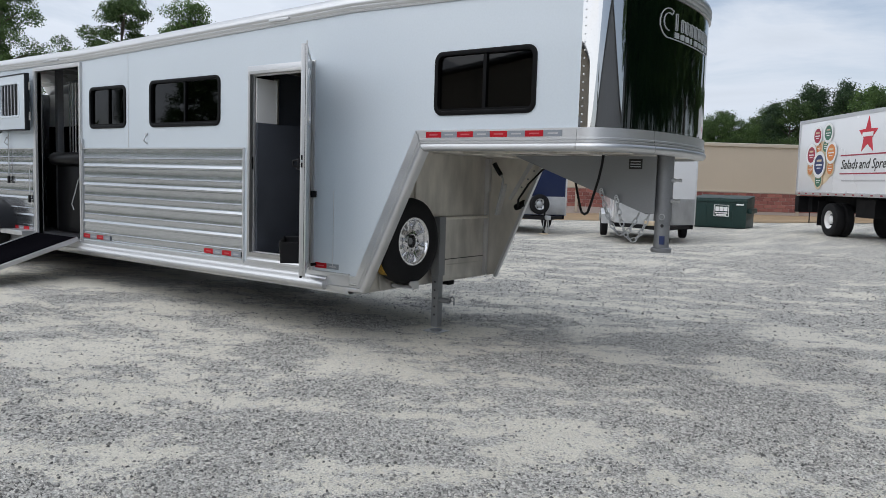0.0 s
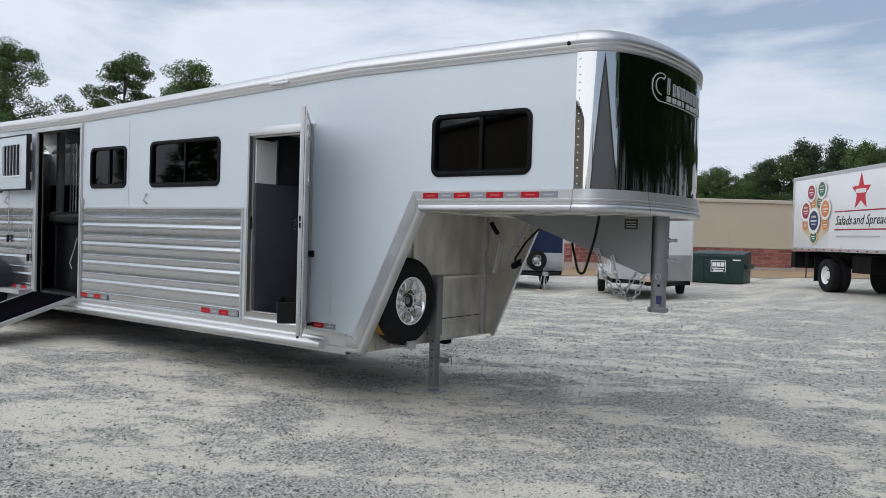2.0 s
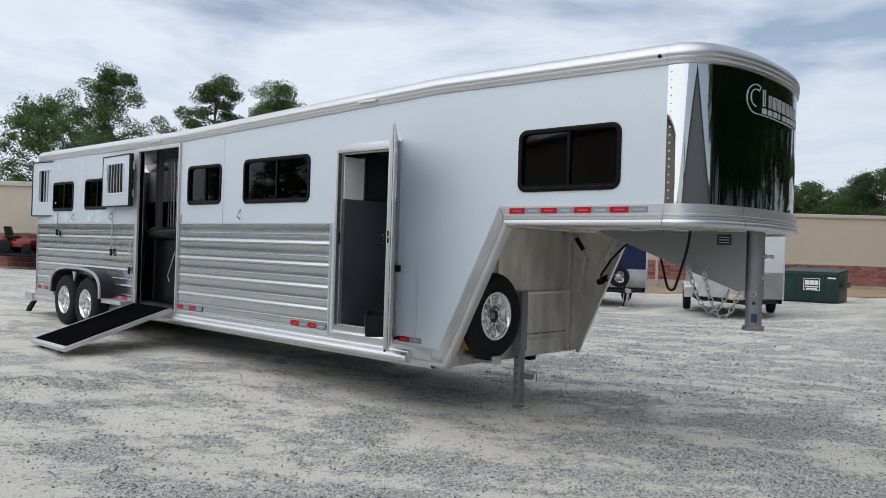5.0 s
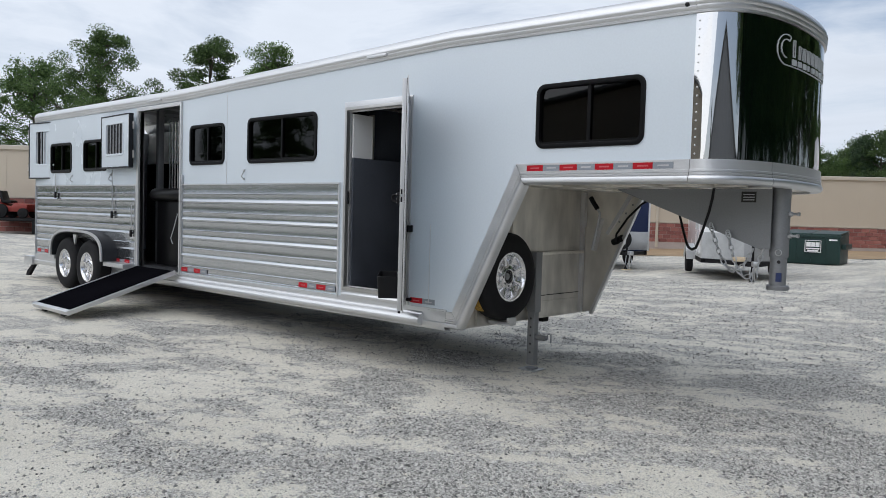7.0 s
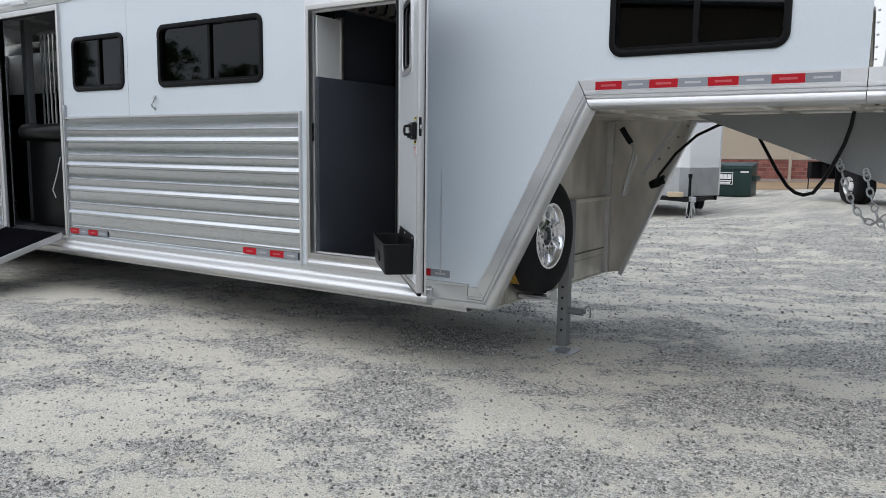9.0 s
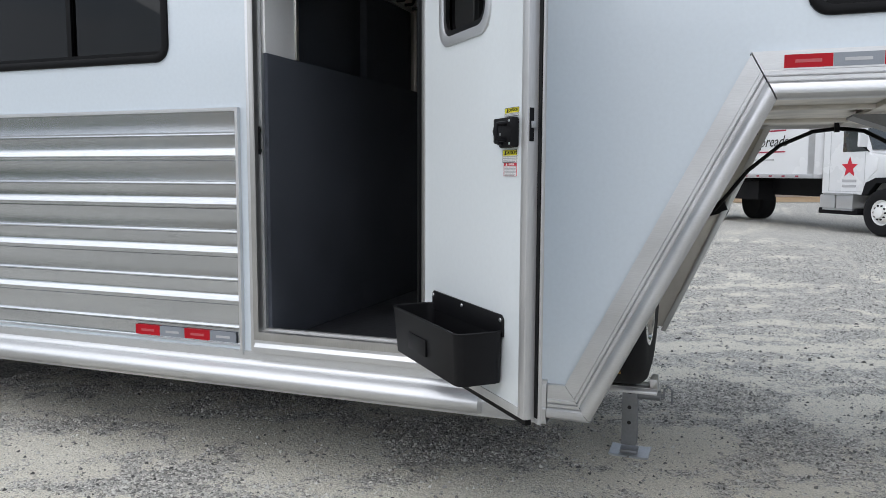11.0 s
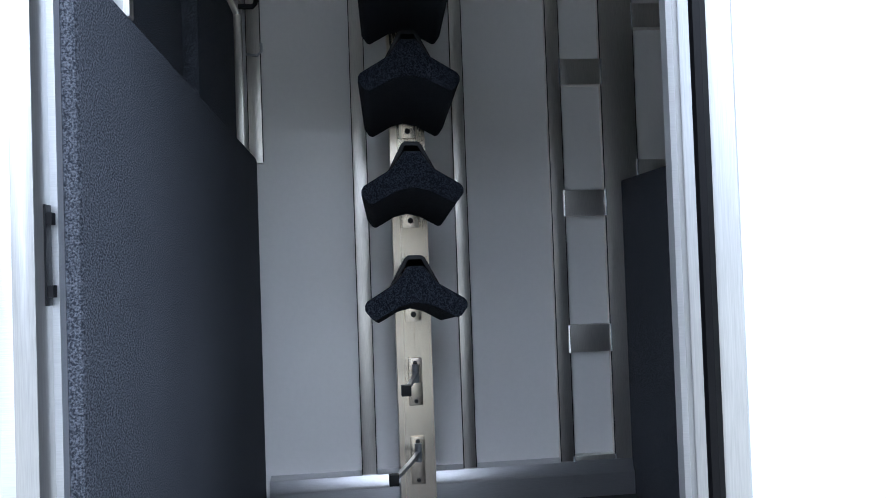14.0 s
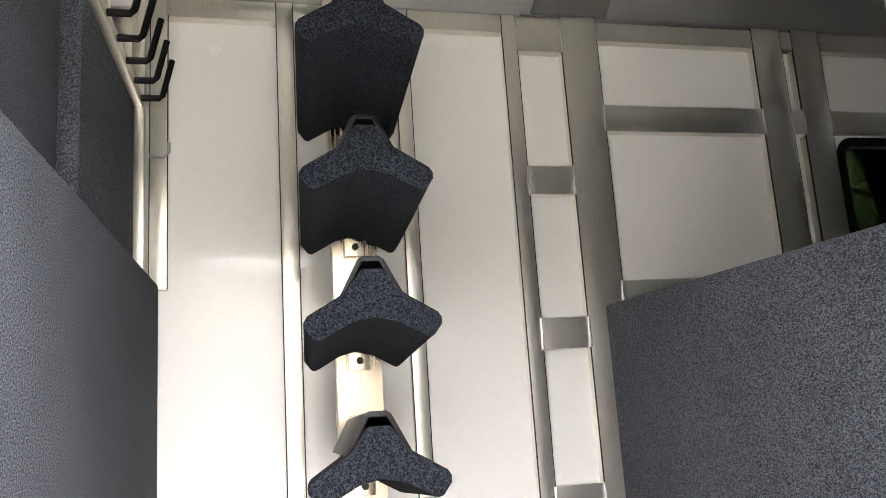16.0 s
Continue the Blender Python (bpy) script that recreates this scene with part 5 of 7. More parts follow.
def emblem_line(pts, w=0.0065):
    for (ya, za), (yb, zb) in zip(pts, pts[1:]):
        if abs(yb - ya) < 0.012:
            yc = (ya + yb) / 2
            on_nose(yc - w / 2, yc + w / 2, min(za, zb), max(za, zb), 0.006, "emblem_stroke", M_LOGO, nose_mid)
        else:
            (y0, z0), (y1, z1) = ((ya, za), (yb, zb)) if ya < yb else ((yb, zb), (ya, za))
            on_nose(y0, y1, z0 - w / 2, z0 + w / 2, 0.006, "emblem_stroke", M_LOGO, nose_mid, (z1 - z0) / (y1 - y0))


# a large open hook, a row of slanted outlined bars, a row of solid blocks, and a line round them all
hook = [(4.985 + 0.125 * math.cos(radians(a)), 2.645 + 0.105 * math.sin(radians(a))) for a in range(62, 272, 15)]
emblem_line(hook)
emblem_line([(4.985 + 0.075 * math.cos(radians(a)), 2.655 + 0.062 * math.sin(radians(a))) for a in range(62, 290, 19)])
emblem_line([hook[0], (5.02, 2.709)])
emblem_line([hook[-1], (5.86, 2.538), (5.88, 2.552), (5.88, 2.62)])
for k in range(8):
    y0, hgt = 5.085 + k * 0.098, 0.115 if k == 0 else 0.088
    emblem_line([(y0, 2.612), (y0, 2.612 + hgt), (y0 + 0.030, 2.612 + hgt), (y0 + 0.030, 2.612), (y0, 2.612)], 0.005)
    if k:
        emblem_line([(y0 + 0.036, 2.695), (y0 + 0.072, 2.695), (y0 + 0.072, 2.612)], 0.005)
    on_nose(5.075 + k * 0.098, 5.075 + k * 0.098 + (0.03 if k == 3 else 0.062), 2.556, 2.594, 0.007, "emblem_block", M_LOGO, nose_mid)

# ---- dressing room inside the trailer ----
FZ = 0.65
part("floor", Geo().box(XR + 0.04, -4.66, YN + 0.05, YF - 0.05, FZ - 0.05, FZ), M_FLOORM, trailer, "black rubber floor with dust")
part("floor_mat_edge", Geo().box(-6.06, -5.30, YN + 0.085, YN + 0.19, FZ, FZ + 0.006), M_DUSTY, trailer, "dusty worn strip inside the door", bevel=0.002)
part("room_floor_mat", Geo().box(-6.06, -4.68, YN + 0.20, YF - 0.11, FZ, FZ + 0.010), M_FLOORM, trailer, "black rubber floor mat", bevel=0.003)
# back wall framing
YS = YF - 0.09                    # stud faces
for x0, x1, z0, z1 in ((-5.722, -5.672, 0.72, 2.88), (-5.342, -5.298, 0.72, 2.88), (-4.966, -4.918, 0.70, 2.88), (-4.752, -4.620, 0.70, 2.90), (-3.990, -3.872, 1.86, 2.88), (-3.820, -3.705, 1.86, 2.88), (-6.10, -6.052, 1.96, 2.88), (-6.22, -6.15, 1.96, 2.84)):
    stud = part("wall_stud", Geo().box(x0, x1, YS, YF - 0.05, z0, z1), M_ALUV, trailer, "mill-finish aluminium wall stud", bevel=0.0012)
    # thin dark strips paint the dark reflection along the stud's rounded corners
    for ex in (x0 - 0.003, x1):
        part("edge_shade", Geo().box(ex, ex + 0.003, YS + 0.0015, YS + 0.007, z0, z1), M_FENDER, stud)
for z0, z1 in ((2.75, 2.88), (2.240, 2.340), (1.730, 1.830), (1.205, 1.310), (0.70, 0.81)):
    r = part("ladder_rung", Geo().box(-4.918, -4.752, YS + 0.003, YF - 0.05, z0, z1), M_ALUV, trailer, "flat aluminium rung welded between two studs", bevel=0.002)
    for wx in (-4.918, -4.752):
        part("weld_bead", Geo().cyl((wx, YS + 0.001, z0), (wx, YS + 0.001, z1), 0.0050, 6), M_RIM, r)
for x0, x1, z0, z1 in ((-4.62, -3.99, 2.465, 2.560), (-3.872, -3.820, 2.465, 2.560), (-3.705, -2.66, 2.475, 2.560), (-4.62, -3.99, 1.86, 1.945), (-6.05, -4.62, 2.815, 2.88), (-4.62, -2.66, 2.80, 2.87)):
    r = part("wall_rail", Geo().box(x0, x1, YS + 0.002, YF - 0.05, z0, z1), M_ALUV, trailer, "flat aluminium wall rail", bevel=0.002)
    for wx in (x0, x1):
        part("weld_bead", Geo().cyl((wx, YS, z0), (wx, YS, z1), 0.0050, 6), M_RIM, r)
part("base_trim", Geo().prism([(YF - 0.05, 0.65), (YF - 0.115, 0.65), (YF - 0.115, 0.745), (YF - 0.105, 0.755), (YF - 0.095, 0.790), (YF - 0.05, 0.80)], "x", -6.06, -4.66), M_ALU, trailer, "stepped aluminium base trim", bevel=0.002)
part("cove_rail", Geo().prism([(YF - 0.05, 2.88), (YF - 0.095, 2.885), (YF - 0.20, 2.955), (YF - 0.20, 2.965), (YF - 0.05, 2.968)], "x", -6.26, XN), M_ALU, trailer, "aluminium rail along the roof edge", bevel=0.003)
part("cove_rail", Geo().prism([(YN + 0.05, 2.88), (YN + 0.095, 2.885), (YN + 0.20, 2.955), (YN + 0.20, 2.965), (YN + 0.05, 2.968)], "x", -6.26, XN), M_ALU, trailer)
cove_plate = part("cove_plate", Geo().prism([(YF - 0.096, 2.8875), (YF - 0.1995, 2.9565), (YF - 0.2005, 2.9545), (YF - 0.098, 2.8845)], "x", -4.86, -4.58), M_JAMB, trailer, "aluminium plate welded over the joint")
part("weld_bead", Geo().tube([(-4.90, YF - 0.099, 2.884), (-4.82, YF - 0.100, 2.885), (-4.72, YF - 0.098, 2.8835), (-4.58, YF - 0.099, 2.884)], 0.0045, 6), M_RIM, cove_plate)
part("weld_bead", Geo().tube([(-4.87, YF - 0.203, 2.955), (-4.78, YF - 0.202, 2.954), (-4.58, YF - 0.203, 2.955)], 0.004, 6), M_RIM, cove_plate)
part("weld_bead", Geo().tube([(-4.86, YF - 0.10, 2.884), (-4.857, YF - 0.15, 2.918), (-4.86, YF - 0.20, 2.952)], 0.004, 6), M_RIM, cove_plate)
for rx in (-6.15, -5.30, -4.55, -3.7):
    part("roof_bow", Geo().box(rx - 0.02, rx + 0.02, YN + 0.12, YF - 0.12, 2.975, 3.015), M_ALUV, trailer, "aluminium roof bow", bevel=0.003)
part("roof_beam", Geo().box(-6.1, -5.38, YF - 0.42, YF - 0.30, 2.93, 2.985), M_ALU, trailer, bevel=0.004)

# left partition: carpeted lower wall, recessed upper panel, hook rail
PX = -6.075
part("partition", Geo().box(PX - 0.05, PX, YN + 0.052, YF - 0.075, FZ, 1.975), M_CARPET, trailer, "charcoal carpeted partition wall", bevel=0.01)
part("upper_partition", Geo().box(-6.20, -6.15, 4.72, 5.44, 1.95, 2.50).box(-6.185, -6.135, 5.58, 6.24, 1.95, 2.50), M_CARPET, trailer, "recessed charcoal carpet panel", bevel=0.012)
part("upper_groove", Geo().box(-6.21, -6.18, 5.43, 5.59, 1.95, 2.50), M_CARPET, trailer)
part("partition_panel", Geo().box(-6.13, -6.085, YN + 0.052, 4.70, 1.975, 2.40), M_INNER, trailer, "white panel above the carpet")
part("panel_trim", Geo().box(-6.135, -6.075, 4.70, 4.725, 1.975, 2.42), M_ALUV, trailer, bevel=0.003)
part("partition_beyond", Geo().box(-6.27, -6.25, YN + 0.05, YF - 0.05, FZ, 2.50), M_MAT, trailer)
part("partition_top", Geo().box(-6.272, -6.252, YN + 0.05, YF - 0.05, 2.505, 2.97), M_INNER, trailer, "white panel above the hook rail")
for sy in (4.95, 5.45, 5.92, 6.21):
    part("partition_stud", Geo().box(-6.251, -6.205, sy - 0.02, sy + 0.02, 2.536, 2.97), M_ALUV, trailer, "aluminium stud behind the hooks", bevel=0.0015)
rail = part("hook_rail", Geo().box(-6.17, -6.115, 4.72, 6.26, 2.495, 2.535), M_ALUV, trailer, "aluminium rail with a row of black bridle hooks", bevel=0.003)
for k in range(11):
    hy = 4.95 + k * 0.127
    part("bridle_hook", Geo().tube([(-6.118, hy, 2.515), (-6.066, hy, 2.515), (-6.056, hy, 2.524), (-6.030, hy, 2.635)], 0.0092, 6), M_BLACK, rail, "black bent hook")
part("corner_post", Geo().box(-6.145, -6.110, 6.24, 6.275, 1.95, 2.84), M_ALUV, trailer, bevel=0.003)
part("weld_bead", Geo().tube([(-6.10, 6.285, 2.36), (-6.06, 6.275, 2.352), (-6.045, 6.28, 2.37), (-6.045, 6.28, 2.40)], 0.005, 6), M_ZINC, trailer)
# right: carpeted riser below the bed
part("bed_riser", Geo().box(-4.69, -4.645, YN + 0.05, YF - 0.085, FZ, 1.865), M_CARPET, trailer, "charcoal carpeted riser below the bed", bevel=0.01)
part("riser_trim", Geo().box(-4.70, -4.66, YF - 0.085, YF - 0.06, FZ, 1.90), M_ALUV, trailer)
part("bed_deck", Geo().box(-4.645, -2.66, YN + 0.05, YF - 0.05, 1.846, 1.860), M_CARPET, trailer)


# ---- saddle rack ----
rack = thing("saddle_rack", (-5.535, 6.06, FZ), "aluminium post carrying four carpeted saddle arms and blanket bars", "saddle rack")
post = part("post", Geo().prism([(-5.595, 6.03), (-5.5375, 6.03), (-5.5375, 6.036), (-5.5325, 6.036), (-5.5325, 6.03), (-5.475, 6.03), (-5.475, 6.10), (-5.595, 6.10)], "z", FZ + 0.01, 2.90), M_POST, rack, "brushed aluminium post with a slot")
part("base_plate", Geo().box(-5.67, -5.39, 6.045, 6.09, FZ + 0.0102, FZ + 0.018).box(-5.61, -5.46, 6.005, 6.13, FZ + 0.0102, FZ + 0.016), M_ZINC, rack, "welded base plate", bevel=0.002)
part("base_weld", Geo().tube([(-5.60, 6.026, FZ + 0.02), (-5.54, 6.024, FZ + 0.022), (-5.47, 6.026, FZ + 0.02)], 0.008, 6), M_ZINC, rack)
part("top_bracket", Geo().box(-5.632, -5.442, 6.055, 6.13, 2.885, 2.958), M_BLACK, rack, bevel=0.003)
part("wall_tie", Geo().box(-5.56, -5.51, 6.10, YF - 0.05, 1.9, 1.94).box(-5.56, -5.51, 6.10, YF - 0.05, 0.95, 0.99), M_ZINC, rack)
AX = -5.560
wing = [(-0.022, -0.006), (-0.055, -0.052), (-0.135, -0.100), (-0.143, -0.112), (-0.142, -0.126), (-0.124, -0.150), (-0.112, -0.153), (-0.045, -0.118), (0.0, -0.108),
        (0.045, -0.118), (0.112, -0.153), (0.124, -0.150), (0.142, -0.126), (0.143, -0.112), (0.135, -0.100), (0.055, -0.052), (0.022, -0.006)]
cap = [(-0.068, -0.060), (-0.028, 0.017), (-0.018, 0.024), (0.018, 0.024), (0.028, 0.017), (0.068, -0.060), (0.058, -0.060), (0.018, 0.012), (-0.018, 0.012), (-0.058, -0.060)]
for zs, drop in ((1.451, 0.040), (1.770, 0.040), (2.084, 0.048), (2.417, 0.066)):
    zt = zs + 0.112
    # the arm narrows and drops a little towards the post
    n_ = len(wing)
    ends = [(AX + u, 5.53, zt + w) for u, w in wing] + [(AX + u, 5.552, zt + w) for u, w in wing] + [(AX + 0.012 + u * 0.93, 6.0, zt + w - drop) for u, w in wing]
    sides = [(k * n_ + i, (k + 1) * n_ + i, (k + 1) * n_ + (i + 1) % n_, k * n_ + (i + 1) % n_) for k in range(2) for i in range(n_)]
    pad = part("saddle_arm", Geo().put(ends, [tuple(range(n_)), tuple(range(3 * n_ - 1, 2 * n_ - 1, -1))] + sides), M_PAD, rack, "grey carpeted saddle arm", bevel=0.007)
    part("arm_cap", Geo().put([(AX + u, 5.549, zt + w) for u, w in cap] + [(AX + 0.012 + u, 6.015, zt + w - drop * 0.5) for u, w in cap],
                              [tuple(range(10)), tuple(range(19, 9, -1))] + [(i, i + 10, (i + 1) % 10 + 10, (i + 1) % 10) for i in range(10)]), M_BLACK, pad, "black steel ridge cap", bevel=0.0015)
    zb = zt - 0.108 - drop
    part("arm_bracket", Geo().box(-5.563, -5.507, 6.018, 6.0298, zb - 0.046, zb + 0.09), M_POST, pad, bevel=0.0015)
    part("bolt", Geo().cyl((-5.535, 6.010, zb - 0.022), (-5.535, 6.018, zb - 0.022), 0.0095, 10), M_INK, pad)
for zb, sw in ((1.195, -0.04), (0.930, -0.085)):
    br = part("blanket_bar", Geo().box(-5.558, -5.512, 6.018, 6.031, zb - 0.11, zb + 0.05), M_POST, rack, "swivelling blanket bar with a square black tip", bevel=0.002)
    part("swivel", Geo().cyl((-5.535, 6.005, zb - 0.03), (-5.535, 6.005, zb + 0.03), 0.012, 10), M_ZINC, br)
    part("bar", Geo().tube([(-5.535, 6.0, zb), (-5.54 + sw * 0.4, 5.88, zb - 0.005), (-5.545 + sw, 5.73, zb - 0.012)], 0.009, 4), M_ZINC, br)
    part("tip", Geo().box(-5.560 + sw, -5.530 + sw, 5.72, 5.75, zb - 0.028, zb + 0.004), M_BLACK, br, bevel=0.002)
    for bz in (zb + 0.035, zb - 0.095):
        part("bolt", Geo().cyl((-5.535, 6.012, bz), (-5.535, 6.019, bz), 0.007, 10), M_INK, br)


# ---- the lot ----
def axis_lines(a, b, fine0, fine1, step, grow=1.35):
    pts, x, s = [], fine0, step
    while x < fine1:
        pts.append(x)
        x += step
    up, s = [fine1], step
    while up[-1] < b:
        s *= grow
        up.append(up[-1] + s)
    dn, s = [fine0], step
    while dn[-1] > a:
        s *= grow
        dn.append(dn[-1] - s)
    return sorted(set(dn + pts + up))


def cover_at(x, y):
    """How thick the loose stone lies, about 0 to 1, in drifts along the tyre tracks."""
    u, v = 0.90 * x + 0.42 * y, -0.42 * x + 0.90 * y
    return 0.52 + (0.85 if abs(x) < 14 and -4 < y < 14 else 0.45) * noise.fractal((u * 0.8, v * 1.5, 3.0), 0.4, 2.0, 7) + 0.18 * min(1.0, max(-0.6, (x + 4.0) / 3.0)) + 0.09 * min(1.0, max(0.0, (y - 7.0) / 3.0))


def lot_z(x, y):
    near = 1.0 if abs(x) < 30 and abs(y) < 60 else 0.0
    return ground_z(x, y) + (0.012 * noise.noise((x * 0.7, y * 0.7, 0)) + 0.006 * noise.noise((x * 3.1, y * 3.1, 5))) * near - 0.006


gx, gy = axis_lines(-900, 900, -12, 4, 0.12, 1.10), axis_lines(-900, 900, -1, 10, 0.12, 1.10)
nx_ = len(gx)
verts = [(x, y, lot_z(x, y)) for y in gy for x in gx]
faces = [(j * nx_ + i, j * nx_ + i + 1, (j + 1) * nx_ + i + 1, (j + 1) * nx_ + i) for j in range(len(gy) - 1) for i in range(nx_ - 1)]
lot = bpy.data.meshes.new("ground")
lot.from_pydata(verts, [], faces)
lot.polygons.foreach_set("use_smooth", [True] * len(faces))
lot.attributes.new("loose_cover", "FLOAT", "POINT").data.foreach_set("value", [cover_at(x, y) for x, y, z in verts])
lot.materials.append(M_GRAVEL)
tagged(new("ground", lot), "grey crushed gravel lot with pale stone dust", "gravel lot", kind="structure")


def scatter(name, n, x0, x1, y0, y1, s0, s1, mat, label, seed, lone):
    """Loose stones, each an uneven lump, in one mesh, thick where the cover is."""
    rg = np.random.default_rng(seed)
    x, y = rg.uniform(x0, x1, n), rg.uniform(y0, y1, n)
    sx, sy = np.arange(x0, x1 + 0.2, 0.1), np.arange(y0, y1 + 0.2, 0.1)
    grid_c = np.array([[cover_at(a, b) for a in sx] for b in sy])
    grid_z = np.array([[lot_z(a, b) for a in sx] for b in sy])
    i, j = ((x - x0) / 0.1).astype(int), ((y - y0) / 0.1).astype(int)
    u, v = (x - x0) / 0.1 - i, (y - y0) / 0.1 - j

    def at(g):
        return g[j, i] * (1 - u) * (1 - v) + g[j, i + 1] * u * (1 - v) + g[j + 1, i] * (1 - u) * v + g[j + 1, i + 1] * u * v

    k = (at(grid_c) + rg.normal(0, 0.10, n) > 0.60) | (rg.random(n) < lone)
    z = at(grid_z)[k]
    x, y = x[k], y[k]
    n = len(x)
    s = s0 * (s1 / s0) ** (rg.random(n) ** 2.2)
    base = np.array([(1, 0, 0), (-1, 0, 0), (0, 1, 0), (0, -1, 0), (0.3, 0.2, 0.75), (-0.35, -0.2, 0.68)], float)
    fc = np.array([(0, 2, 4), (2, 1, 5), (2, 5, 4), (1, 3, 5), (3, 0, 4), (3, 4, 5)])
    w = base[None] * s[:, None, None] * rg.uniform(0.6, 1.2, (n, 6, 1))
    w += rg.normal(0, 0.15, (n, 6, 3)) * s[:, None, None]
    a = rg.uniform(0, 6.283, n)
    ca, sa = np.cos(a)[:, None], np.sin(a)[:, None]
    vx, vy = w[:, :, 0] * ca - w[:, :, 1] * sa, w[:, :, 0] * sa + w[:, :, 1] * ca
    pts = np.stack([vx + x[:, None], vy + y[:, None], w[:, :, 2] + z[:, None]], -1).reshape(-1, 3)
    fs = (fc[None] + (np.arange(n) * 6)[:, None, None]).reshape(-1, 3)
    me = bpy.data.meshes.new(name)
    me.from_pydata(pts.tolist(), [], fs.tolist())
    me.materials.append(mat)
    return tagged(new(name, me), label, "gravel", kind="stuff")


scatter("gravel", 340000, -8.5, 1.8, 0.8, 7.4, 0.0042, 0.0145, M_STONES, "loose crushed grey stones lying on the lot", 3, 0.12)
scatter("gravel", 120000, -13.0, 5.0, 7.4, 20.0, 0.007, 0.022, M_STONES, "loose crushed grey stones lying on the lot", 4, 0.30)


# ---- building behind the lot ----
def frame_of(px, py, ang):
    return pose(px, py, 0, 0, 0, ang)


ANG = 36.87


def hall(name, m, length, base, height, brick_h, label):
    """A long low hall; local x along its face, local -y the face."""
    b = thing(name, tuple(m @ Vector((length / 2, 0, base))), label, "building")
    part("siding", Geo().box(0, length, 0, 12, base + brick_h, base + height).xf(m), M_TAN, b, "tan metal siding")
    for k in range(int(length / 0.9)):
        part("siding_rib", Geo().box(k * 0.9 + 0.4, k * 0.9 + 0.43, -0.006, 0.002, base + brick_h, base + height - 0.12).xf(m), M_TAN, b) if k % 2 == 0 else None
    part("eave_trim", Geo().prism([(-0.10, base + height - 0.16), (-0.10, base + height), (0.05, base + height + 0.03), (12, base + height + 0.30), (12, base + height + 0.24), (0.0, base + height - 0.16)], "x", -0.1, length + 0.1).xf(m), M_TRIM, b, "cream eave trim and low roof")
    part("sill_band", Geo().box(0, length, -0.05, 0.0, base + brick_h - 0.02, base + brick_h + 0.06).xf(m), M_TRIM, b, "cream sill band")
    wallp = part("block_base", Geo().box(0, length, 0.0, 0.2, base - 0.4, base + brick_h - 0.02).xf(m), M_MORTAR, b, "red split-face block base with pale joints")
    for k in range(int(length / 6.1) + 1):
        part("downspout", Geo().box(k * 6.1 + 1.2, k * 6.1 + 1.34, -0.09, 0.0, base + 0.05, base + height - 0.1).xf(m), M_TRIM, b, bevel=0.01)
    return b, wallp


def block_mesh():
    me = bpy.data.meshes.new("brick")
    g = Geo().box(-0.192, 0.192, -0.022, 0.05, -0.092, 0.092)
    me.from_pydata(g.v, [], g.f)
    b = bmesh.new()
    b.from_mesh(me)
    bmesh.ops.recalc_face_normals(b, faces=b.faces)
    bmesh.ops.bevel(b, geom=[e for e in b.edges if all(v.co.y < 0 for v in e.verts)], offset=0.01, segments=1, affect="EDGES")
    b.to_mesh(me)
    b.free()
    me.materials.append(M_BRICK)
    return me


HM = frame_of(-30.0, 29.6, ANG)
HALL, HALL_BASE = hall("warehouse", HM, 62, -0.06, 4.02, 1.39, "long tan metal warehouse on a red block base")
WM = frame_of(-52.0, -3.5, 41.8)
WING, WING_BASE = hall("warehouse_wing", WM, 30, 0.2, 3.6, 1.45, "tan metal warehouse wing on a red block base")

# dirt strip along the hall
g = Geo()
n1, n2 = 60, 6
vs = []
for j in range(n2 + 1):
    for i in range(n1 + 1):
        lx = -6 + 68 * i / n1
        ly = -6.4 + 6.6 * j / n2 + (0.9 * noise.noise((lx * 0.35, 5.0, 0)) if j < 2 else 0)
        p = HM @ Vector((lx, ly, 0))
        vs.append((p.x, p.y, ground_z(p.x, p.y) + 0.015 + 0.04 * j / n2))
g.put(vs, [(j * (n1 + 1) + i, j * (n1 + 1) + i + 1, (j + 1) * (n1 + 1) + i + 1, (j + 1) * (n1 + 1) + i) for j in range(n2) for i in range(n1)])
solo("verge", g, M_DIRT, "bare dirt strip along the warehouse", "verge", kind="structure")
rg = np.random.default_rng(8)
gv, gf = [], []
for k in range(9000):
    lx, ly = rg.uniform(-4, 24), rg.uniform(-3.6, -0.3)
    if noise.noise((lx * 0.4, ly * 0.8, 2.0)) < 0.12 + 0.03 * lx:
        continue
    p = HM @ Vector((lx, ly, 0))
    z, h, a = ground_z(p.x, p.y) + 0.03, rg.uniform(0.06, 0.20), rg.uniform(0, 6.28)
    c, s = 0.025 * math.cos(a), 0.025 * math.sin(a)
    q = len(gv)
    gv += [(p.x - c, p.y - s, z), (p.x + c, p.y + s, z), (p.x + rg.uniform(-0.06, 0.06), p.y + rg.uniform(-0.06, 0.06), z + h)]
    gf.append((q, q + 1, q + 2))
me = bpy.data.meshes.new("grass")
me.from_pydata(gv, [], gf)
me.materials.append(M_GRASS)
tagged(new("grass", me), "dry tufts of grass along the warehouse wall", "grass", kind="stuff")
stake = solo("stake", Geo().cyl((-7.6, 38.6, -0.1), (-7.6, 38.6, 1.2), 0.025, 8), M_DARKM, "thin dark metal stake in the dirt", "stake")


# ---- box truck ----
TM = pose(-4.90, 27.55, 0.0, 0, 0, -54.5)
truck = thing("box_truck", tuple(TM @ Vector((3, 0.9, 0))), "white box truck with food pictures and lettering on its side", "truck")


def tp(name, g, mat, parent=None, label="", bevel=0.0, smooth=35):
    return part(name, g.xf(TM), mat, parent or truck, label, bevel, smooth)


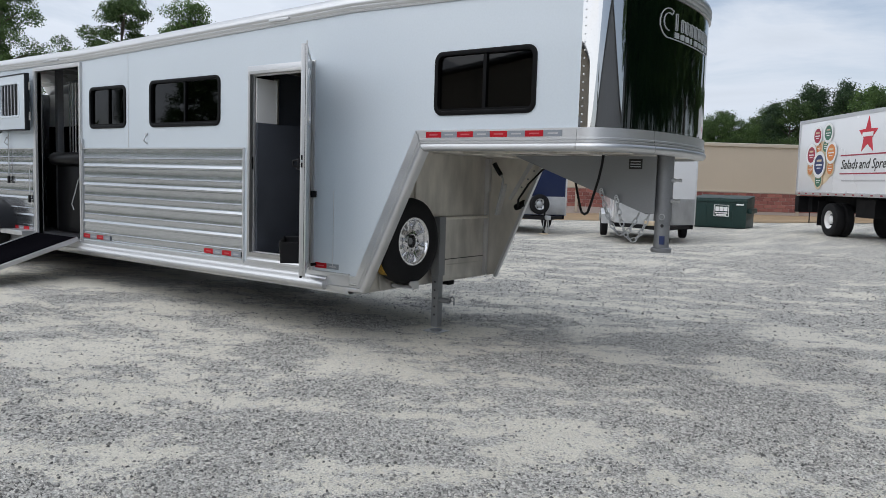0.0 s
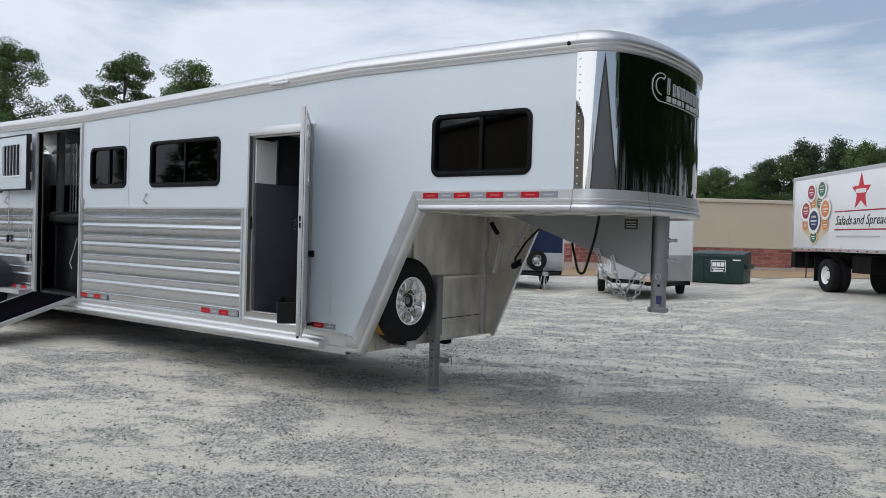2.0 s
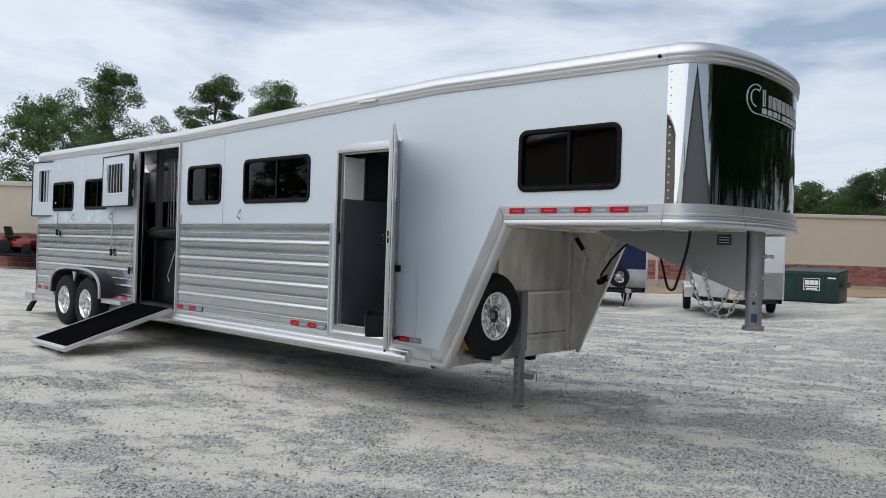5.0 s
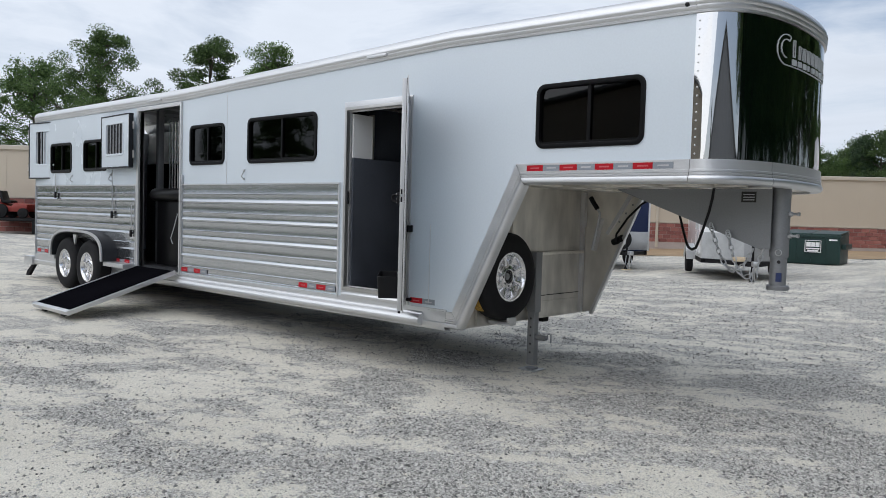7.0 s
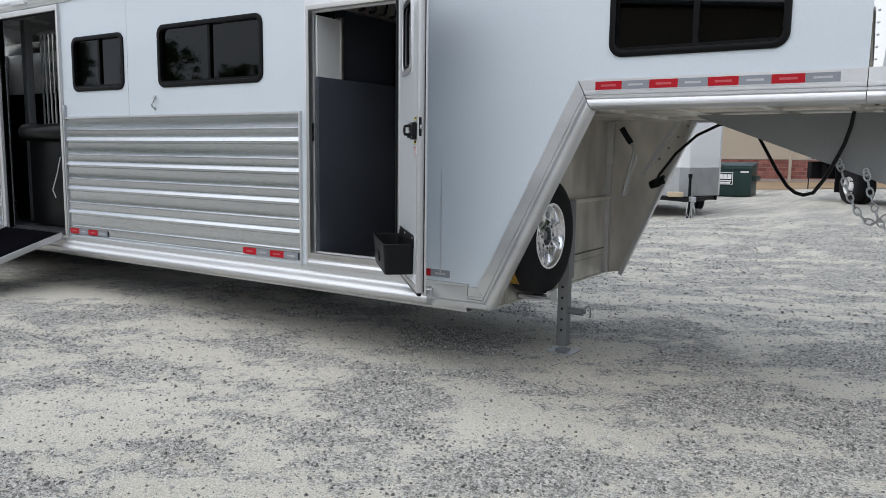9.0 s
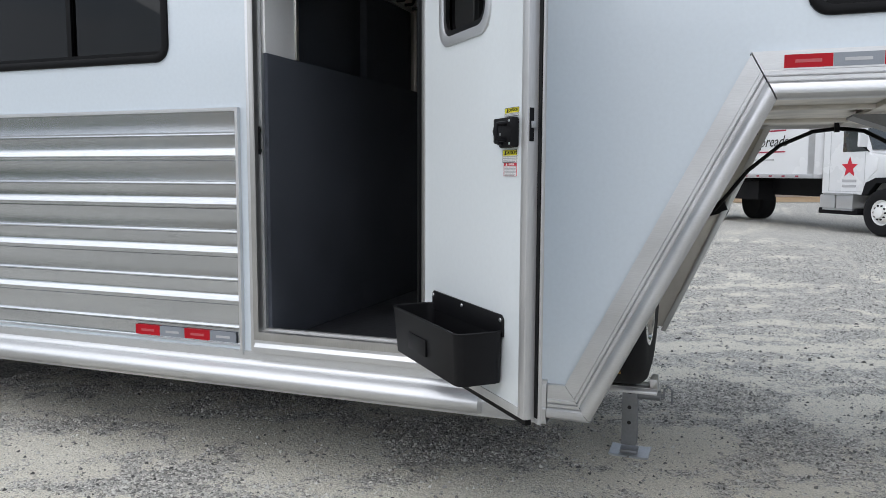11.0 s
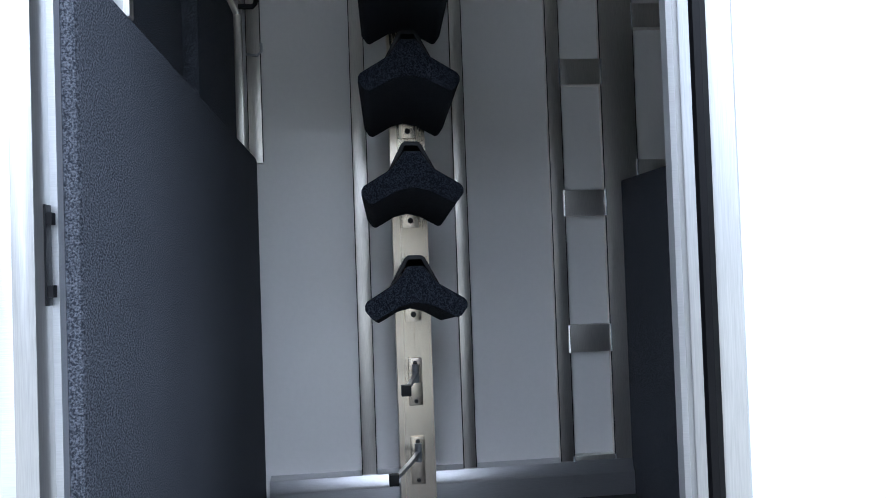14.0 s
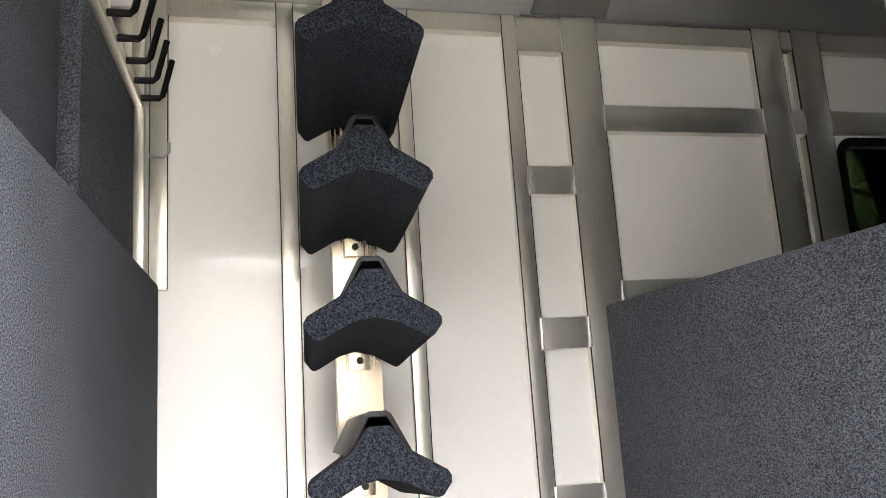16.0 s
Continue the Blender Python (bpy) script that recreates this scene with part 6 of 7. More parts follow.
# local x forward, local y = 0 at the outer face of the kerb-side tyres
box_ = tp("cargo_box", Geo().box(-2.36, 4.92, -0.10, 2.35, 1.45, 3.95), M_TRUCKW, label="white cargo box", bevel=0.02)
tp("roof_rail", Geo().box(-2.37, 4.93, -0.115, -0.10, 3.85, 3.96), M_ALU, box_)
tp("corner_rail", Geo().box(4.70, 4.93, -0.118, -0.10, 1.36, 3.96), M_ALU, box_)
tp("corner_rail", Geo().box(-2.37, -2.26, -0.118, -0.10, 1.36, 3.96), M_ALU, box_)
tp("floor_rail", Geo().box(-2.37, 4.93, -0.12, 2.37, 1.34, 1.452), M_ALU, box_, bevel=0.01)
for k in range(13):
    tp("marker", Geo().box(-2.1 + k * 0.53, -1.98 + k * 0.53, -0.124, -0.119, 1.375, 1.415), M_WINE, box_)
tp("chassis", Geo().box(-2.2, 7.4, 0.75, 0.95, 0.85, 1.34).box(-2.2, 7.4, 1.45, 1.65, 0.85, 1.34).box(-2.2, -1.9, 0.3, 2.1, 0.75, 1.3).box(1.2, 2.3, 0.25, 0.8, 0.7, 1.25), M_DARKM, label="dark chassis with tanks and crossmembers")
tp("tail_lift", Geo().box(-2.62, -2.32, 0.0, 2.25, 0.72, 1.30), M_DARKM, label="folded tail lift", bevel=0.02)
tp("mud_flap", Geo().box(-0.78, -0.74, -0.02, 0.55, 0.32, 1.15), M_DARKM)


def truck_wheel(x, y, front):
    r = 0.555
    w = tp("truck_wheel", Geo().lathe([(0.30, 0.0), (0.33, -0.015), (0.47, -0.02), (0.535, 0.0), (r, 0.04), (r, 0.24), (0.535, 0.28), (0.33, 0.28), (0.30, 0.26)], (x, y, r), "y", 32), M_RUBBER, label="truck tyre", smooth=45)
    d = -0.05 if front else 0.10
    rp = [(0.305, 0.0), (0.28, 0.02), (0.265, 0.09), (0.20, d + 0.02), (0.13, d), (0.125, d - 0.05), (0.05, d - 0.07), (0.0, d - 0.07)]
    tp("truck_rim", Geo().lathe(rp, (x, y, r), "y", 28), M_SIGNW, w, "white steel rim", smooth=45)
    for k in range(10):
        a = 2 * math.pi * k / 10
        tp("hand_hole" if k % 2 else "wheel_nut", Geo().cyl((x + 0.165 * math.cos(a), y + d - 0.02, r + 0.165 * math.sin(a)), (x + 0.165 * math.cos(a), y + d + 0.02, r + 0.165 * math.sin(a)), 0.022, 8), M_DARKM, w)


truck_wheel(0.0, 0.0, False)
tp("truck_wheel", Geo().lathe([(0.30, 0.0), (0.47, -0.02), (0.555, 0.04), (0.555, 0.24), (0.47, 0.28), (0.30, 0.26)], (0, 0.33, 0.555), "y", 28), M_RUBBER)
tp("truck_wheel", Geo().lathe([(0.0, 0.0), (0.47, -0.02), (0.555, 0.04), (0.555, 0.50), (0.0, 0.55)], (0, 1.75, 0.555), "y", 28), M_RUBBER)
truck_wheel(7.05, 0.0, True)
tp("truck_wheel", Geo().lathe([(0.0, 0.0), (0.47, -0.02), (0.555, 0.04), (0.555, 0.24), (0.0, 0.28)], (7.05, 2.0, 0.555), "y", 28), M_RUBBER)
# cab, 0.42 m ahead of its drawn place
TC = TM @ pose(0.42, 0, 0)


def cb(name, g, mat, parent=None, label="", bevel=0.0, smooth=35):
    return part(name, g.xf(TC), mat, parent or truck, label, bevel, smooth)


cabp = [(4.55, 0.95), (5.95, 0.95), (6.05, 1.35), (6.32, 1.55), (6.32, 1.85), (6.06, 1.95), (5.62, 3.02), (5.35, 3.12), (4.65, 3.15), (4.55, 3.05)]
cab = cb("cab", Geo().prism(cabp, "y", 0.12, 2.12), M_TRUCKW, label="white truck cab", bevel=0.04)
hood = [(5.95, 0.95), (6.10, 1.25), (6.40, 1.33), (6.75, 1.34), (7.10, 1.30), (7.32, 1.05), (7.62, 1.0), (7.66, 1.45), (7.58, 1.60), (6.6, 1.90), (6.02, 1.98), (5.95, 1.9)]
cb("hood", Geo().prism(hood, "y", 0.14, 2.10), M_TRUCKW, cab, bevel=0.05)
cb("wheel_arch", Geo().prism([(6.02, 0.95), (6.12, 1.25), (6.42, 1.37), (6.75, 1.38), (7.12, 1.34), (7.34, 1.05), (7.30, 0.95), (7.02, 1.22), (6.75, 1.27), (6.44, 1.24), (6.2, 0.98)], "y", -0.01, 0.16), M_DARKM, cab)
cb("bumper", Geo().box(7.25, 7.82, 0.0, 2.2, 0.55, 1.02), M_DARKM, cab, "dark front bumper", bevel=0.04)
cb("headlight", Geo().prism([(7.36, 1.18), (7.67, 1.20), (7.66, 1.40), (7.42, 1.40)], "y", 0.115, 0.35), M_CLEAR, cab, "clear headlight", bevel=0.01)
cb("headlight_bowl", Geo().prism([(7.38, 1.20), (7.64, 1.22), (7.62, 1.38), (7.44, 1.38)], "y", 0.13, 0.30), M_ZINC, cab)
cb("side_window", Geo().prism([(5.22, 2.0), (6.0, 2.0), (5.66, 2.90), (5.22, 2.93)], "y", 0.112, 0.135), M_CABGLASS, cab, "dark side window", bevel=0.01)
cb("windscreen", Geo().prism([(6.02, 2.04), (6.06, 2.05), (5.68, 2.96), (5.64, 2.94)], "y", 0.24, 2.0), M_CABGLASS, cab, "dark windscreen")
cb("door_seam", Geo().ring([(4.80, 1.02), (5.95, 1.02), (5.95, 3.0), (4.80, 3.0)], [(4.81, 1.03), (5.94, 1.03), (5.94, 2.99), (4.81, 2.99)], "y", 0.114, 0.13), M_GREYP, cab)
cb("step_tank", Geo().box(4.55, 5.85, 0.05, 0.6, 0.45, 0.60), M_DARKM, cab, bevel=0.03)
cb("tool_box", Geo().box(4.60, 5.12, 0.04, 0.6, 0.60, 0.93).box(5.16, 5.70, 0.04, 0.6, 0.60, 0.93), M_ALU, cab, "bright aluminium step box", bevel=0.02)
for sz in (0.55, 0.93):
    cb("step", Geo().box(4.75, 5.75, 0.0, 0.2, sz, sz + 0.05), M_ZINC, cab)
mir = cb("mirror", Geo().box(6.02, 6.10, -0.22, 0.02, 2.1, 2.62), M_TRUCKW, cab, "side mirror", bevel=0.03)
cb("mirror_arm", Geo().tube([(6.05, 0.12, 2.0), (6.06, -0.10, 2.12)], 0.015, 6).tube([(6.05, 0.12, 2.75), (6.06, -0.10, 2.6)], 0.015, 6), M_DARKM, cab)
cb("convex_mirror", Geo().lathe([(0.0, 0.0), (0.10, 0.01), (0.11, 0.05), (0.0, 0.09)], (6.95, 0.05, 2.10), "x", 18), M_ZINC, cab, "round hood mirror")
cb("mirror_stalk", Geo().tube([(6.95, 0.07, 2.02), (6.95, 0.16, 1.80)], 0.012, 6).tube([(6.95, 0.07, 2.0), (6.75, 0.18, 1.84)], 0.010, 6).tube([(6.95, 0.07, 2.0), (7.15, 0.18, 1.76)], 0.010, 6), M_DARKM, cab)
star_c = (5.47, 1.62)
cb("star", Geo().prism([(star_c[0] + (0.26 if k % 2 == 0 else 0.11) * math.sin(k * math.pi / 5), star_c[1] + (0.26 if k % 2 == 0 else 0.11) * math.cos(k * math.pi / 5)) for k in range(10)], "y", 0.105, 0.125), M_SIGNR, cab, "red star emblem")
for k in range(2):
    cb("text_bar", Geo().box(5.25, 5.70, 0.108, 0.122, 1.26 - k * 0.13, 1.32 - k * 0.13), M_GREYP, cab)
cb("number_bar", Geo().box(7.15, 7.45, 0.128, 0.142, 1.56, 1.66), M_INK, cab)
# pictures on the box side
FY = -0.104
art = tp("side_print", Geo().prism([(-0.62 + 0.95 * math.cos(a) * (1 + 0.12 * math.sin(a)), 2.42 + 0.74 * math.sin(a)) for a in [i * math.pi / 14 for i in range(28)]], "y", FY, FY + 0.01), M_CREAM, box_, "printed picture of food tubs")


def tub_print(x, z, r, d, rim, lid):
    """A round tub lid with a coloured label, printed on the side of the box; d keeps the discs apart."""
    for f, o, mt in ((1.0, 0.0, rim), (0.74, 0.002, lid)):
        tp("tub_print", Geo().lathe([(0.0, 0.0), (r * f, 0.0), (r * f, 0.002), (0.0, 0.002)], (x, FY - d - o, z), "y", 26), mt, box_)
    for dz, w, h in ((0.30, 0.75, 0.16), (-0.02, 0.95, 0.10), (-0.26, 0.6, 0.07)):
        tp("print_bar", Geo().box(x - r * 0.5 * w, x + r * 0.5 * w, FY - d - 0.004, FY - d, z + r * (dz - h / 2), z + r * (dz + h / 2)), M_SIGNW if dz < 0.2 else M_CREAM, box_)


for k, (tx, tz, tr, rim, lid) in enumerate(((-0.81, 2.95, 0.24, M_CREAM, M_ORANGE), (-0.35, 2.98, 0.24, M_CREAM, M_GREENP), (-1.32, 2.25, 0.27, M_CREAM, M_ORANGE), (0.085, 2.25, 0.27, M_CREAM, M_ORANGE), (-0.68, 1.85, 0.30, M_CREAM, M_GREENP),
                                            (-0.92, 3.36, 0.33, M_SIGNW, M_WINE), (-0.17, 3.42, 0.33, M_SIGNW, M_GREENP), (-1.27, 2.73, 0.37, M_SIGNW, M_WINE), (0.135, 2.76, 0.37, M_SIGNW, M_ORANGE), (-0.64, 2.38, 0.45, M_SIGNW, M_NAVYP))):
    tub_print(tx, tz, tr, 0.004 + 0.005 * k, rim, lid)
star_c = (2.25, 3.20)
tp("star", Geo().prism([(star_c[0] + (0.55 if k % 2 == 0 else 0.24) * math.sin(k * math.pi / 5), star_c[1] + (0.58 if k % 2 == 0 else 0.25) * math.cos(k * math.pi / 5)) for k in range(10)], "y", FY - 0.01, FY + 0.01), M_SIGNR, box_, "red star emblem")
tp("print_bar", Geo().box(1.95, 2.55, FY - 0.016, FY - 0.010, 3.17, 3.30), M_SIGNW, box_)
for word, wx in (("Salads", 1.25), ("and", 2.14), ("Spreads", 3.22)):
    words("lettering", word, 0.42, M_INK, TM @ pose(wx, FY - 0.004, 2.34, 90), box_, 0.003, 0.3)
for zz in (2.64, 2.06):
    tp("rule_line", Geo().box(0.70, 3.80, FY - 0.004, FY + 0.01, zz - 0.02, zz + 0.02), M_WINE, box_)
tp("text_bar", Geo().box(0.85, 3.35, FY - 0.004, FY + 0.01, 1.82, 1.87), M_GREYP, box_)


# ---- dumpster ----
DMM = pose(-11.05, 32.05, -0.17, 0, 0, 4.0)
dumpster = thing("dumpster", tuple(DMM @ Vector((1.2, 0.8, 0))), "dark green steel dumpster with a white sign and plastic lids", "dumpster")


def dp(name, g, mat, label="", bevel=0.0, parent=None):
    return part(name, g.xf(DMM), mat, parent or dumpster, label, bevel)


dp("bin", Geo().prism([(0.0, 0.05), (1.55, 0.05), (1.62, 1.32), (-0.12, 1.18)], "x", 0.15, 2.30), M_DUMP, "dark green steel bin", 0.02)
dp("rim", Geo().box(0.10, 2.35, -0.16, -0.08, 1.10, 1.20), M_DUMP, "", 0.01)
dp("side_channel", Geo().box(0.0, 0.16, 0.2, 1.4, 0.65, 0.85), M_DUMP, "", 0.01)
dp("side_channel", Geo().box(2.30, 2.46, 0.2, 1.4, 0.65, 0.85), M_DUMP, "", 0.01)
for k in range(2):
    dp("lid", Geo().prism([(-0.16, 1.20), (1.62, 1.34), (1.62, 1.38), (-0.16, 1.25)], "x", 0.12 + k * 1.11, 1.20 + k * 1.11), M_DUMP, "dark green plastic lid", 0.01)
for k in range(5):
    dp("stiffener", Geo().prism([(-0.015, 0.1), (0.02, 0.1), (-0.09, 1.1), (-0.125, 1.1)], "x", 0.15 + k * 0.53, 0.18 + k * 0.53), M_DUMP)
sgn_ = dp("sign", Geo().ring([(1.02, 0.50), (1.62, 0.50), (1.62, 0.98), (1.02, 0.98)], [(1.04, 0.52), (1.60, 0.52), (1.60, 0.96), (1.04, 0.96)], "y", -0.125, -0.07), M_SIGNW, "white sign outline with print")
for z0, z1, x0, x1 in ((0.72, 0.90, 1.08, 1.24), (0.72, 0.90, 1.26, 1.40), (0.72, 0.90, 1.42, 1.56), (0.62, 0.67, 1.08, 1.56), (0.53, 0.59, 1.12, 1.52)):
    dp("print_bar", Geo().box(x0, x1, -0.128, -0.07, z0, z1), M_SIGNW, "", 0, sgn_)
dp("label_plate", Geo().box(1.90, 2.20, -0.128, -0.07, 0.98, 1.04), M_SIGNW)
dp("skid", Geo().box(0.2, 2.25, 0.1, 0.2, 0.0, 0.06).box(0.2, 2.25, 1.3, 1.4, 0.0, 0.06), M_DUMP)


# ---- enclosed cargo trailers ----
def cargo_trailer(name, m, wid, hgt, lng, skin, label, vee=0.0):
    """Local -y is the front with the tongue; x across."""
    t = thing(name, tuple(m @ Vector((0, lng / 2, 0))), label, "cargo trailer", "cargo trailers on the lot")

    def cp(nm, g, mat, lb="", bv=0.0, pr=None):
        return part(nm, g.xf(m), mat, pr or t, lb, bv)

    w = wid / 2
    if vee:
        # wedge nose with a guard folded round it
        cp("body", Geo().prism([(-w, lng), (w, lng), (w, 0), (0.12, -vee), (-0.12, -vee), (-w, 0)], "z", 0.55, hgt), skin, "smooth painted trailer body with a wedge nose", 0.03)
        cp("stone_guard", Geo().prism([(-w - 0.006, 0.02), (-w - 0.006, -0.004), (-0.125, -vee - 0.008), (0.125, -vee - 0.008), (w + 0.006, -0.004), (w + 0.006, 0.02), (0.1, -vee + 0.05), (-0.1, -vee + 0.05)], "z", 0.56, 1.30), M_ZINC, "aluminium stone guard")
        cp("roof_trim", Geo().prism([(-w - 0.012, lng), (-w - 0.012, -0.006), (-0.13, -vee - 0.014), (0.13, -vee - 0.014), (w + 0.012, -0.006), (w + 0.012, lng)], "z", hgt - 0.07, hgt + 0.012), M_ALU, "", 0.01)
        for y0, y1 in ((0.30, 1.12), (1.30, 1.75)):
            door_ = cp("side_door" if y0 < 1 else "side_hatch", Geo().box(-w - 0.022, -w + 0.01, y0, y1, 0.66, hgt - 0.22), skin, "white side door in an aluminium frame", 0.006)
            cp("door_rim", Geo().ring([(y0 - 0.04, 0.62), (y1 + 0.04, 0.62), (y1 + 0.04, hgt - 0.18), (y0 - 0.04, hgt - 0.18)], [(y0, 0.66), (y1, 0.66), (y1, hgt - 0.22), (y0, hgt - 0.22)], "x", -w - 0.026, -w + 0.004), M_ALU, "", 0, door_)
            cp("door_window", Geo().box(-w - 0.028, -w - 0.02, y0 + 0.12, y1 - 0.12, hgt - 0.95, hgt - 0.42), M_GASKET, "dark slot window", 0.004, door_)
            cp("latch", Geo().box(-w - 0.05, -w - 0.02, y1 - 0.10, y1 - 0.05, 1.35, 1.55), M_ZINC, "", 0.006, door_)
    else:
        cp("body", Geo().prism([(-w, 0.55), (w, 0.55), (w, hgt - 0.08), (w - 0.12, hgt), (-w + 0.12, hgt), (-w, hgt - 0.08)], "y", 0, lng), skin, "smooth painted trailer body", 0.02)
        cp("stone_guard", Geo().box(-w - 0.004, w + 0.004, -0.012, 0.02, 0.58, 1.18), M_ZINC, "aluminium stone guard", 0.004)
    for sx in (-1, 1):
        cp("corner_trim", Geo().box(sx * w - 0.03, sx * w + 0.03, -0.016, 0.05, 0.55, hgt - 0.1), M_ALU, "", 0.008)
        cp("lower_trim", Geo().box(sx * w - 0.012, sx * w + 0.012, 0.0, lng, 0.55, 0.66), M_ALU)
        fd = [(lng * 0.5 + 0.62 * math.cos(a), 0.45 + 0.44 * math.sin(a)) for a in [i * math.pi / 10 for i in range(11)]]
        fi = [(lng * 0.5 + 0.56 * math.cos(a), 0.45 + 0.38 * math.sin(a)) for a in [i * math.pi / 10 for i in range(11)]]
        cp("fender", Geo().prism(fd + fi[::-1], "x", sx * w, sx * (w + 0.26)), M_ALU, "bright aluminium fender", 0.006)
        cp("fender_apron", Geo().box(min(sx * w, sx * (w + 0.26)), max(sx * w, sx * (w + 0.26)), lng * 0.5 - 0.64, lng * 0.5 - 0.60, 0.42, 0.72), M_ALU)
        for o in (-0.01,):
            wl_ = cp("wheel", Geo().lathe([(0.0, -0.10), (0.19, -0.10), (0.20, -0.11), (0.30, -0.105), (0.335, -0.08), (0.335, 0.08), (0.30, 0.105), (0.20, 0.11), (0.19, 0.09), (0.0, 0.08)], (sx * (w + 0.13), lng * 0.5, 0.335), "x", 28), M_RUBBER, "trailer wheel")
    tg = -vee * 0.62     # the tongue starts under the nose
    cp("tongue", Geo().prism([(-w * 0.9, 0.0), (-0.05, tg - 1.25), (0.05, tg - 1.25), (w * 0.9, 0.0), (w * 0.75, 0.0), (0, tg - 1.1), (-w * 0.75, 0.0)], "z", 0.45, 0.549), M_DARKM, "dark steel tongue")
    cp("underframe", Geo().box(-w, w, 0.1, lng - 0.1, 0.42, 0.549), M_DARKM)
    cp("coupler", Geo().box(-0.06, 0.06, tg - 1.50, tg - 1.20, 0.47, 0.60), M_ZINC, "", 0.02)
    cp("tongue_jack", Geo().cyl((0, tg - 1.02, 0.10), (0, tg - 1.02, 1.05), 0.035, 12).cyl((0, tg - 1.02, 1.05), (0, tg - 1.02, 1.15), 0.05, 12).cyl((0, tg - 1.02, 0.0), (0, tg - 1.02, 0.12), 0.08, 12, 0.04), M_DARKM, "black tongue jack")
    cp("jack_block", Geo().box(-0.12, 0.12, tg - 1.12, tg - 0.92, -0.015, 0.02), M_CREAM, "", 0.005)
    for sx in (-1, 1):
        cp("chain", Geo().tube([(0.07 * sx, tg - 1.2, 0.46), (0.10 * sx, tg - 1.22, 0.2), (0.03 * sx, tg - 1.24, 0.05), (0.0, tg - 1.3, 0.46)], 0.014, 5), M_ZINC)
    for k in range(5):
        if not vee:
            cp("front_marker", Geo().box(-0.3 + k * 0.15 - 0.03, -0.3 + k * 0.15 + 0.03, -0.01, 0.0, hgt - 0.06, hgt - 0.03), M_LAMP)
    return t, cp


WT, wcp = cargo_trailer("cargo_trailer", pose(-8.45, 21.2, -0.16, 0, 0, 28.5), 2.25, 2.72, 5.2, M_TRUCKW, "white enclosed cargo trailer with a wedge nose and grey stone guard", 0.95)
wcp("front_box", Geo().box(-0.45, -0.10, -1.42, -1.10, 0.56, 0.68), M_CREAM, "wooden block on the tongue", 0.01)
BT, bcp = cargo_trailer("cargo_trailer", pose(-12.85, 21.9, -0.14, 0, 0, 47.5), 2.15, 2.75, 4.6, M_BLUE, "navy blue enclosed cargo trailer with a spare wheel on its front")
bcp("spare_tyre", Geo().lathe([(0.19, -0.20), (0.30, -0.20), (0.335, -0.16), (0.335, -0.06), (0.30, -0.02), (0.19, -0.03)], (0.12, 0.0, 0.92), "y", 28), M_RUBBER, "spare tyre")
sp_rim = bcp("spare_rim", Geo().lathe([(0.20, -0.18), (0.18, -0.12), (0.13, -0.10), (0.07, -0.14), (0.0, -0.14)], (0.12, 0.0, 0.92), "y", 24), M_ZINC, "silver spoked rim")
for k in range(6):
    a = k * math.pi / 3
    bcp("rim_gap", Geo().cyl((0.12 + 0.13 * math.cos(a), -0.112, 0.92 + 0.13 * math.sin(a)), (0.12 + 0.13 * math.cos(a), -0.098, 0.92 + 0.13 * math.sin(a)), 0.028, 8), M_INK, "", 0, sp_rim)

# machines on a low flat trailer by the wing
EM = pose(-33.3, 12.3, 0.2, 0, 0, 41.8)
flatbed = solo("flat_trailer", Geo().box(-2.6, 1.6, -0.9, 0.9, 0.48, 0.60).box(-2.6, -2.5, -0.9, 0.9, 0.6, 1.0).box(-0.4, 0.4, -1.1, -0.9, 0.0, 0.5).box(-0.3, 0.3, 0.9, 1.05, 0.0, 0.5).box(-2.4, -2.3, -0.8, -0.7, 0.0, 0.5).xf(EM), M_DARKM, "low dark flat trailer by the warehouse wing", "trailer", bevel=0.02)


def mower(ox, col, lab):
    m = EM @ pose(ox, -0.2, 0.6)
    t = thing("riding_mower", tuple(m.translation), lab, "mower", "mowers on the flat trailer")
    part("body", Geo().prism([(-0.6, 0.25), (0.55, 0.25), (0.62, 0.55), (0.1, 0.62), (-0.05, 0.48), (-0.35, 0.5), (-0.6, 0.7)], "y", -0.35, 0.35).xf(m), col, t, bevel=0.03)
    part("seat", Geo().prism([(-0.5, 0.6), (-0.1, 0.6), (-0.1, 0.7), (-0.4, 0.72), (-0.52, 1.1), (-0.62, 1.08)], "y", -0.24, 0.24).xf(m), M_BLACK, t, bevel=0.03)
    for wx, r in ((-0.42, 0.28), (0.48, 0.20)):
        for wy in (-0.42, 0.42):
            part("wheel", Geo().lathe([(0.0, -0.08), (r * 0.5, -0.08), (r, -0.06), (r, 0.06), (r * 0.5, 0.08), (0.0, 0.08)], (wx, wy, r), "y", 20).xf(m), M_RUBBER, t)


mower(-1.5, M_REDM, "red riding mower with a black seat")
mower(0.3, M_REDM, "red riding mower with black tyres")
solo("tank", Geo().lathe([(0.0, 0.6), (0.30, 0.6), (0.33, 0.68), (0.33, 1.1), (0.2, 1.3), (0.06, 1.34), (0.0, 1.34)], (1.2, 0.1, 0), "z", 24).xf(EM), M_SIGNW, "white plastic tank on the flat trailer", "tank")


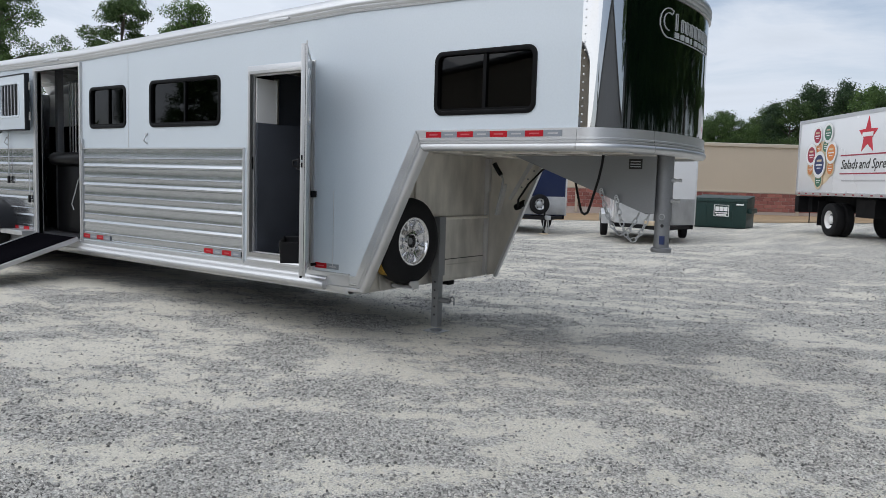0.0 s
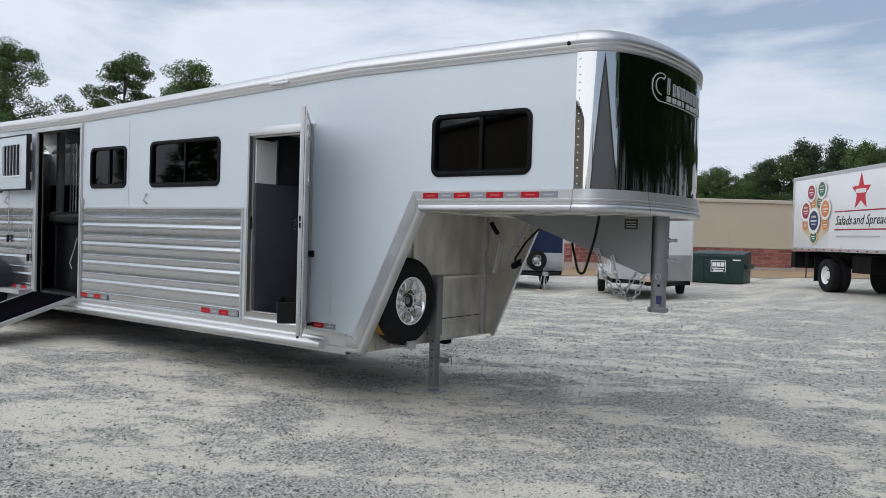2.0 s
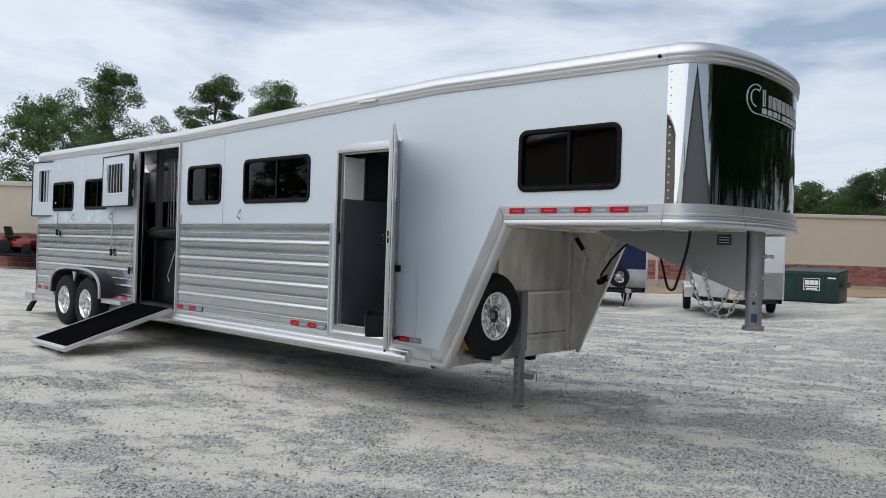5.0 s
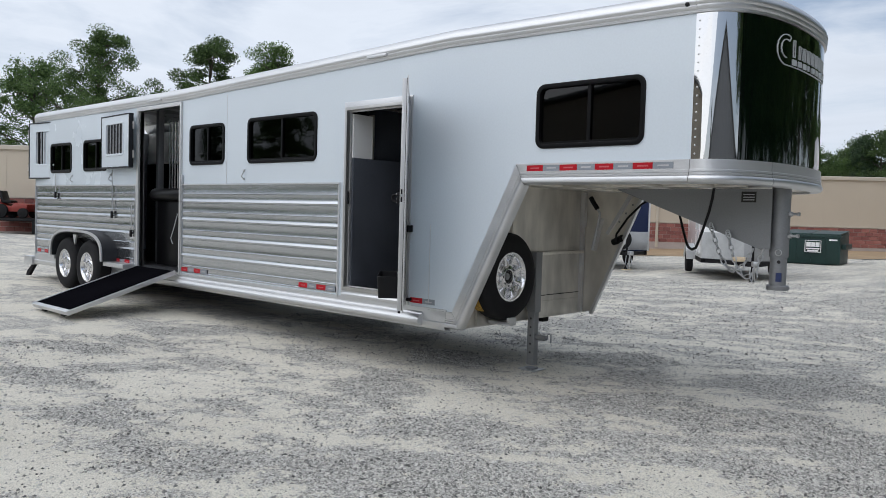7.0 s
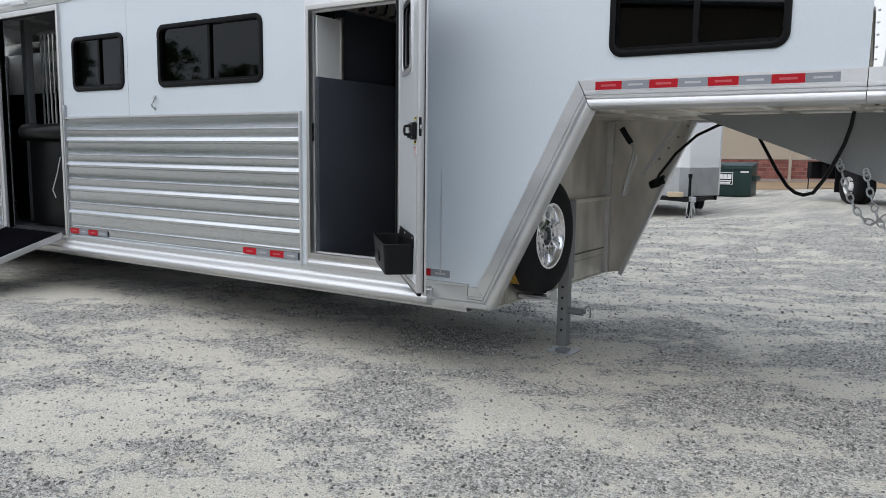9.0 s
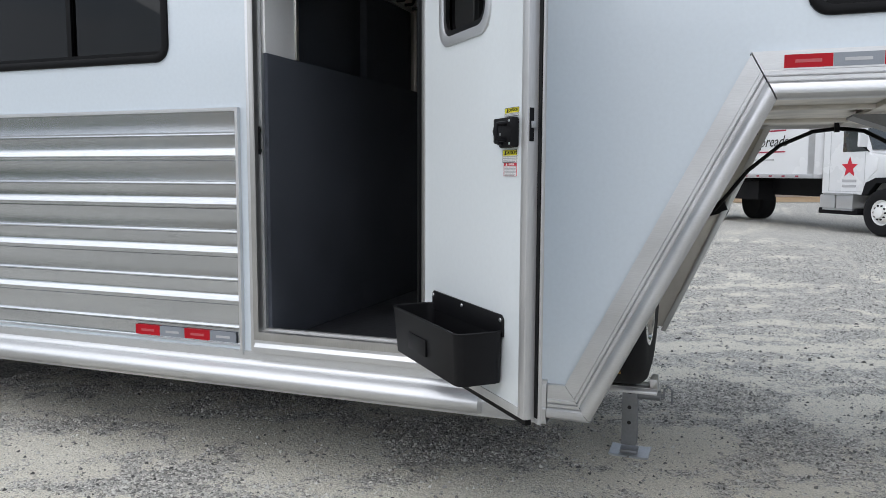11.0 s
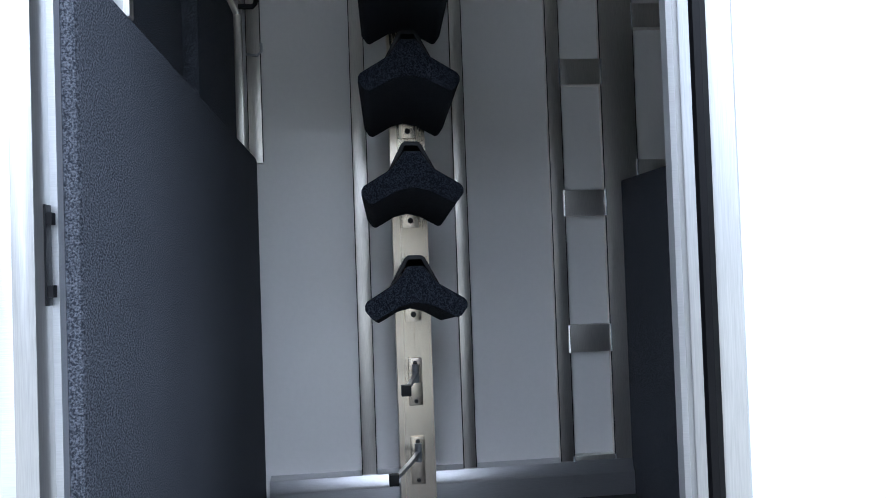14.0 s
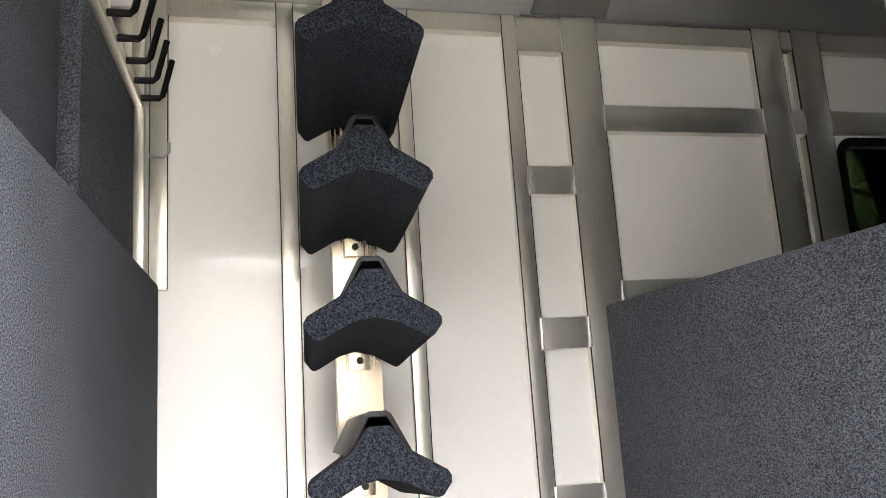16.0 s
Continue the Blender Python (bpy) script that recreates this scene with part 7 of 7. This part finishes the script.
# ---- trees ----
def tree_mesh(seed, height, spread, pine=False, tips=110, per=52, leaf=0.26, clump=0.0):
    """Trunk with limbs, and a crown of small leaves in clumps at the limb ends."""
    rg = np.random.default_rng(seed)
    wood, ends = Geo(), []
    lean = rg.normal(0, 0.03, 2)
    trunk = [(lean[0] * z * (1 + 0.3 * math.sin(z)), lean[1] * z, z) for z in np.linspace(-0.3, height * 0.92, 10)]
    wood.tube(trunk, [0.022 * height * (1 - 0.88 * i / 9) for i in range(10)], 8)
    limbs = 26 if pine else 17
    for k in range(limbs):
        f = (0.30 if pine else 0.28) + 0.66 * k / limbs
        z0 = height * f
        a = k * 2.4 + rg.normal(0, 0.4)
        reach = spread * ((1.05 - f) ** 0.7 if pine else math.sin(math.pi * min(1, 0.25 + 0.72 * f)) ** 0.8) * rg.uniform(0.65, 1.15)
        rise = reach * (rg.uniform(-0.1, 0.15) if pine else rg.uniform(0.25, 0.75))
        base = Vector((lean[0] * z0, lean[1] * z0, z0))
        tip = base + Vector((math.cos(a) * reach, math.sin(a) * reach, rise))
        mid = base.lerp(tip, 0.5) + Vector((0, 0, reach * 0.07))
        wood.tube([base, mid, tip], [0.007 * height, 0.004 * height, 0.0012 * height], 5)
        for j in range(max(2, tips // limbs)):
            u = rg.uniform(0.35, 1.05)
            p = base.lerp(tip, u) + Vector(rg.normal(0, 0.16 * reach + 0.2, 3)) * (0.55 if pine else 1.0)
            ends.append(p)
            if j % 2 == 0:
                wood.tube([base.lerp(tip, u * 0.8), p], [0.002 * height, 0.0006 * height], 4)
    for _ in range(5):
        ends.append(Vector((lean[0] * height + rg.normal(0, 0.3), lean[1] * height + rg.normal(0, 0.3), height * rg.uniform(0.9, 1.0))))
    cnt = len(ends) * per
    c = np.repeat(np.array([tuple(e) for e in ends]), per, 0)
    c = c + rg.normal(0, 1, (cnt, 3)) * np.array([0.42, 0.42, 0.30]) * (height / 14) * rg.uniform(0.5, 1.2, (cnt, 1))
    if clump:
        # leaves lie in well-defined clumps with sky between them
        v = rg.normal(0, 1, (cnt, 3))
        v *= (rg.random((cnt, 1)) ** 0.42) / np.linalg.norm(v, axis=1, keepdims=True)
        c = np.repeat(np.array([tuple(e) for e in ends]), per, 0) + v * np.array([1.0, 1.0, 0.62]) * clump * np.repeat(rg.uniform(0.6, 1.25, (len(ends), 1)), per, 0)
    d1 = rg.normal(0, 1, (cnt, 3))
    d1 /= np.linalg.norm(d1, axis=1, keepdims=True)
    d2 = np.cross(d1, rg.normal(0, 1, (cnt, 3)))
    d2 /= np.linalg.norm(d2, axis=1, keepdims=True)
    s = leaf * rg.uniform(0.5, 1.15, (cnt, 1)) * (height / 14)
    w = s * (0.16 if pine else 0.42)
    quad = np.stack([c - d1 * s * 0.5, c + d2 * w * 0.7, c + d1 * s * 0.5, c - d2 * w * 0.7], 1).reshape(-1, 3)
    fs = np.arange(cnt * 4).reshape(-1, 4)
    crown = Geo()
    crown.v, crown.f = [tuple(p) for p in quad.tolist()], [tuple(q) for q in fs.tolist()]
    return wood, crown


def tree(name, seed, height, spread, pine, label, **kw):
    wood, crown = tree_mesh(seed, height, spread, pine, **kw)
    t = thing(name, (0, 0, 0), label, "tree")
    part("trunk", wood, M_BARK, t, "", 0, 50, False)
    part("crown", crown, M_PINE if pine else M_LEAF, t, "", 0, 35, False)
    return t


KINDS = [tree("tree", 11, 15, 5.2, False, "tall broadleaf tree with an open uneven crown", tips=210, per=120, leaf=0.24),
         tree("tree", 23, 14, 5.0, False, "broadleaf tree with a dense rounded crown", tips=230, per=130, leaf=0.27),
         tree("tree", 37, 17, 3.4, True, "tall dark pine with layered limbs", tips=190, per=60, leaf=0.42),
         tree("tree", 41, 13, 4.6, False, "broadleaf tree with a wide green crown", tips=220, per=130, leaf=0.28)]
rgt = random.Random(5)


def placed(ob, x, y, s, turn):
    ob.matrix_basis = pose(x, y, 0.0, 0, 0, turn) @ Matrix.Diagonal((s, s, s, 1))


# single trees behind the trailer, with finer leaves than the woods
SINGLE = [tree("tree", 11, 15.6, 4.3, False, "tall broadleaf tree with an open uneven crown", tips=100, per=420, leaf=0.16, clump=0.95),
          tree("tree", 23, 14.4, 3.5, False, "slender broadleaf tree with a light green crown", tips=85, per=400, leaf=0.16, clump=0.85),
          tree("tree", 58, 14.2, 3.7, False, "broadleaf tree with a dense dark crown", tips=100, per=400, leaf=0.16, clump=0.9)]
placed(SINGLE[0], -60.5, 25.8, 0.96, 40)
placed(SINGLE[1], -53.2, 31.1, 1.0, 10)
placed(SINGLE[2], -47.8, 33.5, 0.94, 200)
placed(KINDS[0], -84.0, 30.0, 1.05, 80)
placed(KINDS[1], -70.0, 13.0, 0.95, 10)
placed(KINDS[2], -24.0, 98.0, 0.70, 0)
placed(KINDS[3], -57.0, 42.0, 0.85, 200)


def plant(kind, x, y, s):
    t = copy_thing(KINDS[kind], pose(x, y, 0))
    t.matrix_basis = pose(x, y, 0.0, 0, 0, rgt.uniform(0, 360)) @ Matrix.Diagonal((s, s, s * rgt.uniform(0.92, 1.1), 1))
    return t


plant(0, -78.0, 17.0, 1.1)
# wood behind the warehouse
for k in range(52):
    f = k / 51
    x = -58 + 76 * f + rgt.uniform(-1.5, 1.5)
    y = 92 + 16 * f + rgt.uniform(-5, 5)
    plant(rgt.choice((1, 3, 2, 1, 3)), x, y, rgt.uniform(0.56, 0.68) * min(1.65, 0.57 + 1.48 * f))
# trees round the rest of the lot
for k in range(38):
    a = radians(17 + k * 3.4)
    plant(rgt.choice((1, 3, 0)), 38 * math.sin(a) + rgt.uniform(-3, 3), 30 + 26 * math.cos(a) * 1.0 + rgt.uniform(-3, 3), rgt.uniform(1.25, 1.65))
for k in range(30):
    a = radians(130 + k * 5.2)
    plant(rgt.choice((1, 3, 2, 0)), -4 + 74 * math.sin(a) + rgt.uniform(-4, 4), 74 * math.cos(a) + rgt.uniform(-4, 4), rgt.uniform(0.6, 0.85) if not 4 < k < 18 else 0.45)

# the far edge of the wood, closing the horizon
far_v, far_f = [], []
rgf = np.random.default_rng(77)
for k in range(9000):
    a = rgf.uniform(0, 2 * math.pi)
    r = rgf.uniform(150, 190)
    h = 9 + 4 * noise.noise((math.cos(a) * 9, math.sin(a) * 9, 0)) + 2 * noise.noise((math.cos(a) * 40, math.sin(a) * 40, 4))
    z = h * (1 - rgf.random() ** 1.6) + rgf.normal(0, 0.3)
    p = np.array((r * math.sin(a), 10 + r * math.cos(a), z))
    for _ in range(3):
        q = p + rgf.normal(0, 0.8, 3)
        d1, d2 = rgf.normal(0, 0.9, 3), rgf.normal(0, 0.9, 3)
        n0 = len(far_v)
        far_v += [tuple(q - d1), tuple(q + d2), tuple(q + d1), tuple(q - d2)]
        far_f.append((n0, n0 + 1, n0 + 2, n0 + 3))
me = bpy.data.meshes.new("far_wood")
me.from_pydata(far_v, [], far_f)
me.materials.append(M_LEAF)
tagged(new("far_wood", me), "distant dark green edge of the woods", "woods", kind="stuff")

# split-face blocks along the stretch of the hall that stands in the open, one object each
bmesh_ = block_mesh()
rows_, rest = 5, Geo()
for i in range(62 * 10 // 4):
    for j in range(rows_):
        lx, lz = 0.2 + i * 0.4 + (0.2 if j % 2 else 0.0), 0.27 + 0.105 + j * 0.2
        if 10.4 < lx < 34.0:
            ob = new("brick", bmesh_)
            ob.parent = HALL_BASE
            ob.matrix_basis = HM @ pose(lx, 0.0, lz)
        elif lx < 61.7:
            rest.put([tuple(HM @ Vector((lx + a, b, lz + c))) for a, b, c in ((-0.19, -0.02, -0.09), (0.19, -0.02, -0.09), (0.19, -0.02, 0.09), (-0.19, -0.02, 0.09), (-0.19, 0.01, -0.09), (0.19, 0.01, -0.09), (0.19, 0.01, 0.09), (-0.19, 0.01, 0.09))],
                     [(0, 1, 2, 3), (0, 4, 5, 1), (1, 5, 6, 2), (2, 6, 7, 3), (3, 7, 4, 0)])
rest_ob = part("block_course", rest, M_BRICKS, HALL_BASE)
rest_ob["kind"] = "stuff"
rest = Geo()
for i in range(74):
    for j in range(7):
        lx, lz = 0.2 + i * 0.4 + (0.2 if j % 2 else 0.0), 0.2 + 0.105 + j * 0.2
        if lx < 29.7:
            rest.put([tuple(WM @ Vector((lx + a, b, lz + c))) for a, b, c in ((-0.19, -0.02, -0.09), (0.19, -0.02, -0.09), (0.19, -0.02, 0.09), (-0.19, -0.02, 0.09), (-0.19, 0.01, -0.09), (0.19, 0.01, -0.09), (0.19, 0.01, 0.09), (-0.19, 0.01, 0.09))],
                     [(0, 1, 2, 3), (0, 4, 5, 1), (1, 5, 6, 2), (2, 6, 7, 3), (3, 7, 4, 0)])
rest_ob = part("block_course", rest, M_BRICKS, WING_BASE)
rest_ob["kind"] = "stuff"


# two halls across the lot, mirrored in the polished nose
def gable_hall(name, m, width, length, eaves, ridge, mat, label):
    hall_ = thing(name, tuple(m.translation), label, "building")
    part("wall", Geo().prism([(0, -0.3), (width, -0.3), (width, eaves), (width / 2, ridge), (0, eaves)], "y", -length, 0).xf(m), mat, hall_, "ribbed metal wall")
    for k in range(int(width / 0.6)):
        x = 0.3 + k * 0.6
        part("siding_rib", Geo().box(x - 0.02, x + 0.02, 0.0, 0.025, 0, eaves - 0.05).xf(m), mat, hall_)
    for sx in (0, 1):
        a, b = (-0.4, width / 2) if sx == 0 else (width / 2, width + 0.4)
        za, zb = (eaves - 0.05, ridge + 0.1) if sx == 0 else (ridge + 0.1, eaves - 0.05)
        part("roof", Geo().prism([(a, za), (b, zb), (b, zb + 0.12), (a, za + 0.12)], "y", -length - 0.3, 0.4).xf(m), M_STEEL, hall_, "low metal roof")
    part("door", Geo().box(width * 0.35, width * 0.62, 0.0, 0.05, 0, eaves * 0.72).xf(m), M_GREYP, hall_, "large sliding door", 0.02)
    return hall_


gable_hall("metal_hall", pose(-24.0, -17.5, 0, 0, 0, 2), 20.5, 20.0, 5.5, 6.6, M_TAN, "tan metal hall on the far side of the lot")
gable_hall("metal_barn", pose(7.2, -18.1, 0, 0, 0, 58), 28.0, 14.0, 3.2, 7.4, M_STEEL, "grey metal barn with a steep gable across the lot")
